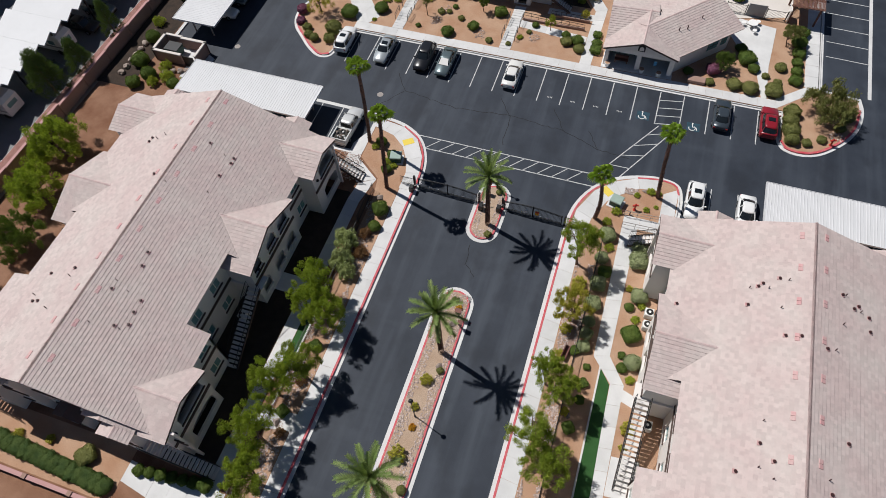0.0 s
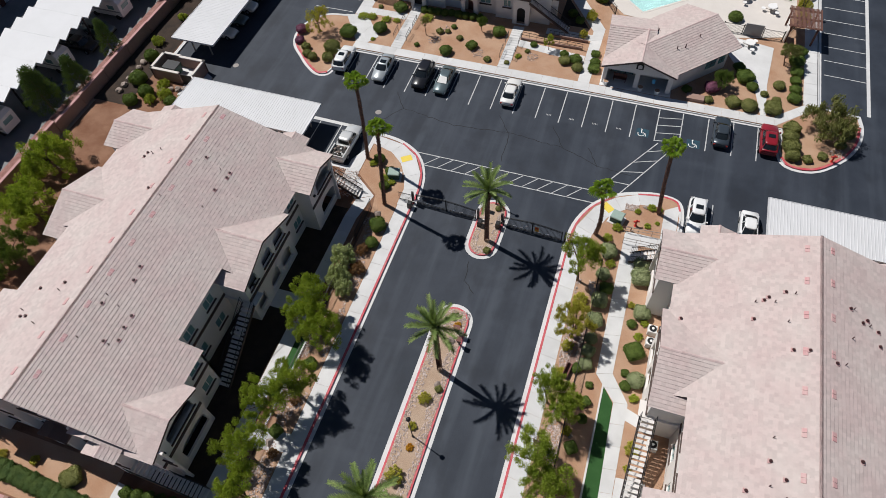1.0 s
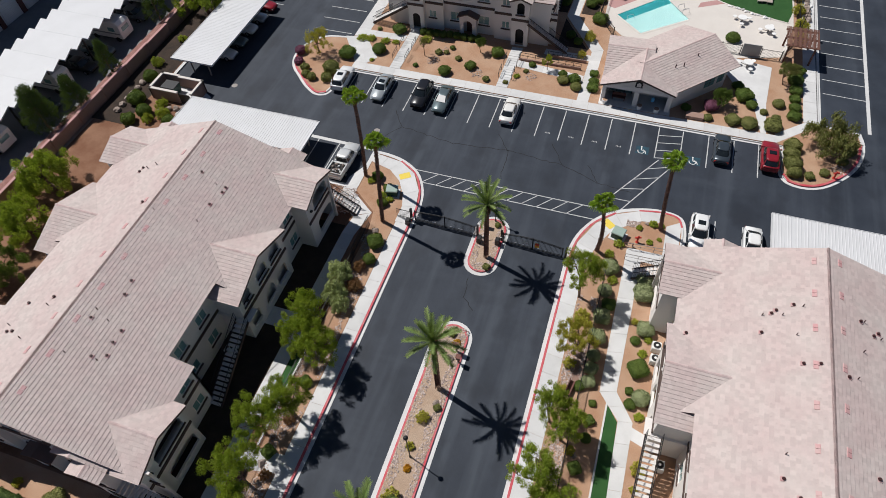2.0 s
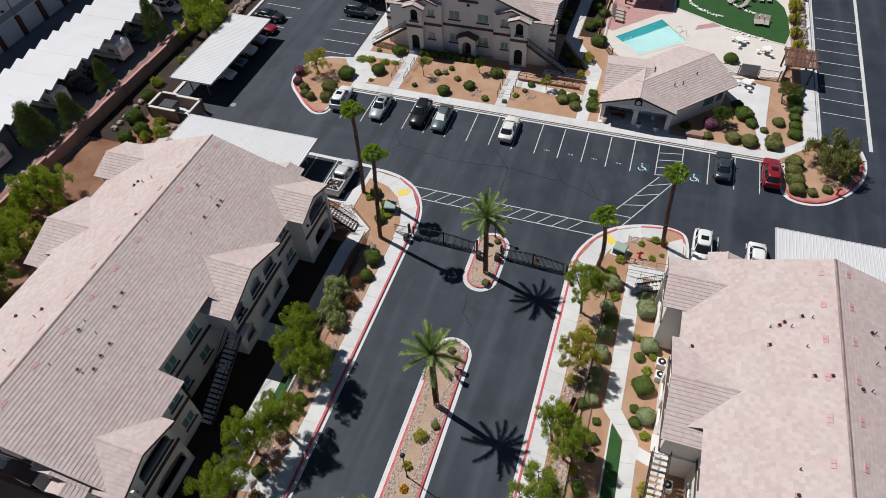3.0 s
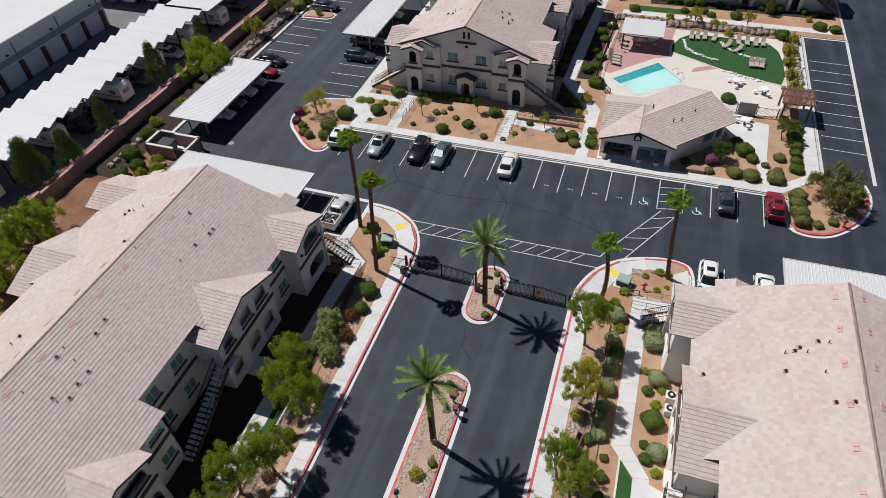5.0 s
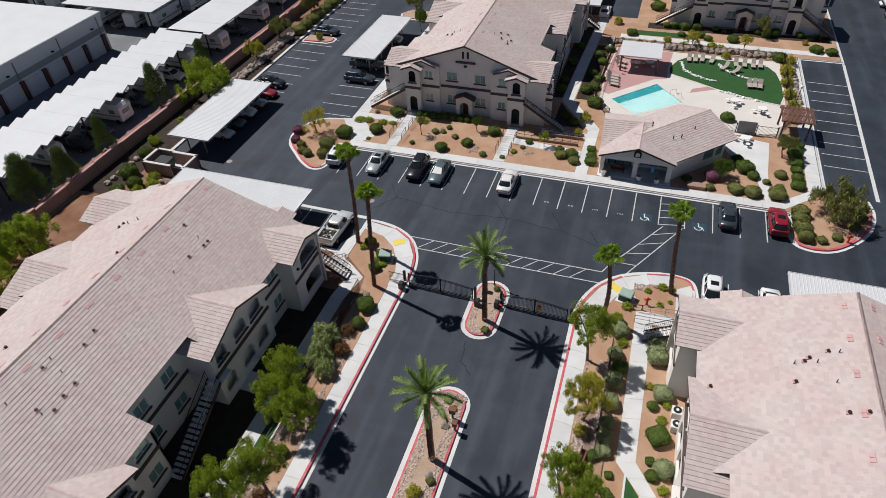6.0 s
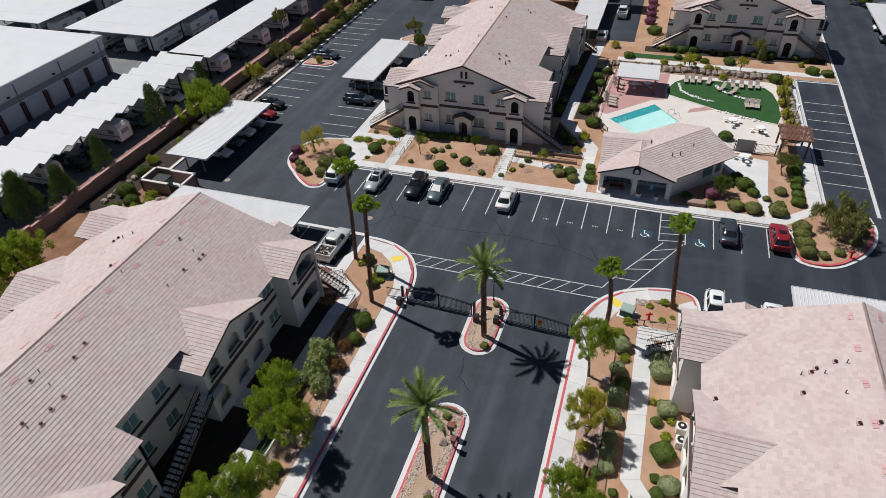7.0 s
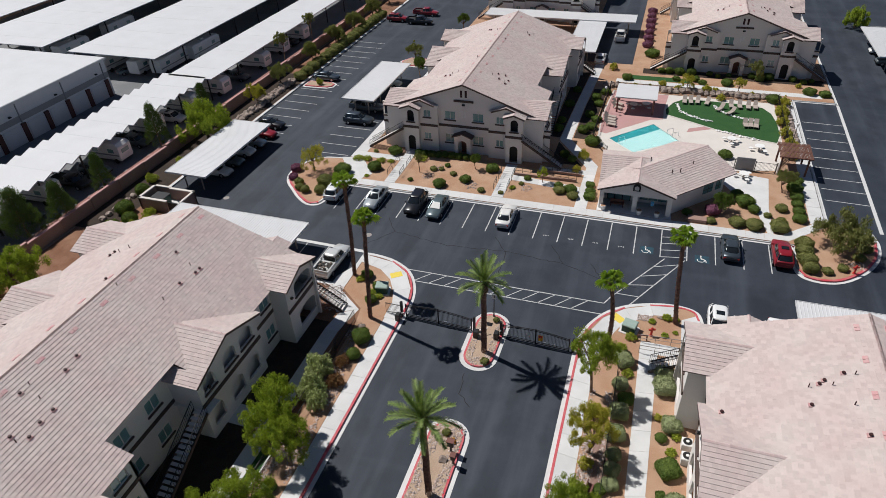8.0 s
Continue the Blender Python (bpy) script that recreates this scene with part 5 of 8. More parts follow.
for i in range(-3, 14):
    shrub(-34.42 + 0.852 * i, -31.99 + -0.050 * i, 0.85, "pine", "low dark green hedge behind the western building", i, 0.7)
shrubs([(-26.6, 29.0, 1.15), (-22.8, 30.9, 1.0), (-21.7, 35.8, 0.95), (-17.1, 29.3, 0.35), (-13.0, 28.9, 0.9), (-10.1, 30.8, 0.75), (-7.4, 34.3, 0.9), (-2.5, 33.2, 0.5), (1.6, 32.4, 0.55), (3.2, 31.6, 0.8), (-13.5, 34.0, 0.4)], "dark", DARK, 0.85)
shrubs([(-26.1, 33.0, 0.9), (-24.9, 33.2, 0.8), (-22.8, 33.1, 0.8), (-21.4, 33.3, 0.6), (-17.5, 34.9, 0.9), (-23.1, 28.9, 0.4), (-3.9, 30.6, 0.5)], "lime", LIME, 0.55)
shrubs([(-12.1, 32.0, 0.45), (-14.0, 32.9, 0.4), (-15.0, 32.6, 0.5), (1.9, 31.1, 0.75), (-7.5, 28.9, 0.5), (-24.6, 35.6, 0.35), (-5.0, 29.0, 0.35), (3.7, 30.2, 0.75), (-3.0, 31.8, 0.35)], "olive", OLIVE)
shrubs([(-18.4 + 0.95 * i, 36.3, 0.6) for i in range(4)] + [(-14.7 + 1.0 * i, 36.5, 0.6) for i in range(5)], "dark", "dark green hedge shrub below the stucco wall", 1.0)
shrubs([(23.3, 33.8, 1.1), (24.2, 32.4, 0.75), (22.5, 35.6, 0.7), (16.9, 30.0, 0.6), (29.0, 33.2, 0.75), (28.9, 31.6, 0.8), (29.1, 36.4, 0.8), (29.0, 38.3, 1.0), (29.3, 40.2, 0.9), (29.0, 34.8, 0.7), (21.4, 45.2, 1.0), (5.4, 33.4, 0.6), (5.7, 30.6, 0.8), (5.6, 31.8, 0.7)], "dark", DARK)
shrubs([(22.2, 29.1, 0.9), (24.0, 28.9, 1.0), (26.6, 29.2, 1.05), (27.0, 30.9, 0.5), (27.2, 33.4, 0.75), (30.5, 22.3, 0.55), (32.0, 23.2, 0.55), (33.8, 25.4, 0.7), (19.5, 28.9, 0.55), (34.8, 27.2, 0.6), (25.6, 31.6, 0.5)], "olive", OLIVE)
shrubs([(19.7, 30.9, 0.9), (-33.0, 28.0, 0.85), (-32.3, 25.9, 0.65)] + [(8.6 + 0.05 * i, 108.5 - 3.6 * i, 1.0) for i in range(7)], "purple", "purple-leaved round shrub on desert soil", 0.9)
shrubs([(28.7, 26.3, 0.95), (28.6, 24.9, 0.95), (28.7, 23.4, 0.95), (28.9, 22.2, 0.8), (-27.3, 25.4, 1.15), (-27.2, 23.6, 0.75), (-30.2, 23.7, 0.6), (-29.2, 23.3, 0.65), (-30.9, 24.9, 0.6)], "olive", "clipped dense green shrub on the parking island", 1.05)
shrubs([(3.5, 58.3, 0.8), (3.4, 49.8, 0.9), (4.2, 45.0, 1.1), (3.8, 52.5, 0.8), (4.0, 63.0, 0.9), (6.7, 70.0, 0.9), (10.0, 82.0, 1.3), (14.5, 71.2, 0.7), (17.4, 71.6, 0.8), (18.6, 70.4, 0.7), (22.3, 70.8, 1.0), (34.3, 69.6, 1.0), (36.4, 69.2, 0.9), (28.8, 65.3, 1.2)], "dark", DARK)
shrubs([(29.5, 60.3, 1.2), (29.7, 49.8, 1.1), (30.2, 64.0, 1.1), (21.3, 64.2, 0.8), (29.3, 57.0, 1.0), (29.4, 53.4, 1.0), (29.6, 47.0, 1.0), (3.6, 40.5, 0.9), (3.2, 36.6, 0.7), (4.0, 74.0, 0.9), (12.4, 68.0, 0.8), (19.2, 67.0, 0.9)], "gold", "golden autumn shrub beside the pool terrace", 1.2)
shrubs([(-48.6, 58.0 + 2.5 * i, 1.25) for i in range(16)], "olive", "clipped hedge shrub along the western car park", 0.9)
shrubs([(0.5, 0.95, 0.4), (0.2, 6.4, 0.35), (-0.4, -7.2, 0.35), (0.5, -14.4, 0.35), (0.7, -25.2, 0.45)], "olive", "small olive shrub in the gravel median", 0.9)
shrubs([(-0.4, -15.6, 0.7), (-0.6, -18.2, 0.45), (-0.6, -22.6, 0.95), (-1.0, -29.0, 0.6)], "gold", "loose yellowish shrub in the gravel median", 0.9)
shrubs([(-0.2, -20.0, 0.4), (0.2, -7.9, 0.42)], "orange", "orange flowering plant in the gravel median", 0.7)

# ---- cars ----
PAINTS = {}


def paint(name, c, metal=0.0):
    if name not in PAINTS:
        PAINTS[name] = mat(name + "_car_paint", c, 0.28, metal=metal, tint=tuple(k * 0.9 for k in c), scale=1.5, amount=0.4, spec=0.5, coat=0.5)
    return PAINTS[name]


def loft(rows, close=True):
    """A skin through rings of equal point count."""
    b, n = Build(), len(rows[0])
    v = [p for r in rows for p in r]
    f = []
    for i in range(len(rows) - 1):
        for j in range(n):
            k = (j + 1) % n
            f.append((i * n + j, i * n + k, (i + 1) * n + k, (i + 1) * n + j))
    if close:
        f += [tuple(range(n - 1, -1, -1)), tuple(range((len(rows) - 1) * n, len(rows) * n))]
    return b.add(v, f)


def ring(x, hw, z0, z1):
    return [(x, -hw * 0.9, z0), (x, hw * 0.9, z0), (x, hw, z0 + 0.14), (x, hw * 1.0, (z0 + z1) / 2), (x, hw * 0.97, z1 - 0.12), (x, hw * 0.86, z1),
            (x, -hw * 0.86, z1), (x, -hw * 0.97, z1 - 0.12), (x, -hw, (z0 + z1) / 2), (x, -hw, z0 + 0.14)]


def rounded(rows):
    """Body sections with softer ones added between them and at both ends."""
    out = []
    for i in range(len(rows) - 1):
        r = [np.array(rows[min(max(j, 0), len(rows) - 1)]) for j in (i - 1, i, i + 1, i + 2)]
        for s in (0.0, 0.33, 0.67):
            out.append(tuple(0.5 * (2 * r[1] + (r[2] - r[0]) * s + (2 * r[0] - 5 * r[1] + 4 * r[2] - r[3]) * s * s + (3 * r[1] - r[0] - 3 * r[2] + r[3]) * s ** 3)))
    a, b = rows[0], rows[-1]
    return [(a[0] - 0.07, a[1] * 0.72, a[2] + 0.07, a[3] - 0.1)] + out + [b, (b[0] + 0.08, b[1] * 0.7, b[2] + 0.05, b[3] - 0.08)]


CAR_KINDS = {
    "sedan": dict(body=[(-2.32, 0.72, 0.42, 0.78), (-2.2, 0.83, 0.3, 0.93), (-1.5, 0.89, 0.26, 1.0), (-0.5, 0.9, 0.24, 0.98), (0.7, 0.9, 0.24, 0.97), (1.5, 0.88, 0.26, 0.88), (2.1, 0.82, 0.3, 0.76), (2.32, 0.68, 0.4, 0.62)],
                  cabin=(-1.85, 1.1, -0.95, 0.15, 0.8, 0.56, 0.95, 1.43), wheels=1.38),
    "suv": dict(body=[(-2.25, 0.76, 0.45, 0.95), (-2.15, 0.88, 0.36, 1.1), (-1.2, 0.93, 0.3, 1.12), (0.0, 0.93, 0.3, 1.1), (0.9, 0.92, 0.3, 1.08), (1.6, 0.9, 0.32, 1.0), (2.15, 0.84, 0.36, 0.86), (2.32, 0.7, 0.45, 0.7)],
                cabin=(-2.18, 1.1, -1.7, 0.2, 0.84, 0.63, 1.08, 1.70), wheels=1.38),
    "pickup": dict(body=[(-2.75, 0.86, 0.5, 1.0), (-2.7, 0.93, 0.42, 1.06), (-0.6, 0.94, 0.38, 1.06), (0.5, 0.94, 0.38, 1.06), (1.4, 0.93, 0.4, 1.04), (2.2, 0.9, 0.42, 0.97), (2.75, 0.8, 0.5, 0.82)],
                   cabin=(-0.75, 1.5, -0.55, 0.75, 0.84, 0.66, 1.04, 1.72), wheels=1.75),
}


def car(x, y, turn, kind, name, colour, label, group="parked cars", z=0.0, metal=0.0, load=False):
    k = CAR_KINDS[kind]
    p = paint(name, colour, metal)
    ob = thing("pickup_truck" if kind == "pickup" else "car", label, "pickup" if kind == "pickup" else "car", group, (x, y, z), turn)
    part("body", loft([ring(*r) for r in rounded(k["body"])]), p, ob, smooth=True)
    a0, a1, b0, b1, w0, w1, z0, z1 = k["cabin"]
    cab = lambda o, s: [(a0 * s, -w0 - o, z0 - 0.06), (a1 * s, -w0 - o, z0 - 0.06), (a1 * s, w0 + o, z0 - 0.06), (a0 * s, w0 + o, z0 - 0.06), (b0, -w1 - o, z1), (b1, -w1 - o, z1), (b1, w1 + o, z1), (b0, w1 + o, z1)]

    def oval(u, z, inner=0.0):
        """A rounded outline of the cabin, u of the way from its waist to its roof."""
        e = u ** 1.25
        x0, x1, w = a0 + (b0 - a0) * e + inner, a1 + (b1 - a1) * e - inner, w0 + (w1 - w0) * u - inner * 0.55
        cx, hx, pts = (x0 + x1) / 2, (x1 - x0) / 2, []
        for q in range(20):
            ca, sa = math.cos(math.pi * q / 10), math.sin(math.pi * q / 10)
            pts.append((cx + hx * math.copysign(abs(ca) ** 0.42, ca), w * math.copysign(abs(sa) ** 0.42, sa), z))
        return pts

    zu = lambda u: z0 - 0.06 + (z1 - z0 + 0.02) * u
    part("cabin_glass", loft([oval(u, zu(u)) for u in (0.0, 0.3, 0.6, 0.85)], False), M["car_glass"], ob, smooth=True)
    part("roof", loft([oval(0.82, zu(0.82), -0.012), oval(0.93, zu(0.95), -0.005), oval(1.0, zu(1.04), 0.07), oval(1.0, zu(1.07), 0.3)]), p, ob, smooth=True)
    if "sunroof" in label or name in ("white", "red") and kind == "suv":
        part("sunroof", Build().chamfer((b0 + b1) / 2 - 0.05, -0.36, z1 - 0.02, (b0 + b1) / 2 + 0.5, 0.36, z1 + 0.055, 0.015), M["car_glass"], ob, "dark glass sunroof")
    c = [Vector(v) for v in cab(0.012, 1.0)]
    for i in range(4):
        part("pillar", Build().bar(c[i], c[i + 4], 0.07, 0.05), p, ob)
    for s in (-1, 1):
        m0, m1 = (a0 + a1) / 2 - 0.1, (b0 + b1) / 2 - 0.05
        part("pillar", Build().bar((m0, s * (w0 + 0.01), z0), (m1, s * (w1 + 0.01), z1), 0.09, 0.04), p, ob)
    for wx in (-k["wheels"], k["wheels"]):
        for s in (-1, 1):
            hw = k["body"][2][1]
            wh = part("wheel", Build().tube((wx, s * (hw - 0.2), 0.33), (wx, s * (hw + 0.015), 0.33), 0.335, n=14), M["tyre"], ob)
            part("rim", Build().tube((wx, s * (hw - 0.02), 0.33), (wx, s * (hw + 0.025), 0.33), 0.2, n=10), M["chrome"], wh)
    fx, rx = k["body"][-1][0], k["body"][0][0]
    zl = k["body"][-1][3] - 0.05
    for s in (-1, 1):
        part("headlight", Build().chamfer(fx - 0.28, s * 0.6 - 0.16, zl - 0.12, fx - 0.06, s * 0.6 + 0.16, zl + 0.05, 0.03), M["blind"], ob)
        part("tail_light", Build().chamfer(rx - 0.02, s * 0.64 - 0.13, k["body"][0][3] - 0.2, rx + 0.12, s * 0.64 + 0.13, k["body"][0][3] + 0.02, 0.02), M["sign_red"], ob)
        part("wing_mirror", Build().chamfer(a1 - 0.35, s * (w0 + 0.16) - 0.09, z0 - 0.02, a1 - 0.2, s * (w0 + 0.16) + 0.09, z0 + 0.13, 0.03), p, ob)
    part("number_plate", Build().box(rx - 0.03, -0.15, 0.6, rx + 0.0, 0.15, 0.7), M["blind"], ob)
    bm_ = M["tyre"] if kind != "sedan" else p
    part("front_bumper", Build().chamfer(fx - 0.12, -0.72, 0.36, fx + 0.03, 0.72, 0.52, 0.03), bm_, ob)
    part("rear_bumper", Build().chamfer(rx - 0.03, -0.74, 0.4, rx + 0.1, 0.74, 0.56, 0.03), bm_, ob)
    if kind == "pickup":
        bed = Build().box(-2.66, -0.8, 1.0, -1.0, 0.8, 1.085)
        part("bed_floor", bed, M["dark"], ob, "dark load bed")
        rim = Build().box(-2.75, -0.95, 1.05, -0.95, -0.82, 1.3).box(-2.75, 0.82, 1.05, -0.95, 0.95, 1.3).box(-2.75, -0.82, 1.05, -2.66, 0.82, 1.3)
        part("bed_side", rim, p, ob)
    return ob


WHITE, SILVER, GREY, BLACK = (0.72, 0.72, 0.71), (0.42, 0.45, 0.46), (0.10, 0.115, 0.12), (0.012, 0.012, 0.014)
car(-25.0, 23.9, 93, "suv", "white", WHITE, "white station wagon parked beside the landscaped island")
car(-19.5, 23.6, -90, "sedan", "silver", SILVER, "silver saloon with a dark sunroof in a parking stall", metal=0.4)
car(-14.2, 23.6, -90, "suv", "black", BLACK, "black sport utility car in a parking stall")
car(-11.4, 23.5, -90, "sedan", "slate", (0.13, 0.17, 0.18), "slate grey saloon with a sunshade in its windscreen", metal=0.4)
car(-3.0, 23.7, 90, "sedan", "pearl", (0.70, 0.69, 0.66), "white saloon parked nose to the kerb")
car(21.35, 23.8, 90, "sedan", "charcoal", (0.06, 0.075, 0.09), "charcoal saloon parked nose to the kerb", metal=0.4)
car(26.35, 23.9, 90, "suv", "red", (0.24, 0.012, 0.02), "red sport utility car beside the landscaped island")
truck = car(-18.9, 10.4, 88, "pickup", "champagne", (0.66, 0.66, 0.64), "pale silver pickup with rubble in its bed", metal=0.3)
car(19.9, 10.8, -90, "suv", "white", WHITE, "white sport utility car beside the eastern carport")
car(25.0, 10.6, -90, "sedan", "white", WHITE, "white car partly under the eastern carport")
car(-31.0, 43.9, 0, "suv", "charcoal", (0.06, 0.075, 0.09), "dark grey sport utility car in a car park", metal=0.4)
car(-31.6, 48.6, 0, "pickup", "grey", GREY, "grey pickup below a carport")
car(-32.0, 58.6, 0, "sedan", "silver", SILVER, "silver car below a carport", metal=0.4)
car(-44.0, 59.0, 0, "sedan", "charcoal", (0.06, 0.075, 0.09), "dark saloon against the western kerb", metal=0.4)
car(-43.8, 39.4, 0, "sedan", "black", BLACK, "black saloon against the western kerb")
for i, (nm, c, kd) in enumerate((("red", (0.24, 0.012, 0.02), "sedan"), ("silver", SILVER, "sedan"), ("white", WHITE, "suv"), ("slate", (0.13, 0.17, 0.18), "sedan"), ("white", WHITE, "sedan"))):
    car(-43.4, 36.2 - 2.9 * i, 0, kd, nm, c, f"{nm} car in the shade below the western carport")
car(-43.9, 93.4, 0, "suv", "red", (0.24, 0.012, 0.02), "dark red sport utility car against the western kerb")
car(-39.2, 98.6, 0, "pickup", "red", (0.24, 0.012, 0.02), "red pickup in the far car park")
car(-38.6, 92.6, 0, "pickup", "black", BLACK, "black pickup in the far car park")
car(1.3, 78.0, 90, "sedan", "white", WHITE, "white car behind the northern building")
car(3.6, 90.6, 90, "pickup", "white", WHITE, "white pickup behind the northern building")
car(-1.0, 86.6, 90, "suv", "black", BLACK, "black car below a carport behind the northern building")
car(48.6, 86.0, 180, "suv", "grey", GREY, "grey car below the far eastern carport")
car(48.6, 91.5, 180, "sedan", "white", WHITE, "white car below the far eastern carport")

# rubble in the pickup's bed, and the sunshade
rng = np.random.default_rng(5)
for i in range(14):
    b = bmesh.new()
    bmesh.ops.create_icosphere(b, subdivisions=1, radius=float(rng.uniform(0.09, 0.17)))
    for q in b.verts:
        q.co *= float(rng.uniform(0.75, 1.2))
    me = bpy.data.meshes.new("stone")
    b.to_mesh(me)
    b.free()
    me.materials.append(M["boulder"] if i % 3 else M["white"])
    o = tagged(new("rubble_stone", me), "pale broken stone lying in a pickup bed", "stone", "rubble in the pickup bed")
    o.location = (-18.9 + float(rng.uniform(-0.6, 0.6)), 10.4 - float(rng.uniform(1.2, 2.4)), 1.2)
part("sunshade", Build().add([(1.02, -0.6, 0.985), (1.02, 0.6, 0.985), (0.26, 0.46, 1.37), (0.26, -0.46, 1.37), (1.06, -0.6, 1.0), (1.06, 0.6, 1.0), (0.3, 0.46, 1.385), (0.3, -0.46, 1.385)], [(3, 2, 1, 0), (4, 5, 6, 7), (0, 1, 5, 4), (2, 3, 7, 6)]),
     M["blind"], [o for o in scene.objects if o.get("label", "").startswith("slate grey saloon")][0], "silvery windscreen sunshade")

# ---- road islands and gates ----
rock_rng = np.random.default_rng(9)


def stones(name, spots, label, material, low=0.05, high=0.11, z=0.13, squash=0.7):
    """Many small stones lying at spots, as one mesh of uneven eight-sided lumps."""
    v, f = [], []
    base = np.array([(1, 0, 0), (0, 1, 0), (-1, 0, 0), (0, -1, 0), (0, 0, 1), (0, 0, -1), (0.7, 0.7, 0.3), (-0.7, 0.6, 0.3)], float)
    tri = [(0, 6, 4), (6, 1, 4), (1, 7, 4), (7, 2, 4), (2, 3, 4), (3, 0, 4), (6, 0, 5), (1, 6, 5), (7, 1, 5), (2, 7, 5), (3, 2, 5), (0, 3, 5)]
    for x, y in spots:
        s = rock_rng.uniform(low, high)
        a = rock_rng.random() * 6.28
        p = base * rock_rng.uniform(0.75, 1.25, (8, 1)) * (s, s * rock_rng.uniform(0.7, 1), s * squash)
        c, d = math.cos(a), math.sin(a)
        q = np.stack([p[:, 0] * c - p[:, 1] * d + x, p[:, 0] * d + p[:, 1] * c + y, p[:, 2] + z + s * squash * 0.5], 1)
        n = len(v)
        v += q.tolist()
        f += [(i + n, j + n, k + n) for i, j, k in tri]
    return tagged(new(name, mesh_of(name, v, f, material)), label, "stones", kind="stuff")


def scatter(n, x0, y0, x1, y1, keep=lambda x, y: True):
    out = []
    while len(out) < n:
        x, y = rock_rng.uniform(x0, x1), rock_rng.uniform(y0, y1)
        if keep(x, y):
            out.append((x, y))
    return out


def island(name, outline, label):
    ob = tagged(new("traffic_island"), label, "traffic island", kind="structure")
    part("gutter_pan", Build().prism(outline, 0.0, 0.014), M["concrete"], ob)
    part("kerb_stone", Build().prism(inset(outline, 0.4), 0.0, 0.15), M["red"], ob, "red-painted kerb")
    part("soil_bed", Build().prism(inset(outline, 0.58), 0.05, 0.156), M["tan"], ob)
    return ob


GATE_ISLE = arc(-0.2, 5.85, 1.8, 0, 180, 12) + arc(-0.25, 1.65, 1.75, 180, 360, 12)
MEDIAN = arc(-0.35, -7.5, 1.85, 0, 180, 12) + [(-2.25, -90), (1.5, -90)]
island("gate_island", GATE_ISLE, "rounded traffic island with a red kerb at the gates")
island("median", MEDIAN, "long traffic island with a red kerb, gravel and shrubs")
stones("river_rock", scatter(420, -1.45, 0.2, 1.1, 7.3, lambda x, y: ((x + 0.2) / 1.2) ** 2 + ((y - 3.75) / 3.4) ** 4 < 1 and (abs(x + 0.2) > 0.55 or y < 1.5)), "pinkish river rock on the gate island", M["rock"])
stones("river_rock", scatter(3000, -1.6, -40, 0.95, -6.3, lambda x, y: abs(x + 0.33 + 0.15 * math.sin(y)) > 0.55 + 0.12 * math.sin(y * 1.7) or y > -8.2), "pinkish river rock along the median edges", M["rock"])
stones("river_rock", scatter(2600, -12.9, -32, -10.5, 1.5, lambda x, y: math.sin(y * 0.9) + math.sin(x * 3 + y * 0.35) > -0.1), "river rock in the western planting bed", M["rock"])
stones("river_rock", scatter(1700, 9.9, -26, 11.6, 0.5, lambda x, y: math.sin(y * 0.7) + math.sin(x * 4 + y * 0.3) > 0.2), "river rock in the eastern planting bed", M["rock"])
stones("river_rock", scatter(260, -18.6, 3.4, -15.6, 7.2, lambda x, y: x + y < -9.0) + scatter(200, 17.0, -22.4, 18.8, -20.6) + scatter(160, 12.9, 9.0, 14.2, 11.0, lambda x, y: y > 10.2), "river rock beside the walks", M["rock"])
stones("boulders", [(0.0, -9.6), (0.25, -14.0), (-0.6, -24.2), (0.3, -28.2), (12.4, -15.0), (-11.8, -23.2), (14.9, 11.0), (-11.9, 2.2)], "tan landscape boulders in the beds", M["boulder"], 0.28, 0.42, 0.1)
for cx, cy in ((-15.2, 30.9), (-9.0, 29.9), (-2.2, 31.0), (33.6, 24.2), (-14.6, 33.3)):
    stones("river_rock", scatter(60, cx - 0.9, cy - 0.8, cx + 0.9, cy + 0.8, lambda x, y: (x - cx) ** 2 + (y - cy) ** 2 < 0.7), "ring of pale river rock on desert soil", M["rock"])


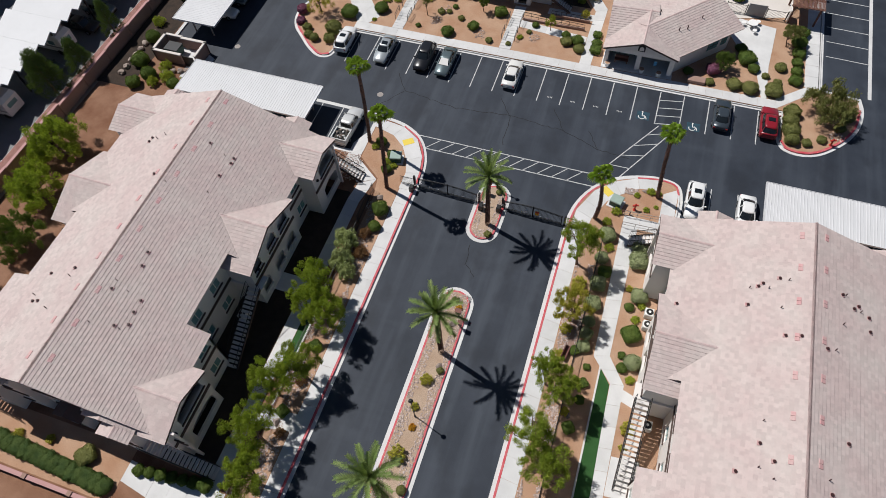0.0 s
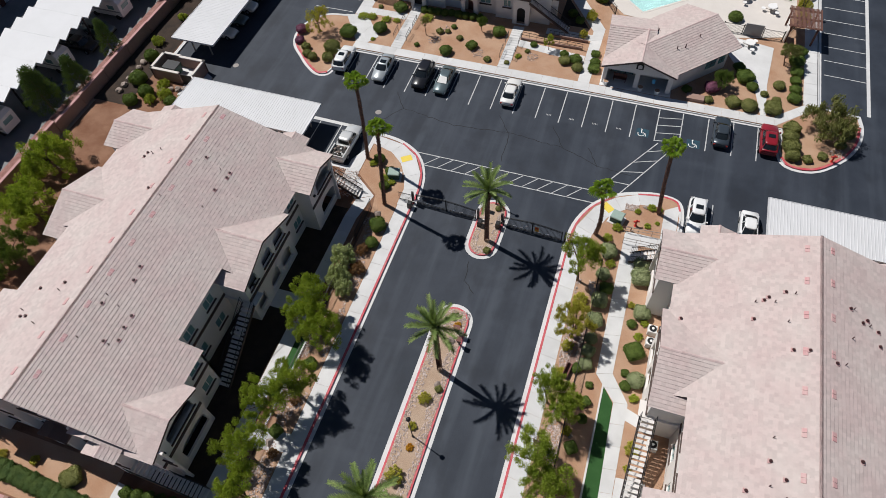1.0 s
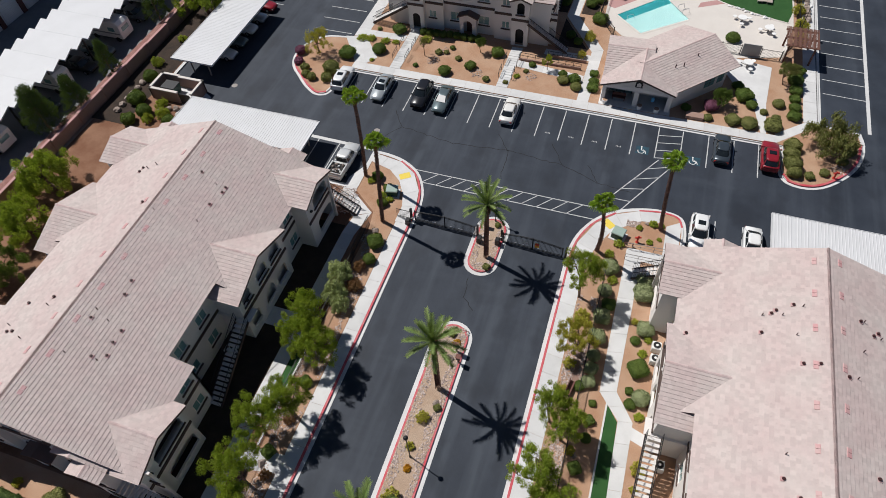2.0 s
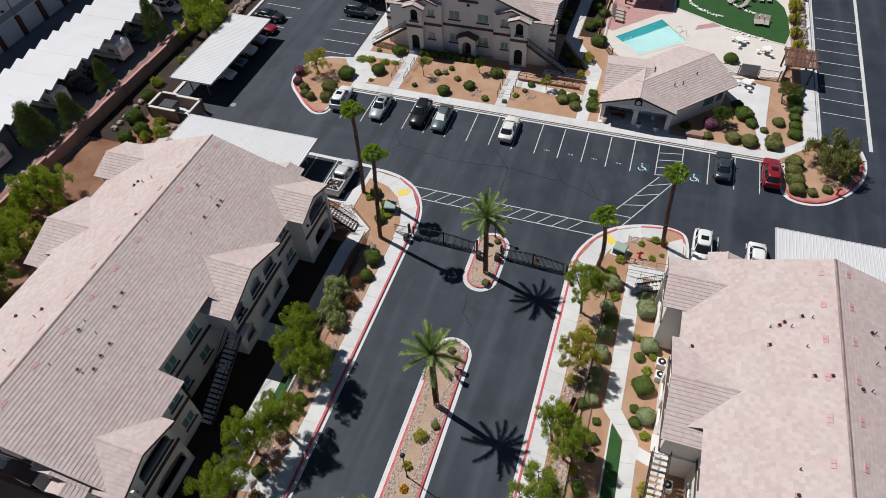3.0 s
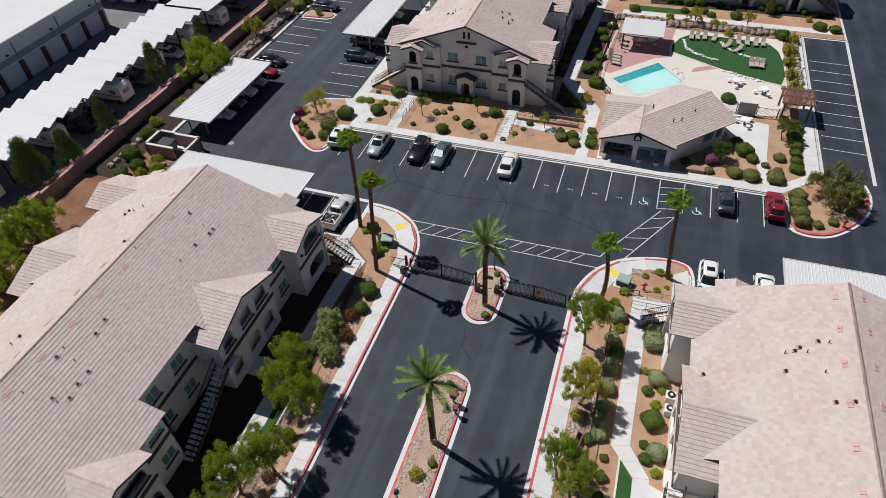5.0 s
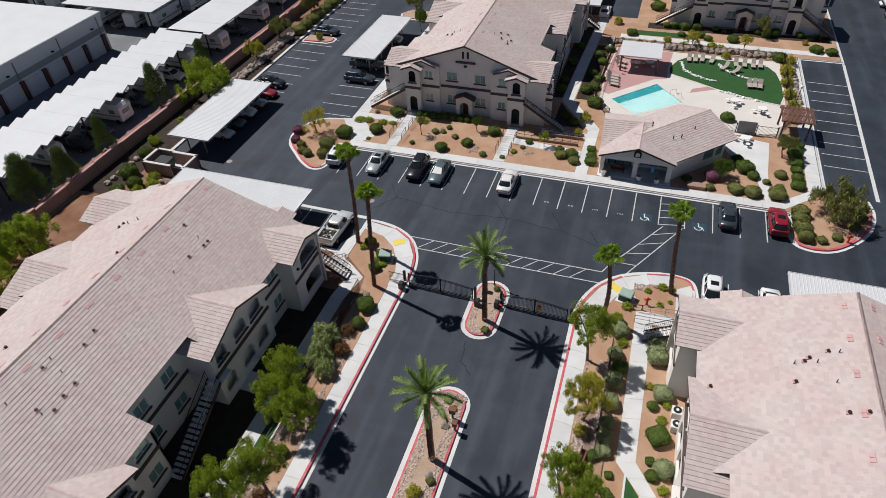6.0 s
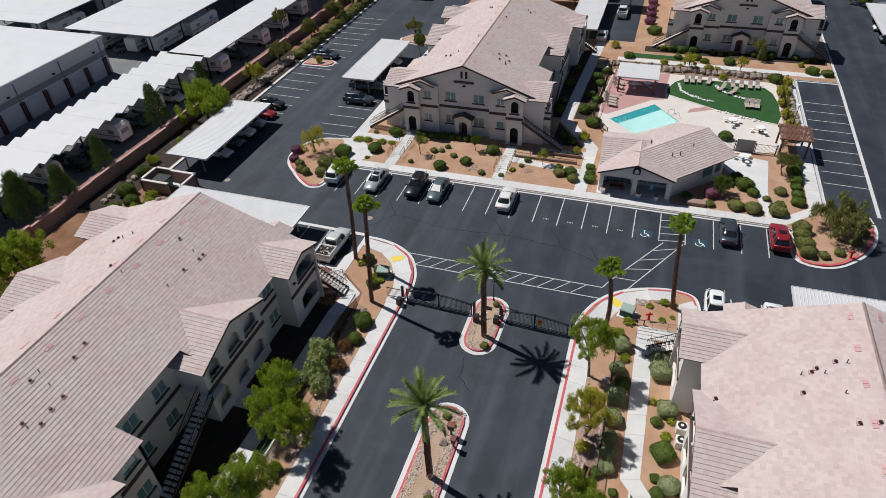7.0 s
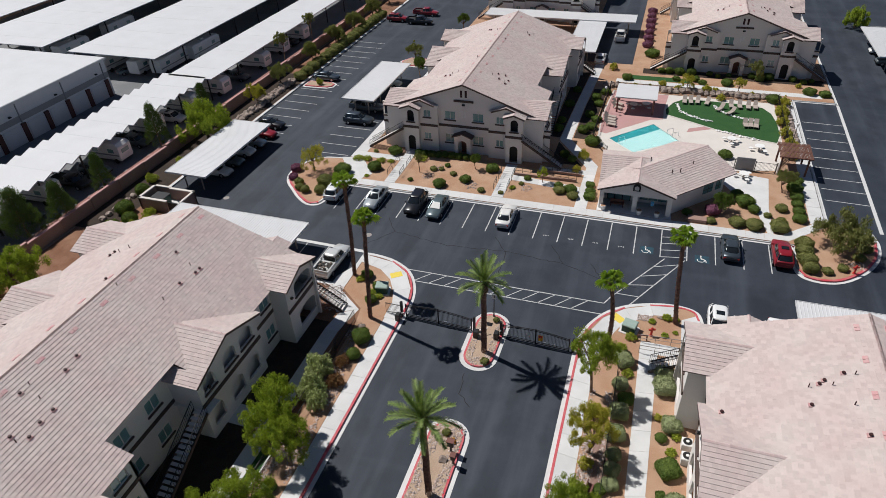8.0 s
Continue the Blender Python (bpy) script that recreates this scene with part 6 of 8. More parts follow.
def picket_gate(x0, y0, x1, y1, label, rise):
    ob = thing("metal_gate", label, "gate", "driveway gates")
    a, b = Vector((x0, y0, 0)), Vector((x1, y1, 0))
    ln = (b - a).length
    top = lambda u: 1.45 + rise * math.sin(math.pi * u) ** 1.0
    rail = Build()
    n = 16
    for i in range(n):
        p, q = a.lerp(b, i / n), a.lerp(b, (i + 1) / n)
        for dz in (0.0, -0.16):
            rail.bar(p + Vector((0, 0, top(i / n) + dz)), q + Vector((0, 0, top((i + 1) / n) + dz)), 0.05)
    rail.bar(a + Vector((0, 0, 0.12)), b + Vector((0, 0, 0.12)), 0.05, 0.08).bar(a + Vector((0, 0, 0.3)), b + Vector((0, 0, 0.3)), 0.04)
    part("gate_frame", rail, M["black"], ob)
    k = round(ln / 0.125)
    me = Build().box(-0.011, -0.011, 0.0, 0.011, 0.011, 1.0).mesh("picket", M["black"])
    for i in range(1, k):
        p = part("picket", me, None, ob)
        h = top(i / k) - 0.1
        p.matrix_basis = Matrix.Translation(a.lerp(b, i / k) + Vector((0, 0, 0.1))) @ Matrix.Diagonal((1, 1, h, 1))
    for u in (0.0, 0.5, 1.0):
        c = a.lerp(b, u)
        part("gate_post", Build().box(c.x - 0.05, c.y - 0.05, 0, c.x + 0.05, c.y + 0.05, top(u) + 0.12), M["black"], ob)
    for u in (0.2, 0.32, 0.62, 0.76):
        c = a.lerp(b, u)
        part("reflector_strip", Build().box(c.x - 0.22, c.y - 0.04, 0.42, c.x + 0.22, c.y - 0.02, 0.5), M["white"], ob)
    return ob


g1 = picket_gate(-8.35, 4.85, -1.75, 4.65, "black iron picket driveway gate, closed", 0.3)
g2 = picket_gate(1.25, 4.65, 7.35, 4.45, "black iron picket driveway gate with an orange warning sign, closed", 0.3)
part("warning_sign", Build().box(4.55, 4.46, 0.55, 4.95, 4.49, 1.25), M["sign_yellow"], g2, "orange warning plate")
part("warning_sign", Build().box(4.58, 4.44, 0.95, 4.92, 4.458, 1.2), M["sign_red"], g2, "red warning plate")
part("notice_plate", Build().box(3.45, 4.47, 0.85, 3.75, 4.5, 1.15), M["white"], g2, "small white notice plate")
for x, y, h in ((-8.75, 4.75, 1.9), (-1.5, 4.7, 1.75), (1.05, 4.75, 1.75), (7.7, 4.5, 1.6)):
    whole("gate_pillar", Build().chamfer(x - 0.11, y - 0.11, 0.0, x + 0.11, y + 0.11, h, 0.03), M["black"], "square black steel gate pillar", "post", "gate pillars")
for x, y in ((-8.9, 4.1), (-1.1, 3.9), (0.75, 4.2)):
    ob = thing("gate_operator", "dark steel gate operator box beside the gate", "gate motor", "gate operators", (x, y, 0.14))
    part("cabinet", Build().chamfer(-0.22, -0.28, 0, 0.22, 0.28, 0.75, 0.04), M["black"], ob)
    part("arm", Build().bar((0.1, 0.2, 0.6), (0.9 if x < 0 else 0.6, 0.75, 0.6), 0.06), M["white"], ob, "pale gate arm")
for pts, lab in (([(-10.4, 4.75), (-8.9, 4.75)], "short black picket fence beside the gate"), ([(-12.9, -1.5), (-12.95, 3.0)], "black picket fence above the western walk"), ([(7.9, 4.5), (9.9, 4.4)], "short black picket fence beside the eastern gate"),
                 ([(11.75, 3.2), (11.6, -24.0)], "black picket fence through the eastern bed"), ([(-12.7, -1.5), (-12.7, -30.0)], "black picket fence through the western bed")):
    ob = thing("picket_fence", lab, "fence", "picket fences")
    (ax, ay), (bx, by) = pts
    ln = math.hypot(bx - ax, by - ay)
    part("top_rail", Build().bar((ax, ay, 1.35), (bx, by, 1.35), 0.045), M["black"], ob)
    part("bottom_rail", Build().bar((ax, ay, 0.3), (bx, by, 0.3), 0.045), M["black"], ob)
    n = min(260, round(ln / 0.13))
    me = Build().box(-0.011, -0.011, 0.1, 0.011, 0.011, 1.45).mesh("picket", M["black"])
    for i in range(n + 1):
        p = part("picket", me, None, ob)
        p.location = (ax + (bx - ax) * i / n, ay + (by - ay) * i / n, 0)


def lamp_post(x, y, h, label, globe="white"):
    ob = thing("street_lamp", label, "street lamp", "globe lamps", (x, y, 0.12))
    part("pole", Build().tube((0, 0, 0), (0, 0, 0.35), 0.11, 0.07, 8).tube((0, 0, 0.35), (0, 0, h - 0.3), 0.05, 0.04, 8), M["black"], ob)
    b = bmesh.new()
    bmesh.ops.create_uvsphere(b, u_segments=12, v_segments=8, radius=0.2)
    me = bpy.data.meshes.new("globe")
    b.to_mesh(me)
    b.free()
    me.materials.append(M[globe])
    me.shade_smooth()
    part("globe", me, None, ob, "frosted white globe" if globe == "white" else "dark lamp head").location = (0, 0, h - 0.12)
    part("collar", Build().tube((0, 0, h - 0.34), (0, 0, h - 0.28), 0.1, n=8), M["black"], ob)
    return ob


isle_lamp = lamp_post(-0.2, 7.0, 3.7, "black lamp post with a white globe and a sign")
part("sign", Build().box(-0.2, -0.09, 2.25, 0.2, -0.06, 2.85), M["white"], isle_lamp, "small white sign with dark bars")
part("sign_bar", Build().box(-0.12, -0.1, 2.4, -0.04, -0.088, 2.75).box(0.04, -0.1, 2.4, 0.12, -0.088, 2.75), M["black"], isle_lamp)
lamp_post(-0.3, -19.0, 4.4, "slender black lamp post on the gravel median", "black")
lamp_post(29.5, 48.6, 4.2, "black lamp post with a white globe beside the pool")
lamp_post(4.4, 56.0, 4.0, "black lamp post with a white globe beside the walk")

for x, y, w, h, lab in ((0.45, -8.7, 0.5, 1.35, "dark call box on a pedestal beside the drive"), (0.95, -9.7, 0.34, 1.15, "dark keypad stand beside the drive"), (-0.9, 6.0, 0.4, 0.9, "low grey cabinet on the gate island")):
    ob = thing("call_box", lab, "call box", "call boxes", (x, y, 0.14))
    part("pedestal", Build().box(-0.07, -0.07, 0, 0.07, 0.07, h * 0.6), M["black"], ob)
    part("head", Build().chamfer(-w / 2, -0.16, h * 0.55, w / 2, 0.16, h, 0.04), M["black"], ob)
    part("hood", Build().box(-w / 2 - 0.05, -0.25, h, w / 2 + 0.05, 0.2, h + 0.04), M["brown"], ob)
for x, y, t, lab in ((-12.0, 7.6, 12, "green utility cabinet with a weathered lid on the western corner"), (12.25, 8.55, -14, "green utility cabinet with a weathered lid on the eastern corner")):
    ob = thing("utility_cabinet", lab, "utility box", "utility cabinets", (x, y, 0.13), t)
    part("pad", Build().chamfer(-0.8, -0.7, -0.05, 0.8, 0.7, 0.07, 0.02), M["concrete"], ob)
    part("cabinet", Build().chamfer(-0.58, -0.5, 0.07, 0.58, 0.5, 0.75, 0.05), M["utility"], ob)
    part("lid", Build().chamfer(-0.63, -0.55, 0.75, 0.63, 0.58, 0.9, 0.06), M["pale_green"], ob, "faded pale green lid")
for x, y, t in ((-11.62, 10.45, 35), (11.1, 9.9, -38)):
    ob = whole("tactile_paving", Build().chamfer(-0.62, -0.42, 0.1, 0.62, 0.42, 0.164, 0.004), M["yellow"], "yellow tactile paving at the kerb ramp", "paving", kind="structure")
    ob.matrix_basis = pose(x, y, 0, 0, 0, t)
for hx, hy, lab in ((14.2, 8.35, "red fire department standpipe on desert soil"), (33.0, 22.9, "red fire hydrant beside rocks on the parking island")):
    ob = thing("fire_hydrant", lab, "hydrant", "hydrants", (hx, hy, 0.12))
    part("riser", Build().tube((0, 0, 0), (0, 0, 0.92), 0.1, n=10).tube((0, 0, 0.92), (0, 0, 1.02), 0.1, 0.04, n=10), M["sign_red"], ob)
    part("inlet", Build().tube((-0.28, -0.1, 0.75), (0.28, 0.1, 0.75), 0.1, n=8), M["sign_red"], ob)
    part("flange", Build().tube((0, 0, 0), (0, 0, 0.06), 0.17, n=10), M["sign_red"], ob)
ob = thing("backflow_pipe", "dark red bent backflow pipe on desert soil", "pipe", "", (13.4, 7.5, 0.12))
part("pipe", Build().tube((-0.35, 0, 0), (-0.35, 0, 0.6), 0.06).tube((-0.35, 0, 0.6), (0.45, 0.1, 0.6), 0.06).tube((0.45, 0.1, 0.6), (0.45, 0.1, 0), 0.06), M["brown"], ob)
for x, y, lab in ((17.45, -3.3, "pale air-conditioning unit beside the stucco wall"), (17.45, -4.6, "pale air-conditioning unit beside the stucco wall"), (18.9, -13.9, "pale air-conditioning unit in the stair recess"), (-20.3, -23.2, "pale air-conditioning unit in the shade"), (-19.4, -14.8, "pale air-conditioning unit in the stair recess")):
    ob = thing("air_conditioner", lab, "air conditioner", "air-conditioning units", (x, y, 0.12))
    part("cabinet", Build().chamfer(-0.4, -0.4, 0, 0.4, 0.4, 0.75, 0.05), M["blind"], ob)
    part("fan_guard", Build().tube((0, 0, 0.74), (0, 0, 0.79), 0.33, n=16), M["black"], ob)
    part("hub", Build().tube((0, 0, 0.78), (0, 0, 0.82), 0.12, n=10), M["blind"], ob)

# turf strips with their concrete edging
sheet("turf_east", [(14.25, -9.8), (15.25, -11.1), (15.5, -20.5), (15.5, -42), (14.25, -42), (14.25, -21)][::-1], 0.1, 0.16, M["turf"], "narrow strip of dark green turf", "turf")
sheet("edging", [(14.1, -42), (14.25, -42), (14.25, -9.8), (14.1, -9.6)], 0.05, 0.2, M["concrete"], "pale concrete edging of the turf", "edging")
sheet("turf_west", [(-13.8, -19.5), (-12.95, -19.5), (-12.95, -12.2), (-13.8, -12.2)], 0.1, 0.165, M["turf"], "narrow strip of dark green turf in shade", "turf")
sheet("edging", [(-12.93, -21.9), (-12.78, -21.9), (-12.78, -12.0), (-12.93, -12.0)], 0.05, 0.21, M["concrete"], "pale concrete edging of the turf", "edging")

# hand rails at the eastern ramp
for a, b in (((13.3, 5.9), (17.2, 6.0)), ((13.3, 7.3), (17.2, 7.5)), ((16.9, 2.2), (16.9, 5.2)), ((-19.0, 3.6), (-16.0, 6.4))):
    ob = thing("hand_rail", "thin brown steel hand rail beside the walk", "railing", "hand rails")
    part("rail", Build().bar((*a, 1.02), (*b, 1.02), 0.045), M["post"], ob)
    part("rail", Build().bar((*a, 0.6), (*b, 0.6), 0.03), M["post"], ob)
    for u in (0.0, 0.33, 0.67, 1.0):
        part("post", Build().bar((a[0] + (b[0] - a[0]) * u, a[1] + (b[1] - a[1]) * u, 0.1), (a[0] + (b[0] - a[0]) * u, a[1] + (b[1] - a[1]) * u, 1.02), 0.04), M["post"], ob)

# ---- accessible stall symbols and wheel stops ----
def wheelchair(x, y):
    b = Build()
    ringp = arc(0, 0, 0.42, -200, 60, 14)
    for p, q in zip(ringp, ringp[1:]):
        strip([p, q], -0.05, 0.05, 0.0, 0.006, b)
    strip([(0.0, 0.75), (0.05, 0.2)], -0.06, 0.06, 0.0, 0.006, b)
    strip([(0.05, 0.2), (0.5, 0.2)], -0.05, 0.05, 0.0, 0.006, b)
    strip([(0.5, 0.2), (0.65, -0.35)], -0.05, 0.05, 0.0, 0.006, b)
    b.prism(arc(0, 0.92, 0.11, 0, 330, 10), 0.0, 0.006)
    sq = whole("stall_symbol_ground", Build().box(-0.72, -0.62, 0.0, 0.72, 0.62, 0.003), M["stall_blue"], "worn blue paint square on asphalt", "road marking", kind="structure")
    sq.location = (x + 0.12, y + 0.2, 0)
    o = whole("wheelchair_symbol", b, M["blind"], "white wheelchair symbol painted on asphalt", "road marking", kind="structure")
    o.matrix_basis = pose(x, y, 0) @ Matrix.Diagonal((0.85, 0.8, 1, 1))


wheelchair(12.85, 21.6)
wheelchair(18.5, 21.4)
for x in (2.06, 4.8, 7.54, 10.28):
    painted("stall_text", [((x - 0.25 + 0.17 * k, 21.6), (x - 0.25 + 0.17 * k, 21.8), 0.07) for k in range(4)], M["line"], "small worn white lettering bars in a stall")

# asphalt cracks
def crack(points):
    b = Build()
    for p, q in zip(points, points[1:]):
        a, c = Vector(p), Vector(q)
        n = max(2, round((c - a).length / 0.5))
        prev = a
        for i in range(1, n + 1):
            cur = a.lerp(c, i / n) + Vector((rock_rng.normal() * 0.07, rock_rng.normal() * 0.07))
            strip([tuple(prev), tuple(cur)], -0.03, 0.03, 0.0, 0.004, b)
            prev = cur
    whole("asphalt_crack", b, M["tyre"], "dark sealed crack in the asphalt", "crack", kind="structure")


crack([(-16.5, 20.6), (-14.8, 18.0), (-17.0, 15.0)])
crack([(-14.8, 18.0), (-8.0, 17.0), (-1.5, 17.6), (4.8, 17.0), (9.0, 15.4), (12.6, 15.0)])
crack([(-3.4, 20.0), (-1.6, 17.6), (-1.3, 13.0)])
crack([(3.0, 20.0), (4.8, 17.0)])
crack([(7.5, 17.8), (9.0, 15.4)])
crack([(-0.9, -0.6), (-0.6, -3.0), (0.6, -4.0)])
for cx, cy in ((-38.5, 19.5), (-17.5, 16.6)):
    whole("manhole_cover", Build().prism(arc(cx, cy, 0.38, 0, 345, 18), 0.0, 0.006), M["post"], "round iron manhole cover in asphalt", "manhole", kind="structure")

# ---- block wall, storage lot ----
wall_w = tagged(new("wall_west"), "reddish block wall with stepped panels and pale cap", "wall", kind="structure")
for i in range(40):
    y = -46 + 4.9 * i
    h = 1.55 + 0.16 * (i % 3 == 0) + 0.08 * (i % 2)
    part("wall_panel", Build().box(-53.35, y, 0.0, -53.12, y + 4.82, h), M["block"], wall_w)
    part("cap", Build().chamfer(-53.42, y - 0.02, h, -53.05, y + 4.84, h + 0.1, 0.02), M["pink"], wall_w, "pale pinkish cap")
    part("pilaster", Build().box(-53.45, y - 0.2, 0.0, -53.02, y + 0.2, h + 0.06), M["block"], wall_w)


berm = Build()
for k in range(20):
    y0, y1 = -50 + 10 * k, -40 + 10 * k
    berm.add([(-55.9, y0, -0.03), (-55.2, y0, 0.85), (-53.46, y0, 1.0), (-55.9, y1, -0.03), (-55.2, y1, 0.85), (-53.46, y1, 1.0), (-53.46, y0, -0.03), (-53.46, y1, -0.03)], [(0, 1, 4, 3), (1, 2, 5, 4), (2, 6, 7, 5)])
whole("gravel_bank", berm, M["red_gravel"], "raised bank of reddish crushed gravel behind the block wall", "gravel", kind="structure")
sheet("edging", [(-56.1, -50), (-55.92, -50), (-55.92, 150), (-56.1, 150)], -0.03, 0.12, M["concrete"], "pale concrete edge of the gravel bank", "edging")
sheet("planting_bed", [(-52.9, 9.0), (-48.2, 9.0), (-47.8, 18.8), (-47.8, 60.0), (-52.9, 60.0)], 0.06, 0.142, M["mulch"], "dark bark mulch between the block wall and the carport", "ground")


def rocks_big(spots, label, group):
    for x, y, s in spots:
        b = bmesh.new()
        bmesh.ops.create_icosphere(b, subdivisions=2, radius=s)
        for q in b.verts:
            k = noise.noise(q.co * (1.3 / s) + Vector((x, y, 0)))
            q.co = Vector((q.co.x * (1 + 0.5 * k), q.co.y * (1 + 0.4 * k), q.co.z * (0.75 + 0.4 * k)))
        me = bpy.data.meshes.new("boulder")
        b.to_mesh(me)
        b.free()
        me.materials.append(M["boulder"])
        o = tagged(new("boulder", me), label, "boulder", group)
        o.location = (x, y, 0.12 + s * 0.45)


rg = np.random.default_rng(21)
rocks_big([(-48.7 + 0.75 * row + float(rg.normal() * 0.15) - 1.2, 38.5 + 0.95 * i + 0.4 * row, float(rg.uniform(0.42, 0.62))) for row in range(2) for i in range(20)], "grey-brown boulder of the slope beside the car park", "boulder slope")
rocks_big([(3.6 + 0.92 * i, 66.0 + 0.35 * math.sin(i) + 0.7 * row, float(rg.uniform(0.42, 0.6))) for row in range(2) for i in range(30)], "brown boulder of the terrace wall above the pool", "boulder terrace wall")
rocks_big([(30.6, 52.0 + 0.95 * i, float(rg.uniform(0.35, 0.5))) for i in range(14)] + [(-45.0 + 0.9 * i, 12.6 + 0.3 * i, 0.4) for i in range(5)] + [(-50.4, 11.0 + 1.1 * i, 0.42) for i in range(8)], "pale boulder at the planting edge", "edge boulders")

store = thing("storage_building", "long grey steel storage building with roll-up doors", "building")
part("wall", Build().box(-103.0, -50.0, 0.0, -78.0, 44.8, 6.0), M["storage"], store)
part("roof", Build().chamfer(-103.3, -50.3, 6.0, -77.7, 45.1, 6.45, 0.1), M["metal_roof"], store, "white flat metal roof")
part("band", Build().box(-78.0, -50.0, 3.2, -77.95, 44.8, 4.1), M["storage_dark"], store, "dark grey band")
for i in range(21):
    y = 43.6 - 4.35 * i
    d = part("roll_up_door", Build().box(-78.0, y - 3.4, 0.0, -77.93, y - 0.2, 2.75), M["storage"], store)
    ribs = Build()
    for k in range(11):
        ribs.box(-77.93, y - 3.35, 0.1 + 0.24 * k, -77.905, y - 0.25, 0.22 + 0.24 * k)
    part("door_ribs", ribs, M["storage"], d)
    part("pier", Build().box(-78.0, y - 0.2, 0.0, -77.7, y + 0.55, 2.95), M["maroon"], store, "maroon pier")
    if i % 2 == 0:
        part("downpipe", Build().box(-78.0, y + 0.1, 2.95, -77.85, y + 0.25, 6.0), M["storage_dark"], store)
        part("wall_lamp", Build().chamfer(-78.0, y - 1.6, 4.4, -77.7, y - 1.2, 4.6, 0.04), M["black"], store)


def canopy(x0, y0, x1, y1, z, label, skew=0.0):
    ob = thing("storage_canopy", label, "canopy", "white storage canopies")
    n = max(1, round((y1 - y0) / (2.3 if skew else 4.3)))
    for i in range(n):
        a, b = y0 + (y1 - y0) * i / n, y0 + (y1 - y0) * (i + 1) / n
        d = skew * (b - a)
        bay = Build().prism([(x0 + d, a), (x1 + d, a - 0.001), (x1 - d, b), (x0 - d, b)], z - 0.14, z + 0.012 * (i % 2))
        part("roof_bay", bay, M["metal_roof"], ob)
        for px in (x0 + 1.2, x1 - 1.0) if i % (3 if skew else 2) == 0 else ():
            part("post", Build().box(px - 0.09, a + 0.2, 0, px + 0.09, a + 0.38, z - 0.14), M["black"], ob)
    return ob


canopy(-67.6, -44.0, -59.0, 46.6, 3.9, "long white steel canopy with a stepped edge over stored vehicles", 0.2)
canopy(-66.5, 46.0, -58.0, 128.0, 3.9, "long white steel canopy over stored vehicles")
canopy(-92.5, 51.0, -73.0, 150.0, 4.4, "wide white steel canopy over stored motor homes")
canopy(-121.0, 52.0, -99.5, 150.0, 4.4, "wide white steel canopy at the back of the storage lot")
canopy(-148.0, 30.0, -126.0, 150.0, 4.4, "wide white steel canopy at the far side of the storage lot")


def motor_home(x, y, turn, ln, label):
    ob = thing("motor_home", label, "motor home", "stored motor homes", (x, y, 0), turn)
    part("body", loft([[(u, -1.15, 0.55), (u, 1.15, 0.55), (u, 1.2, 1.0), (u, 1.2, 2.6), (u, 1.05, h), (u, -1.05, h), (u, -1.2, 2.6), (u, -1.2, 1.0)] for u, h in ((-ln / 2, 2.75), (-ln / 2 + 0.2, 2.95), (ln / 2 - 0.4, 2.95), (ln / 2, 2.5))]), M["white"], ob)
    part("stripe", Build().box(-ln / 2 + 0.1, -1.215, 1.2, ln / 2 - 0.2, -1.2, 1.4).box(-ln / 2 + 0.1, 1.2, 1.2, ln / 2 - 0.2, 1.215, 1.4), M["storage_dark"], ob)
    for u in (-ln / 4, ln / 4):
        for s in (-1, 1):
            part("side_window", Build().box(u - 0.5, s * 1.21 - 0.012, 1.6, u + 0.5, s * 1.21 + 0.012, 2.2), M["glass"], ob)
    part("end_window", Build().box(ln / 2 - 0.12, -0.7, 1.5, ln / 2 + 0.015, 0.7, 2.1), M["glass"], ob)
    part("roof_unit", Build().chamfer(-0.5, -0.4, 2.95, 0.5, 0.4, 3.2, 0.06), M["blind"], ob)
    for u in (-ln / 3, ln / 3):
        for s in (-1, 1):
            part("wheel", Build().tube((u, s * 0.95, 0.38), (u, s * 1.18, 0.38), 0.38, n=12), M["tyre"], ob)
    return ob


for x, y, t, ln in ((-61.0, 24.8, 0, 5.6), (-61.6, 33.4, 0, 5.0), (-62.2, 13.0, 0, 6.0), (-61.4, 41.8, 0, 6.0), (-61.0, 49.2, 0, 6.6), (-60.6, 62.0, 0, 6.4), (-61.0, 70.0, 0, 6.0), (-60.9, 78.0, 0, 6.0),
                    (-76.0, 58.0, 90, 8.5), (-80.0, 56.5, 90, 8.0), (-74.6, 66.0, 90, 8.5), (-87.5, 56.0, 90, 7.0), (-101.5, 60.0, 90, 7.5), (-102.0, 74.0, 90, 8.0), (-106.0, 60.0, 90, 7.0), (-61.6, 1.6, 0, 5.6), (-62.0, -9.0, 0, 6.4)):
    motor_home(x, y, t, ln, "white motor home stored below a canopy")
for x, y, kd, nm, c in ((-60.2, 20.6, "suv", "slate", (0.13, 0.17, 0.18)), (-60.8, 17.0, "pickup", "black", BLACK), (-60.4, 37.6, "suv", "white", WHITE), (-60.9, 29.2, "pickup", "grey", GREY), (-60.3, 9.0, "sedan", "charcoal", (0.06, 0.075, 0.09)), (-60.4, 55.4, "pickup", "grey", GREY), (-60.4, 74.2, "suv", "black", BLACK)):
    car(x, y, 0, kd, nm, c, f"{nm} vehicle stored below the stepped canopy", "stored cars")
car(-82.5, 54.0, 60, "sedan", "slate", (0.13, 0.17, 0.18), "dark saloon stored below a canopy", "stored cars")

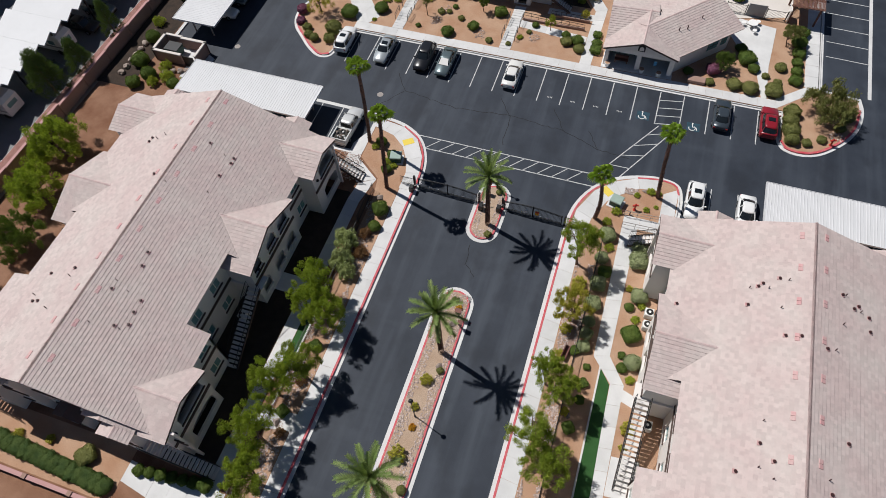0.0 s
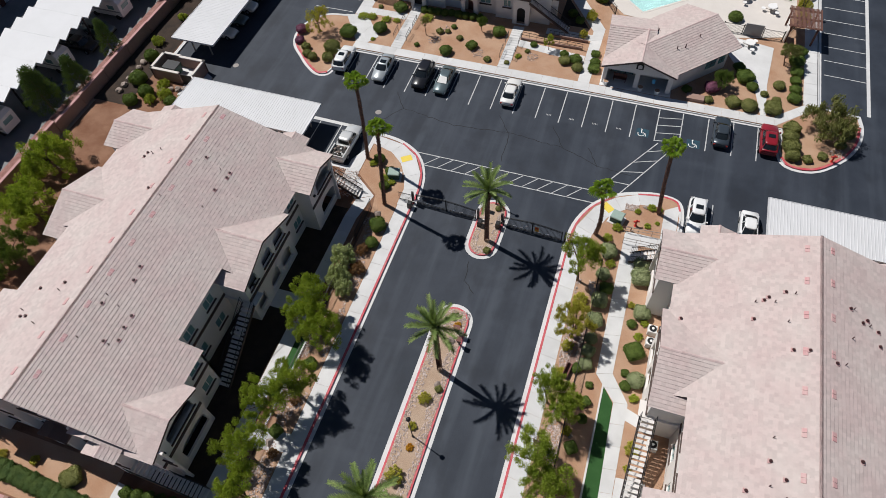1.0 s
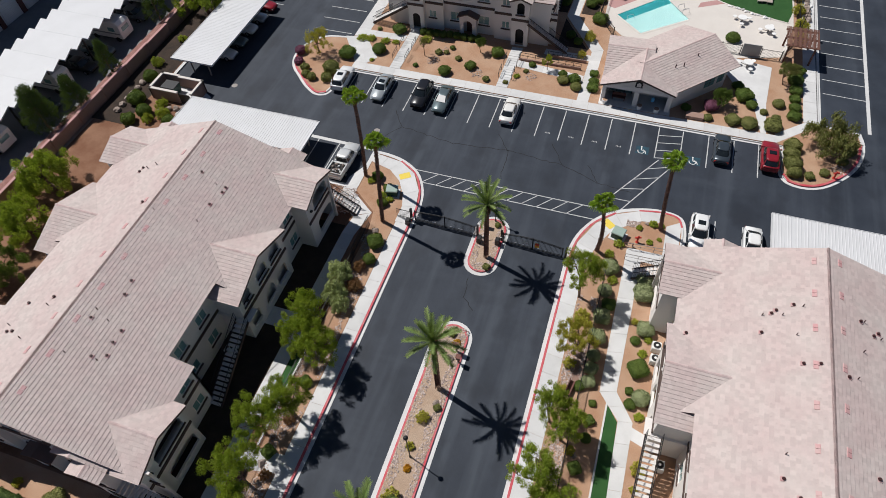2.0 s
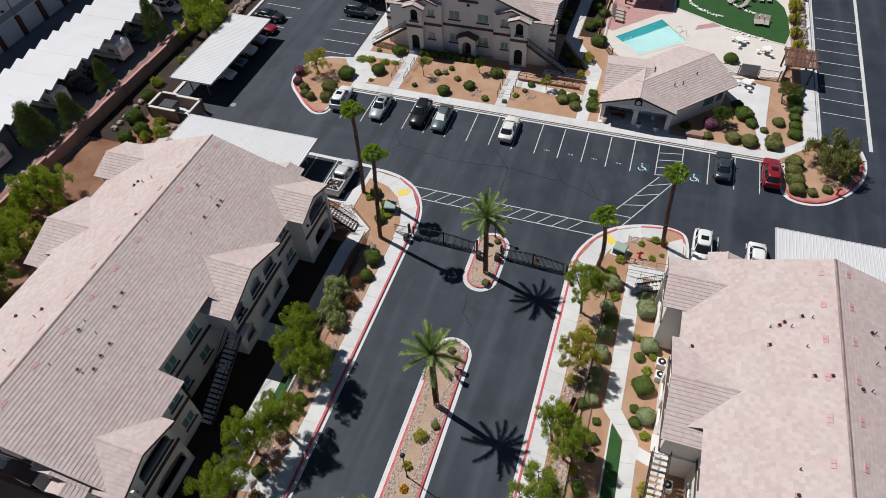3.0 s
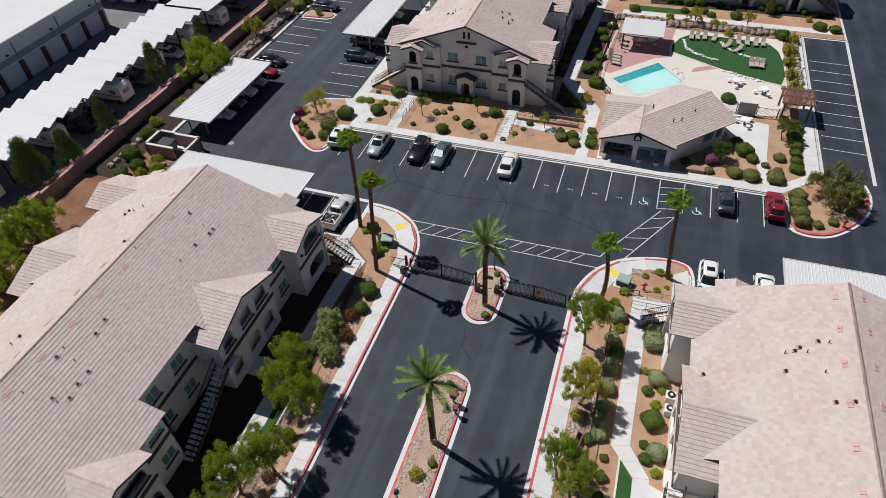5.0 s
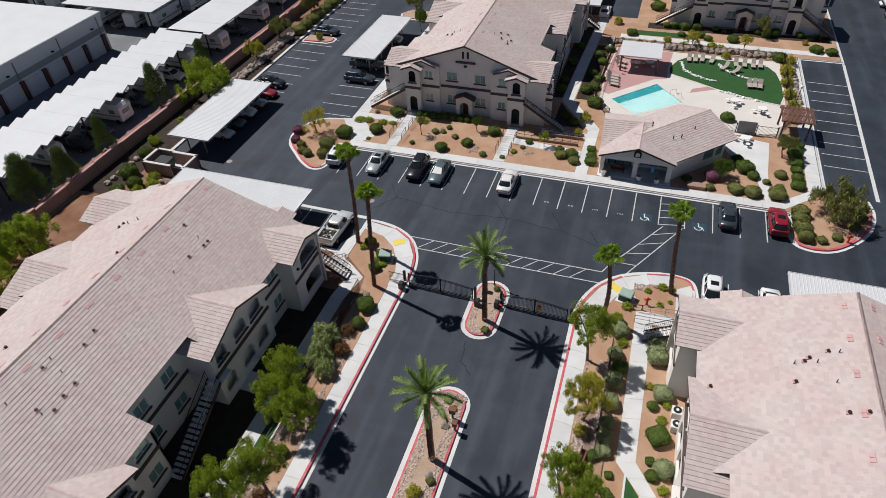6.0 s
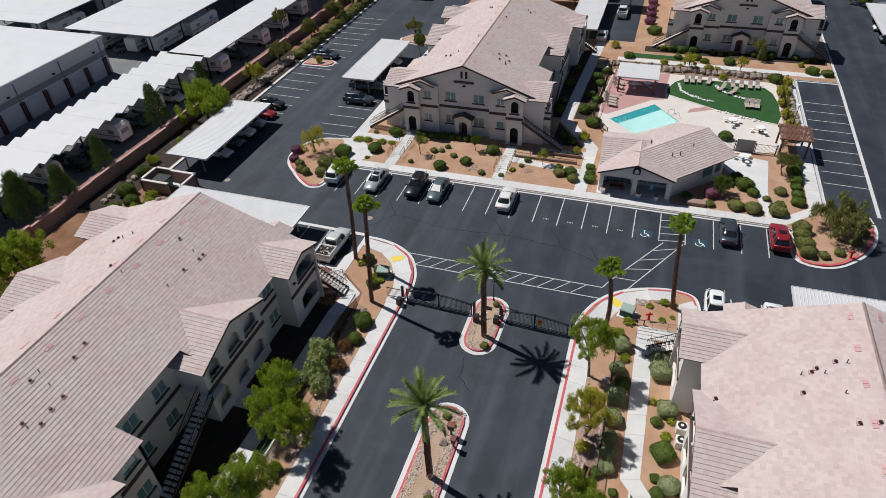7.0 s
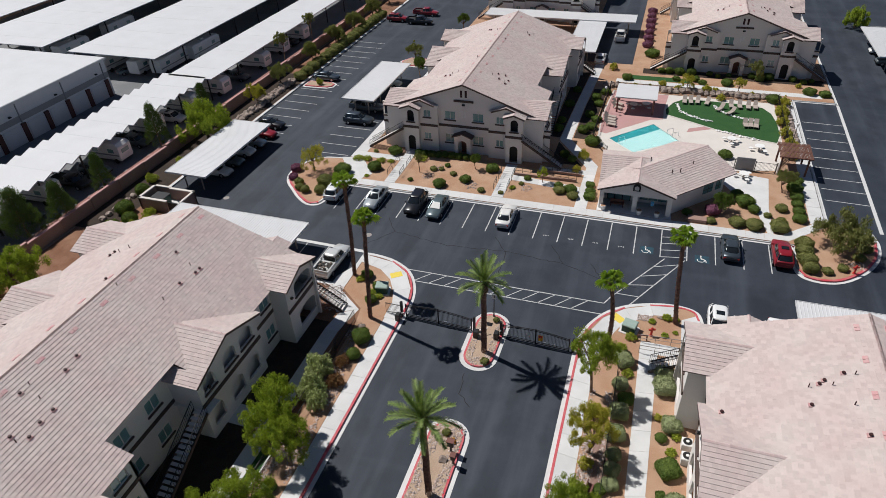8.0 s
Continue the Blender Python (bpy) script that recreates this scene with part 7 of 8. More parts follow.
# bin enclosure by the western carport
encl = tagged(new("bin_enclosure"), "reddish block bin enclosure with pale cap and open gates", "enclosure")
for x0, y0, x1, y1 in ((-47.4, 14.4, -43.3, 14.65), (-47.4, 14.4, -47.15, 17.6), (-47.4, 17.4, -44.8, 17.6), (-44.8, 17.2, -41.3, 17.45), (-41.5, 14.7, -41.3, 17.4)):
    w = part("wall", Build().box(x0, y0, 0.05, x1, y1, 1.7), M["block"], encl)
    part("cap", Build().chamfer(x0 - 0.06, y0 - 0.06, 1.7, x1 + 0.06, y1 + 0.06, 1.82, 0.02), M["deck"], w)
part("gate", Build().box(-43.2, 14.5, 0.15, -41.6, 14.56, 1.6), M["black"], encl, "dark steel gate")
sheet("enclosure_slab", [(-47.1, 14.7), (-41.5, 14.7), (-41.5, 17.2), (-47.1, 17.4)], 0.05, 0.16, M["concrete"], "concrete slab of the bin enclosure", "slab")
sheet("apron", [(-42.9, 12.3), (-40.2, 13.2), (-40.2, 16.5), (-41.2, 17.0), (-41.2, 14.4), (-43.0, 14.3)], 0.0, 0.155, M["concrete"], "concrete apron before the bin enclosure", "slab")
binob = thing("waste_bin", "dark steel waste bin inside the enclosure", "bin", "", (-45.4, 16.0, 0.16))
part("tub", Build().add([(-0.8, -0.6, 0), (0.8, -0.6, 0), (0.8, 0.6, 0), (-0.8, 0.6, 0), (-0.95, -0.75, 1.2), (0.95, -0.75, 1.2), (0.95, 0.75, 1.2), (-0.95, 0.75, 1.2)], [(3, 2, 1, 0), (0, 1, 5, 4), (1, 2, 6, 5), (2, 3, 7, 6), (3, 0, 4, 7)]), M["utility"], binob)
part("lid", Build().chamfer(-0.97, -0.77, 1.2, 0.97, 0.77, 1.28, 0.02), M["black"], binob)

# small island with a tree in the western car park
isl = [(-46.9, 55.0), (-42.2, 55.2), (-41.2, 56.0), (-41.2, 57.4), (-42.2, 58.0), (-46.9, 58.0)]
io = island("lot_island", isl, "small parking island with red kerb and a young tree")
shrub(-44.0, 56.4, 0.7, "lime", "young yellow-green shrub on the parking island", 1, 1.4, z=0.15)
isl2 = [(-33.8, 68.0), (-28.6, 68.0), (-28.6, 72.6), (-33.0, 72.6), (-34.4, 70.4)]
island("lot_island", isl2, "parking island with red kerb beside the carport")
shrub(-30.2, 69.2, 1.1, "dark", "dark green shrub on the parking island", 1, 1.0, z=0.15)

# ---- walks and steps of the northern block ----
walkway("white concrete walk across the northern planting", [((-27.0, 33.9), (-20.4, 33.9), (-27.0, 35.2), (-20.4, 35.2)), ((-4.5, 32.6), (4.2, 31.6), (-4.5, 33.9), (4.2, 32.9)),
        ((4.2, 28.1), (4.3, 38.0), (5.6, 28.1), (5.7, 38.8)), ((4.3, 38.0), (-0.4, 45.2), (5.7, 38.8), (1.2, 45.6)), ((-0.4, 45.2), (0.0, 58.0), (1.2, 45.6), (1.5, 58.0)), ((0.0, 58.0), (0.8, 76.0), (1.5, 58.0), (2.3, 76.0)), ((-27.0, 29.6), (-23.6, 28.1), (-26.0, 33.9), (-22.6, 29.6)), ((5.0, 68.5), (36.0, 68.0), (5.0, 70.0), (36.0, 69.5)), ((-1.6, 36.0), (4.4, 36.0), (-1.6, 37.2), (4.4, 37.2))])
for sx in (-19.6, -5.25):
    st = tagged(new("garden_steps"), "pale concrete garden steps with dark hand rails", "steps", kind="structure")
    for i in range(17):
        y = 28.12 + i * 0.49
        part("tread", Build().chamfer(sx - 0.72, y, 0.05, sx + 0.72, y + 0.47, 0.17 + (0.03 if 4 < i % 8 else 0.0), 0.01), M["concrete"], st)
    for y in (29.8, 32.4):
        for s in (-0.85, 0.85):
            part("hand_rail", Build().bar((sx + s, y, 0.95), (sx + s, y + 1.6, 1.1), 0.05).bar((sx + s, y, 0.1), (sx + s, y, 0.95), 0.05).bar((sx + s, y + 1.6, 0.1), (sx + s, y + 1.6, 1.1), 0.05).bar((sx + s, y, 0.55), (sx + s, y + 1.6, 0.7), 0.035), M["black"], st)
sheet("walk_landing", [(-20.4, 36.4), (-18.4, 36.4), (-18.4, 37.6), (-20.4, 37.6)], 0.05, 0.165, M["concrete"], "concrete landing before the stair tower", "slab")
for (ax, ay), (bx, by) in (((-4.4, 34.4), (3.6, 34.0)), ((-1.0, 35.6), (4.0, 35.6))):
    ob = thing("ramp_rail", "dark steel rail along the ramp below the stucco wall", "railing", "ramp rails")
    part("rail", Build().bar((ax, ay, 1.0), (bx, by, 1.0), 0.05).bar((ax, ay, 0.6), (bx, by, 0.6), 0.04), M["black"], ob)
    part("low_wall", Build().box(ax, min(ay, by) - 0.1, 0.1, bx, min(ay, by) + 0.1, 0.45), M["block"], ob)
    for k in range(9):
        u = k / 8
        part("post", Build().bar((ax + (bx - ax) * u, ay + (by - ay) * u, 0.1), (ax + (bx - ax) * u, ay + (by - ay) * u, 1.0), 0.045), M["black"], ob)

# beds east of the northern building, darkened by colour for its shade
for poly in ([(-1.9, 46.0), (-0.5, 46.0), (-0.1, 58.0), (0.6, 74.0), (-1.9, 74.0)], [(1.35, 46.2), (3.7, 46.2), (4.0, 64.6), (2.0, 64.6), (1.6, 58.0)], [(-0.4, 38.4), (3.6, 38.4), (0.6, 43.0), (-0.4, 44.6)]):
    sheet("planting_bed", poly, 0.06, 0.145, M["mulch"], "dark mulch bed with shade put into its colour beside the walk", "ground")
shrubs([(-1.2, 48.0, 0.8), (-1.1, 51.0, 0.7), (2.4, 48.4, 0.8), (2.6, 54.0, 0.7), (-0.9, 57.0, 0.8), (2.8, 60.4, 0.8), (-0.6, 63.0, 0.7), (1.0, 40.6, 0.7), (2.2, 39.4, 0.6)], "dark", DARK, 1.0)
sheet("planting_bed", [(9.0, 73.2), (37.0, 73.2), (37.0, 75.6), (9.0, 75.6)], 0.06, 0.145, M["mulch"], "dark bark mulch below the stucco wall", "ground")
shrubs([(12.0 + 1.55 * i + 0.3 * math.sin(5 * i), 74.3 + 0.4 * math.sin(3 * i), 0.65 + 0.2 * math.sin(7 * i)) for i in range(16) if i not in (4, 8, 12)], "dark", "dark green hedge shrub below the far stucco wall", 1.0)
shrubs([(8.2, 66.9, 0.6), (10.6, 67.2, 0.5), (14.8, 67.4, 0.6), (20.6, 67.3, 0.7), (26.0, 67.0, 0.6), (33.0, 72.0, 0.6)], "gold", "golden shrub above the boulder terrace", 1.0)

# ---- clubhouse ----
club = thing("clubhouse", "low stucco clubhouse with a tiled gable roof and deep porch", "building")
zr, ze = 4.45, 2.9
gable_roof(part("porch_roof_base", Build().box(10.9, 33.9, 2.0, 11.1, 34.1, 2.3), M["stucco"], club), (11.0, 28.3), (0, 1), 6.2, 4.35, 4.35, zr, 0.35)
wingd = Vector((0.69, 0.724)).normalized()
east_roof = part("east_roof_base", Build().box(13.9, 34.3, 2.0, 14.1, 34.5, 2.3), M["stucco"], club)
gable_roof(east_roof, (10.8, 31.33), (wingd.x, wingd.y), 11.1, 4.9, 4.9, zr + 0.02, 0.31)
for piece in east_roof.children:
    cut = bmesh.new()
    cut.from_mesh(piece.data)
    bmesh.ops.bisect_plane(cut, geom=cut.verts[:] + cut.edges[:] + cut.faces[:], plane_co=(11.0, 31.4, 0), plane_no=(0.587, 1.0, 0), clear_inner=True)
    cut.to_mesh(piece.data)
    cut.free()
gable_roof(part("west_roof_base", Build().box(9.9, 34.3, 2.0, 10.1, 34.5, 2.3), M["stucco"], club), (12.0, 34.4), (-1, -0.06), 5.6, 4.0, 4.0, zr - 0.01, 0.36)
# porch columns, beam and gable
pw = Build()
panel(pw, pose(6.95, 28.75, 0.13), 8.1, 2.75, [(0.45, 0.0, 3.75, 2.2, 0), (4.3, 0.0, 7.55, 2.2, 0)], 0.45)
pw.add([(6.95, 28.76, 2.87), (15.05, 28.76, 2.87), (11.0, 28.76, 4.28)], [(0, 1, 2)])
part("porch_wall", pw, M["stucco"], club)
part("back_wall", Build().box(6.95, 31.2, 0.13, 15.05, 31.4, 2.9), M["stucco"], club)
part("side_wall", Build().box(6.95, 29.2, 0.13, 7.15, 37.8, 2.85), M["stucco"], club)
ang = math.degrees(math.atan2(wingd.y, wingd.x))
wm = pose(15.0, 29.0, 0.13, 0, 0, ang)
part("east_wall", Build().box(0.25, 0.25, 0, 8.6, 0.45, 2.75, wm).box(8.4, 0.45, 0, 8.6, 8.2, 2.75, wm).box(0.0, 8.0, 0, 8.4, 8.2, 2.75, wm), M["stucco"], club)
for u, wdt in ((5.2, 1.5), (7.2, 0.9)):
    w = part("window", Build().box(u, 0.2, 1.1, u + wdt, 0.26, 2.2, wm), M["glass"], club)
    part("window_frame", Build().box(u + wdt / 2 - 0.03, 0.18, 1.1, u + wdt / 2 + 0.03, 0.2, 2.2, wm).box(u, 0.18, 1.63, u + wdt, 0.2, 1.69, wm), M["trim"], w)
part("north_wall", Build().box(7.15, 37.6, 0.13, 14.2, 37.8, 2.85), M["stucco"], club)
glass_l = part("entrance_glazing", Build().box(7.7, 31.12, 0.2, 10.4, 31.19, 2.3), M["glass"], club)
for x in (7.7, 8.55, 9.45, 10.35):
    part("mullion", Build().box(x, 31.06, 0.15, x + 0.08, 31.12, 2.35), M["black"], glass_l)
glass_r = part("office_glazing", Build().box(11.4, 31.12, 0.6, 14.6, 31.19, 2.3), M["glass"], club)
for x in (11.4, 12.4, 13.5, 14.55):
    part("mullion", Build().box(x, 31.06, 0.6, x + 0.07, 31.12, 2.35), M["blind"], glass_r)
part("notice_sign", Build().box(12.75, 28.68, 1.35, 13.1, 28.74, 1.95), M["sign_blue"], club, "small blue sign")
crest = Build().prism([(-0.42, 0.0), (0.42, 0.0), (0.42, 0.55), (0.3, 0.85), (0.0, 0.95), (-0.3, 0.85), (-0.42, 0.55)], 0, 0.1)
part("gable_plaque", crest, M["black"], club, "dark arched plaque").matrix_basis = pose(11.0, 28.74, 3.05, 90)
part("plaque_face", Build().prism([(-0.24, 0.15), (0.24, 0.15), (0.24, 0.5), (0, 0.7), (-0.24, 0.5)], 0, 0.05), M["stucco"], club).matrix_basis = pose(11.0, 28.64, 3.05, 90)
part("porch_floor", Build().box(6.8, 28.2, 0.1, 15.2, 31.2, 0.17), M["concrete"], club)
for x, y in ((12.1, 35.0), (15.5, 33.0), (14.6, 32.4), (16.9, 35.2)):
    part("pipe_vent", Build().tube((x, y, 3.3), (x, y, 4.3), 0.06), M["vent"], club)
for x, y in ((7.5, 28.5), (11.6, 28.5), (13.6, 28.4)):
    ob = thing("planter_pot", "pale round planter pot on the clubhouse porch", "planter", "porch planters", (x, y, 0.17))
    part("pot", Build().tube((0, 0, 0), (0, 0, 0.55), 0.24, 0.34, 12), M["white"], ob)
    part("plant_soil", Build().tube((0, 0, 0.5), (0, 0, 0.57), 0.3, n=12), M["soil"], ob)
ob = thing("porch_bench", "dark bench against the clubhouse porch", "bench", "", (9.0, 29.6, 0.17))
part("seat", Build().box(-0.8, -0.25, 0.4, 0.8, 0.25, 0.46), M["brown"], ob)
for sx in (-0.7, 0.7):
    part("leg", Build().box(sx - 0.04, -0.22, 0, sx + 0.04, 0.22, 0.4), M["brown"], ob)
part("backrest", Build().box(-0.8, 0.2, 0.46, 0.8, 0.26, 0.85), M["brown"], ob)
sheet("club_walk", [(22.5, 35.4), (24.4, 33.2), (25.4, 28.1), (26.0, 28.1), (25.9, 33.4), (26.4, 40.6), (22.0, 41.4), (20.2, 39.6)][::1], 0.05, 0.165, M["concrete"], "white concrete walk beside the clubhouse", "pavement")
sheet("low_planter", [(17.0, 28.3), (19.0, 28.3), (19.0, 29.2), (17.0, 29.2)], 0.1, 0.55, M["block"], "low reddish planter wall by the porch", "planter")

# ---- pool terrace ----
POOL = [(6.2, 47.2), (9.8, 43.7), (15.6, 48.5), (11.9, 53.2)]
deck = [(4.6, 45.5), (7.5, 42.5), (20.5, 41.0), (27.4, 43.0), (28.9, 50.2), (28.9, 64.6), (5.0, 64.6), (4.3, 55.0)]
ob = tagged(new("pool_deck"), "pale concrete pool deck", "deck", kind="structure")
cells = Build()
pv = [Vector(p) for p in POOL]
# the deck lies round the pool in wedges, leaving the basin open
dv = [Vector(p) for p in deck]
near = lambda p: min(range(4), key=lambda k: (pv[k] - p).length)
def deck_cell(pts):
    area = sum(p.x * q.y - q.x * p.y for p, q in zip(pts, pts[1:] + pts[:1]))
    cells.prism([tuple(p) for p in (pts if area > 0 else pts[::-1])], 0.1, 0.18)
n = len(dv)
for i in range(n):
    a, b = dv[i], dv[(i + 1) % n]
    ka, kb = near(a), near(b)
    if ka == kb:
        deck_cell([a, b, pv[ka]])
    else:
        deck_cell([a, b, pv[kb], pv[ka]])
part("slab", cells, M["deck"], ob)
pool = tagged(new("swimming_pool"), "turquoise swimming pool with a pale rim", "pool")
c0 = sum(pv, Vector((0, 0))) / 4
ins = [c0 + (p - c0) * 0.985 for p in pv]
pb = Build()
for i in range(4):
    a, b = pv[i], pv[(i + 1) % 4]
    pb.add([(a.x, a.y, 0.19), (b.x, b.y, 0.19), (b.x, b.y, 0.13), (a.x, a.y, 0.13)], [(0, 1, 2, 3)])
part("basin_wall", pb, M["sign_blue"], pool, "blue tiled basin wall")
part("basin_floor", Build().prism([tuple(p) for p in pv], 0.1, 0.15), M["pool"], pool)
# flat strip on the floor; its teal stands in for the deep, shaded wall
part("deep_step", Build().prism([tuple(pv[0]), (7.3, 46.15), (12.95, 51.85), tuple(pv[3])], 0.1, 0.162), M["deep"], pool, "flat teal strip coloured as the deep shaded basin wall")
wmat = bpy.data.materials.new("pool_water")
wmat.use_nodes = True
wp = wmat.node_tree.nodes["Principled BSDF"]
wp.inputs["Base Color"].default_value = (0.9, 0.98, 0.98, 1)
wp.inputs["Transmission Weight"].default_value, wp.inputs["Roughness"].default_value, wp.inputs["IOR"].default_value = 1.0, 0.03, 1.33
water = part("water", Build().add([(p.x, p.y, 0.172) for p in ins], [(0, 1, 2, 3)]), wmat, pool)
water.visible_shadow = False
cop = Build()
for i in range(4):
    a, b = pv[i], pv[(i + 1) % 4]
    strip([tuple(a), tuple(b)], -0.32, 0.0, 0.1, 0.2, cop)
part("coping", cop, M["deck"], pool)
for a in ((7.6, 46.2), (14.6, 49.4), (13.9, 50.4)):
    part("hand_rail", Build().tube((a[0], a[1], 0.15), (a[0], a[1], 0.9), 0.03).tube((a[0], a[1], 0.9), (a[0] + 0.7, a[1] + 0.5, 0.9), 0.03).tube((a[0] + 0.7, a[1] + 0.5, 0.9), (a[0] + 0.9, a[1] + 0.7, 0.15), 0.03), M["chrome"], pool)
sheet("rose_deck", [(4.7, 49.0), (5.6, 48.6), (11.4, 54.6), (13.2, 55.2), (13.1, 58.4), (13.6, 64.4), (5.2, 64.4), (4.5, 55.0)], 0.15, 0.187, M["pink"], "rose-tinted concrete deck round the ramada", "deck")
sheet("rose_band", [(16.5, 51.6), (20.2, 53.6), (20.3, 54.9), (16.8, 52.9)], 0.15, 0.187, M["pink"], "rose-tinted concrete band in the deck", "deck")
TURF = [(13.5, 57.0), (16.7, 55.4), (20.5, 53.4), (23.2, 52.4), (26.5, 51.3), (28.2, 50.9), (28.8, 53.5), (28.7, 57.5), (28.2, 60.6), (27.2, 62.4), (24.0, 63.2), (19.0, 63.4), (16.0, 63.4), (14.4, 61.6), (13.4, 59.0)]
sheet("pool_turf", TURF, 0.15, 0.2, M["turf"], "kidney-shaped dark green lawn beside the pool", "turf")
part("turf_edging", strip(TURF + TURF[:1], -0.22, 0.0, 0.1, 0.23, Build()), M["deck"], [o for o in scene.objects if o.name.startswith("pool_turf")][0])
def dotted(points, count, label):
    spots = []
    for i in range(count):
        u = i / (count - 1) * (len(points) - 1)
        k = min(len(points) - 2, int(u))
        p = Vector(points[k]).lerp(Vector(points[k + 1]), u - k)
        spots.append((p.x + rock_rng.normal() * 0.12, p.y + rock_rng.normal() * 0.12))
    stones("stone_line", spots, label, M["white"], 0.14, 0.26, 0.19)
dotted([(14.9, 61.2), (15.6, 58.6), (17.0, 57.0), (19.9, 55.8)], 44, "line of white stones across the lawn")
dotted([(20.3, 61.6), (21.4, 59.6), (23.4, 58.1), (26.2, 57.4)], 40, "line of white stones across the lawn")
dotted([(20.5, 53.1), (23.2, 52.1), (25.8, 51.1)], 22, "line of white stones along the lawn edge")


def lounger(x, y, turn):
    ob = thing("sun_lounger", "grey-beige sling sun lounger with raised backrest", "sun lounger", "sun loungers", (x, y, 0.19), turn)
    part("frame", Build().bar((-0.3, -0.95, 0.3), (-0.3, 0.5, 0.3), 0.05).bar((0.3, -0.95, 0.3), (0.3, 0.5, 0.3), 0.05), M["furniture"], ob)
    part("seat", Build().chamfer(-0.3, -0.95, 0.3, 0.3, 0.3, 0.37, 0.02), M["furniture"], ob)
    bk = Build().add([(-0.3, 0.3, 0.3), (0.3, 0.3, 0.3), (0.3, 0.85, 0.85), (-0.3, 0.85, 0.85), (-0.3, 0.33, 0.37), (0.3, 0.33, 0.37), (0.3, 0.82, 0.9), (-0.3, 0.82, 0.9)], [(3, 2, 1, 0), (4, 5, 6, 7), (0, 1, 5, 4), (1, 2, 6, 5), (2, 3, 7, 6), (3, 0, 4, 7)])
    part("backrest", bk, M["furniture"], ob)
    for sx in (-0.3, 0.3):
        for sy in (-0.85, 0.35):
            part("leg", Build().box(sx - 0.03, sy - 0.03, 0, sx + 0.03, sy + 0.03, 0.3), M["furniture"], ob)
    return ob


first = lounger(16.0, 62.2, 0)
for x, y, t in ((16.9, 62.3, 2), (17.9, 62.5, -3), (19.3, 62.3, -12), (22.7, 62.0, 3), (23.9, 62.1, 0), (25.1, 62.1, -2), (26.1, 62.3, 0), (21.1, 60.4, -30), (22.6, 59.4, -35), (24.4, 55.6, 4), (25.1, 55.7, 0), (25.8, 55.6, -3),
                (6.2, 59.0, 60), (6.2, 57.6, 60), (5.6, 54.0, 75), (5.6, 53.1, 75), (5.7, 52.2, 75), (5.8, 51.3, 75)):
    copy_thing(first, pose(x, y, 0.19, 0, 0, t))


def table_set(x, y, turn, label):
    ob = thing("picnic_table", label, "table", "picnic tables", (x, y, 0.18), turn)
    part("tabletop", Build().tube((0, 0, 0.7), (0, 0, 0.76), 0.6, n=16), M["white"], ob)
    part("pedestal", Build().tube((0, 0, 0), (0, 0, 0.7), 0.09, n=8), M["post"], ob)
    for k in range(3):
        a = radians(30 + 120 * k)
        part("seat", Build().tube((math.cos(a) * 1.05, math.sin(a) * 1.05, 0.4), (math.cos(a) * 1.05, math.sin(a) * 1.05, 0.46), 0.28, n=10), M["white"], ob)
        part("seat_arm", Build().bar((0, 0, 0.2), (math.cos(a) * 1.05, math.sin(a) * 1.05, 0.42), 0.06), M["post"], ob)


table_set(22.3, 49.6, 0, "white round picnic table with attached seats on the pool deck")
table_set(25.7, 48.1, 40, "white round picnic table with attached seats on the pool deck")
table_set(23.4, 40.0, 20, "white round picnic table beside the clubhouse walk")
for x, y, w in ((8.6, 58.2, 0), (10.4, 58.8, 30)):
    table_set(x, y, w, "white round picnic table below the ramada")

ram = thing("ramada", "open ramada with a white metal roof and brown posts", "pavilion")
part("roof", Build().add([(5.9, 56.0, 2.75), (11.9, 56.0, 2.75), (11.9, 58.6, 3.15), (5.9, 58.6, 3.15), (11.9, 61.3, 2.75), (5.9, 61.3, 2.75), (5.9, 56.0, 2.6), (11.9, 56.0, 2.6), (11.9, 58.6, 3.0), (5.9, 58.6, 3.0), (11.9, 61.3, 2.6), (5.9, 61.3, 2.6)],
     [(0, 1, 2, 3), (3, 2, 4, 5), (7, 6, 9, 8), (8, 9, 11, 10), (0, 6, 7, 1), (5, 4, 10, 11), (0, 3, 9, 6), (3, 5, 11, 9), (1, 7, 8, 2), (2, 8, 10, 4)]), M["metal_roof"], ram)
for x in (6.3, 11.5):
    for y in (56.4, 60.9):
        part("post", Build().box(x - 0.12, y - 0.12, 0.15, x + 0.12, y + 0.12, 2.7), M["brown"], ram)
part("beam", Build().box(6.0, 56.3, 2.45, 11.8, 56.5, 2.65), M["brown"], ram)
part("beam", Build().box(6.0, 60.8, 2.45, 11.8, 61.0, 2.65), M["brown"], ram)

per = thing("pergola", "dark brown slatted pergola beside the pool gate", "pergola")
for x in (27.6, 30.6):
    for y in (42.2, 45.6):
        part("post", Build().box(x - 0.1, y - 0.1, 0.1, x + 0.1, y + 0.1, 2.5), M["lattice"], per)
for y in (42.2, 43.9, 45.6):
    part("beam", Build().box(27.2, y - 0.08, 2.5, 31.0, y + 0.08, 2.68), M["lattice"], per)
for i in range(26):
    part("slat", Build().box(27.25 + 0.146 * i, 41.8, 2.69, 27.25 + 0.146 * i + 0.085, 46.0, 2.78), M["lattice"], per)
part("side_panel", Build().box(27.4, 42.0, 0.1, 27.5, 43.6, 2.0), M["stucco"], per)

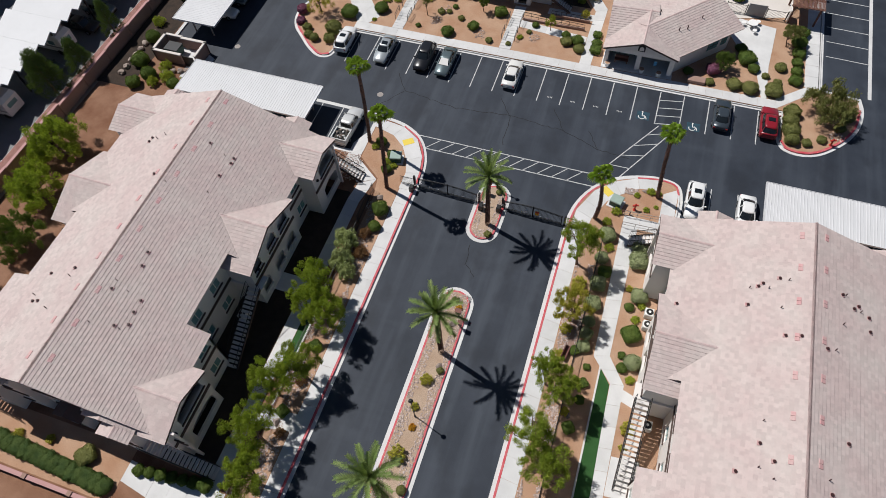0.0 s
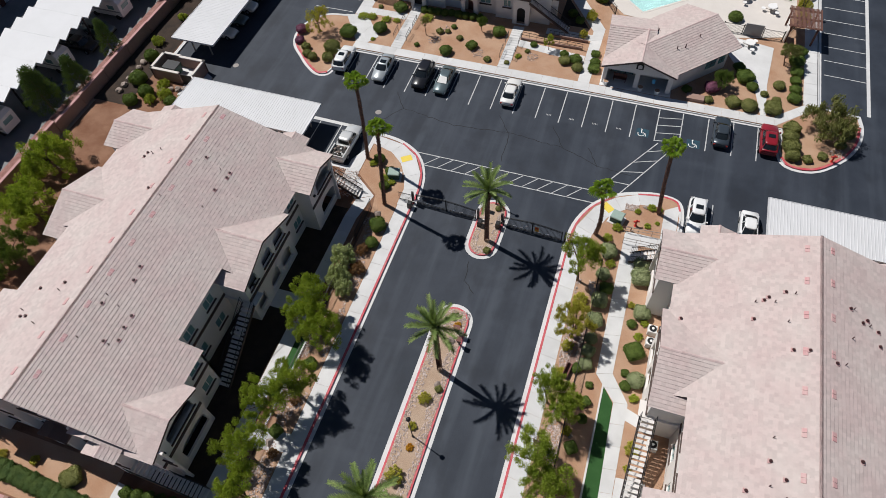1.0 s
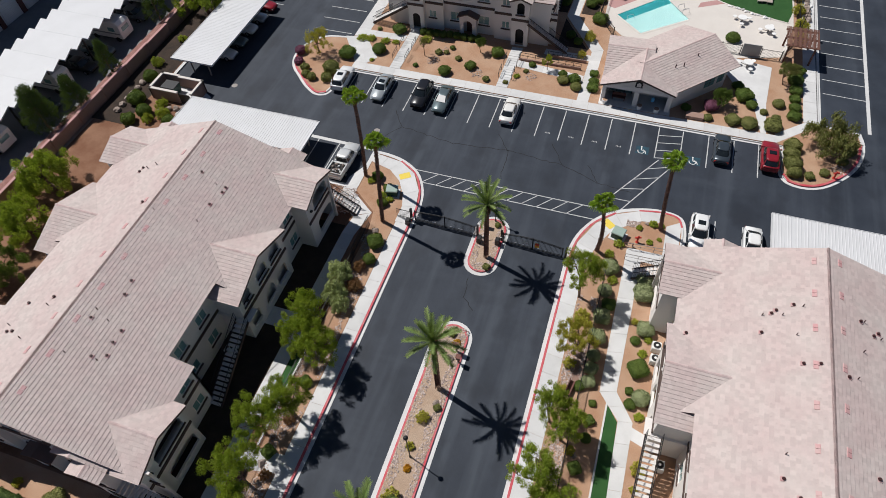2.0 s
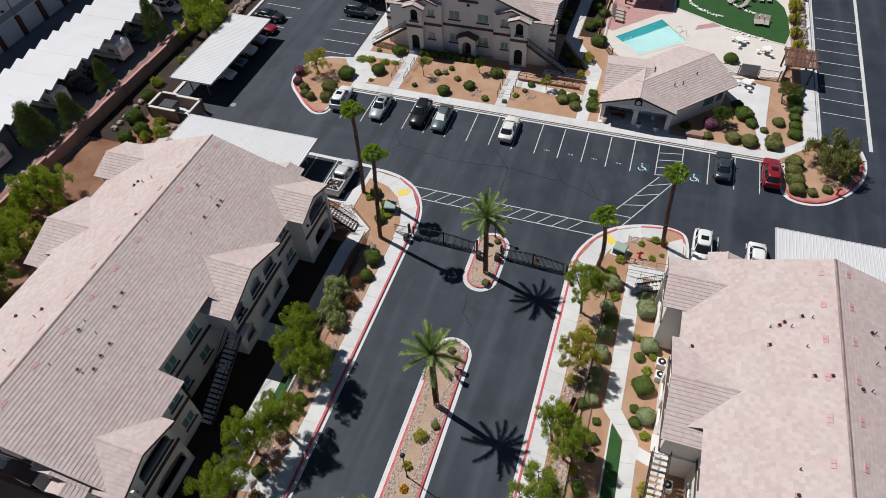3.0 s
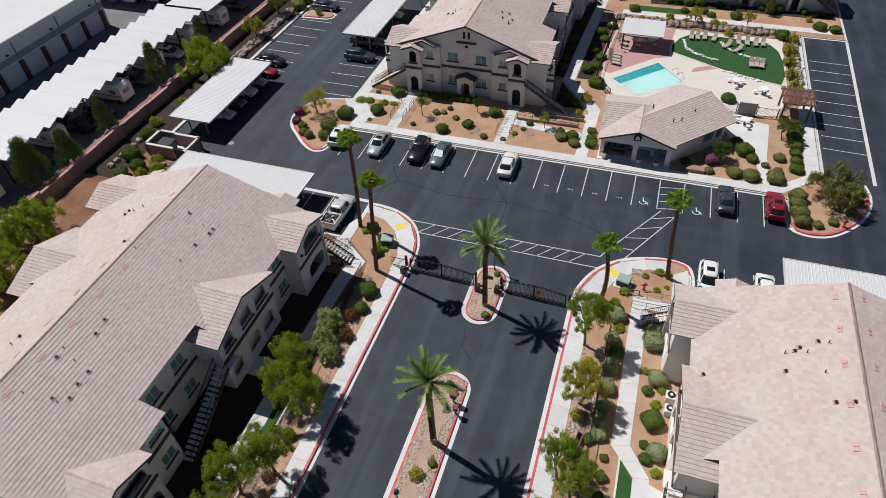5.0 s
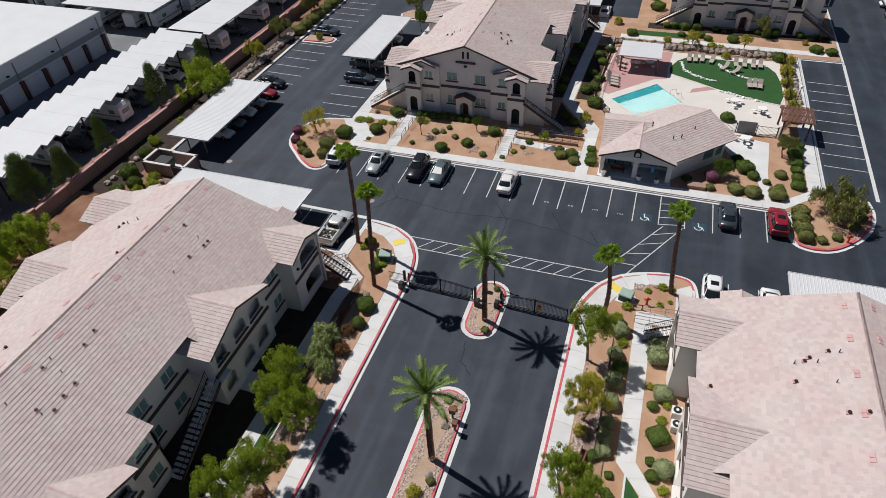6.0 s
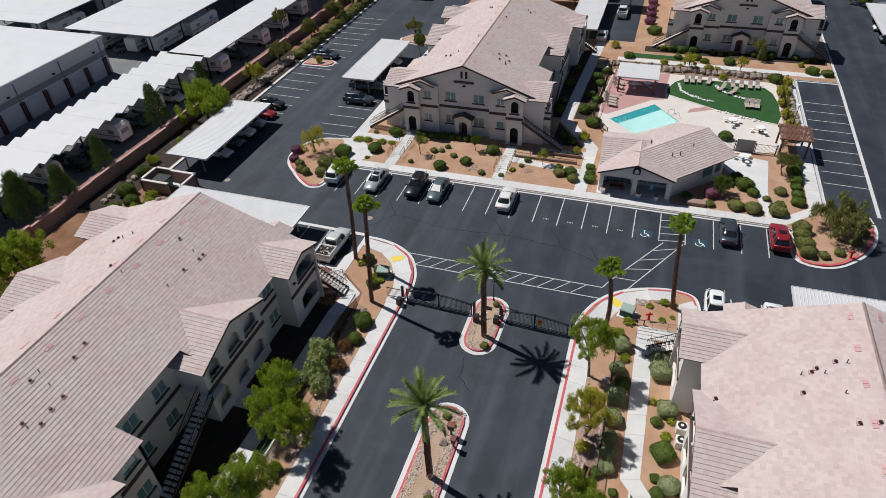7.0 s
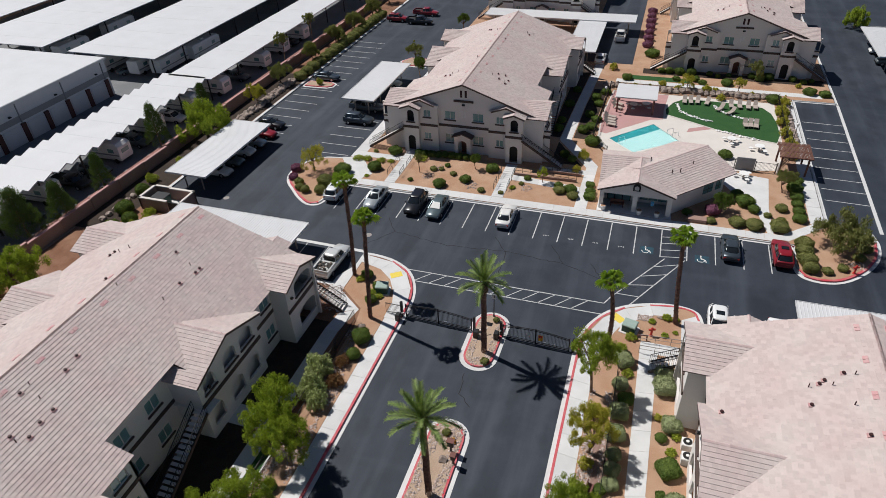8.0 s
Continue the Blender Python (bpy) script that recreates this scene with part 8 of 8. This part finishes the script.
fence = thing("pool_fence", "black iron picket fence round the pool terrace", "fence")
loop = [(20.0, 42.4), (27.2, 42.2), (29.3, 46.5), (29.3, 64.9), (4.5, 64.9), (4.0, 46.0), (6.4, 42.0)]
fr, fp = Build(), Build()
for (ax, ay), (bx, by) in zip(loop, loop[1:]):
    fr.bar((ax, ay, 1.45), (bx, by, 1.45), 0.04).bar((ax, ay, 0.3), (bx, by, 0.3), 0.04)
    k = round(math.hypot(bx - ax, by - ay) / 0.14)
    for i in range(k):
        px, py = ax + (bx - ax) * i / k, ay + (by - ay) * i / k
        fp.box(px - 0.01, py - 0.01, 0.12, px + 0.01, py + 0.01, 1.5)
part("rail", fr, M["black"], fence)
part("picketing", fp, M["black"], fence, kind="stuff")
for x, y in loop + [(22.4, 42.35), (24.8, 42.25)]:
    part("post", Build().box(x - 0.05, y - 0.05, 0.1, x + 0.05, y + 0.05, 1.6), M["black"], fence)
part("gate_screen", Build().box(22.5, 42.2, 0.2, 24.7, 42.26, 1.9), M["storage_dark"], fence, "grey mesh screen")

# ---- lots and carports behind ----
sheet("rear_lot", [(-1.8, 77.0), (7.0, 77.0), (7.0, 130.0), (-1.8, 130.0)], 0.1, 0.15, M["asphalt"], "asphalt of the rear car park", "road")
carport(-4.6, 74.5, 0.6, 92.0, 2.75, "white ribbed steel carport behind the northern building")
carport(45.4, 81.6, 51.0, 97.6, 2.75, "white ribbed steel carport on the far eastern side")
carport(-24.0, 92.0, 6.0, 97.0, 2.9, "long white ribbed steel carport in the rear car park")
apartment_building(-13.5, 99.0, "two-storey stucco apartment building at the back", PIPES_N[:8])
sheet("terrace_turf", [(7.0, 70.2), (17.0, 70.2), (17.0, 72.0), (7.0, 72.0)], 0.1, 0.16, M["turf"], "strip of dark green turf on the terrace", "turf")

# brick pads in the eastern bed, piece by piece
pad = tagged(new("brick_walk"), "narrow red brick strip in the eastern bed", "paving", kind="structure")
bme = Build().chamfer(-0.095, -0.045, 0.0, 0.095, 0.045, 0.06, 0.008).mesh("brick", M["block"])
for row in range(46):
    for col in range(6):
        p = part("brick", bme, None, pad)
        p.location = (10.75 + 0.2 * col + (0.1 if row % 2 else 0), -8.9 + 0.1 * row - 0.0, 0.1)
bench = thing("park_bench", "red-brown bench on the brick strip", "bench", "", (10.9, -9.4, 0.13), 80)
part("seat", Build().box(-0.7, -0.22, 0.42, 0.7, 0.22, 0.47), M["brown"], bench)
part("backrest", Build().box(-0.7, 0.2, 0.5, 0.7, 0.25, 0.9), M["brown"], bench)
for sx in (-0.6, 0.6):
    part("leg", Build().box(sx - 0.04, -0.2, 0, sx + 0.04, 0.2, 0.42), M["black"], bench)

wall_s = tagged(new("wall_south"), "low reddish block wall behind the western hedge", "wall", kind="structure")
for i in range(7):
    x = -53.0 + 4.6 * i
    part("wall_panel", Build().box(x, -34.15, 0.05, x + 4.5, -33.92, 0.95), M["block"], wall_s)
    part("cap", Build().chamfer(x - 0.02, -34.22, 0.95, x + 4.52, -33.85, 1.05, 0.02), M["pink"], wall_s)
    part("pilaster", Build().box(x - 0.2, -34.25, 0.05, x + 0.2, -33.82, 1.15), M["block"], wall_s)
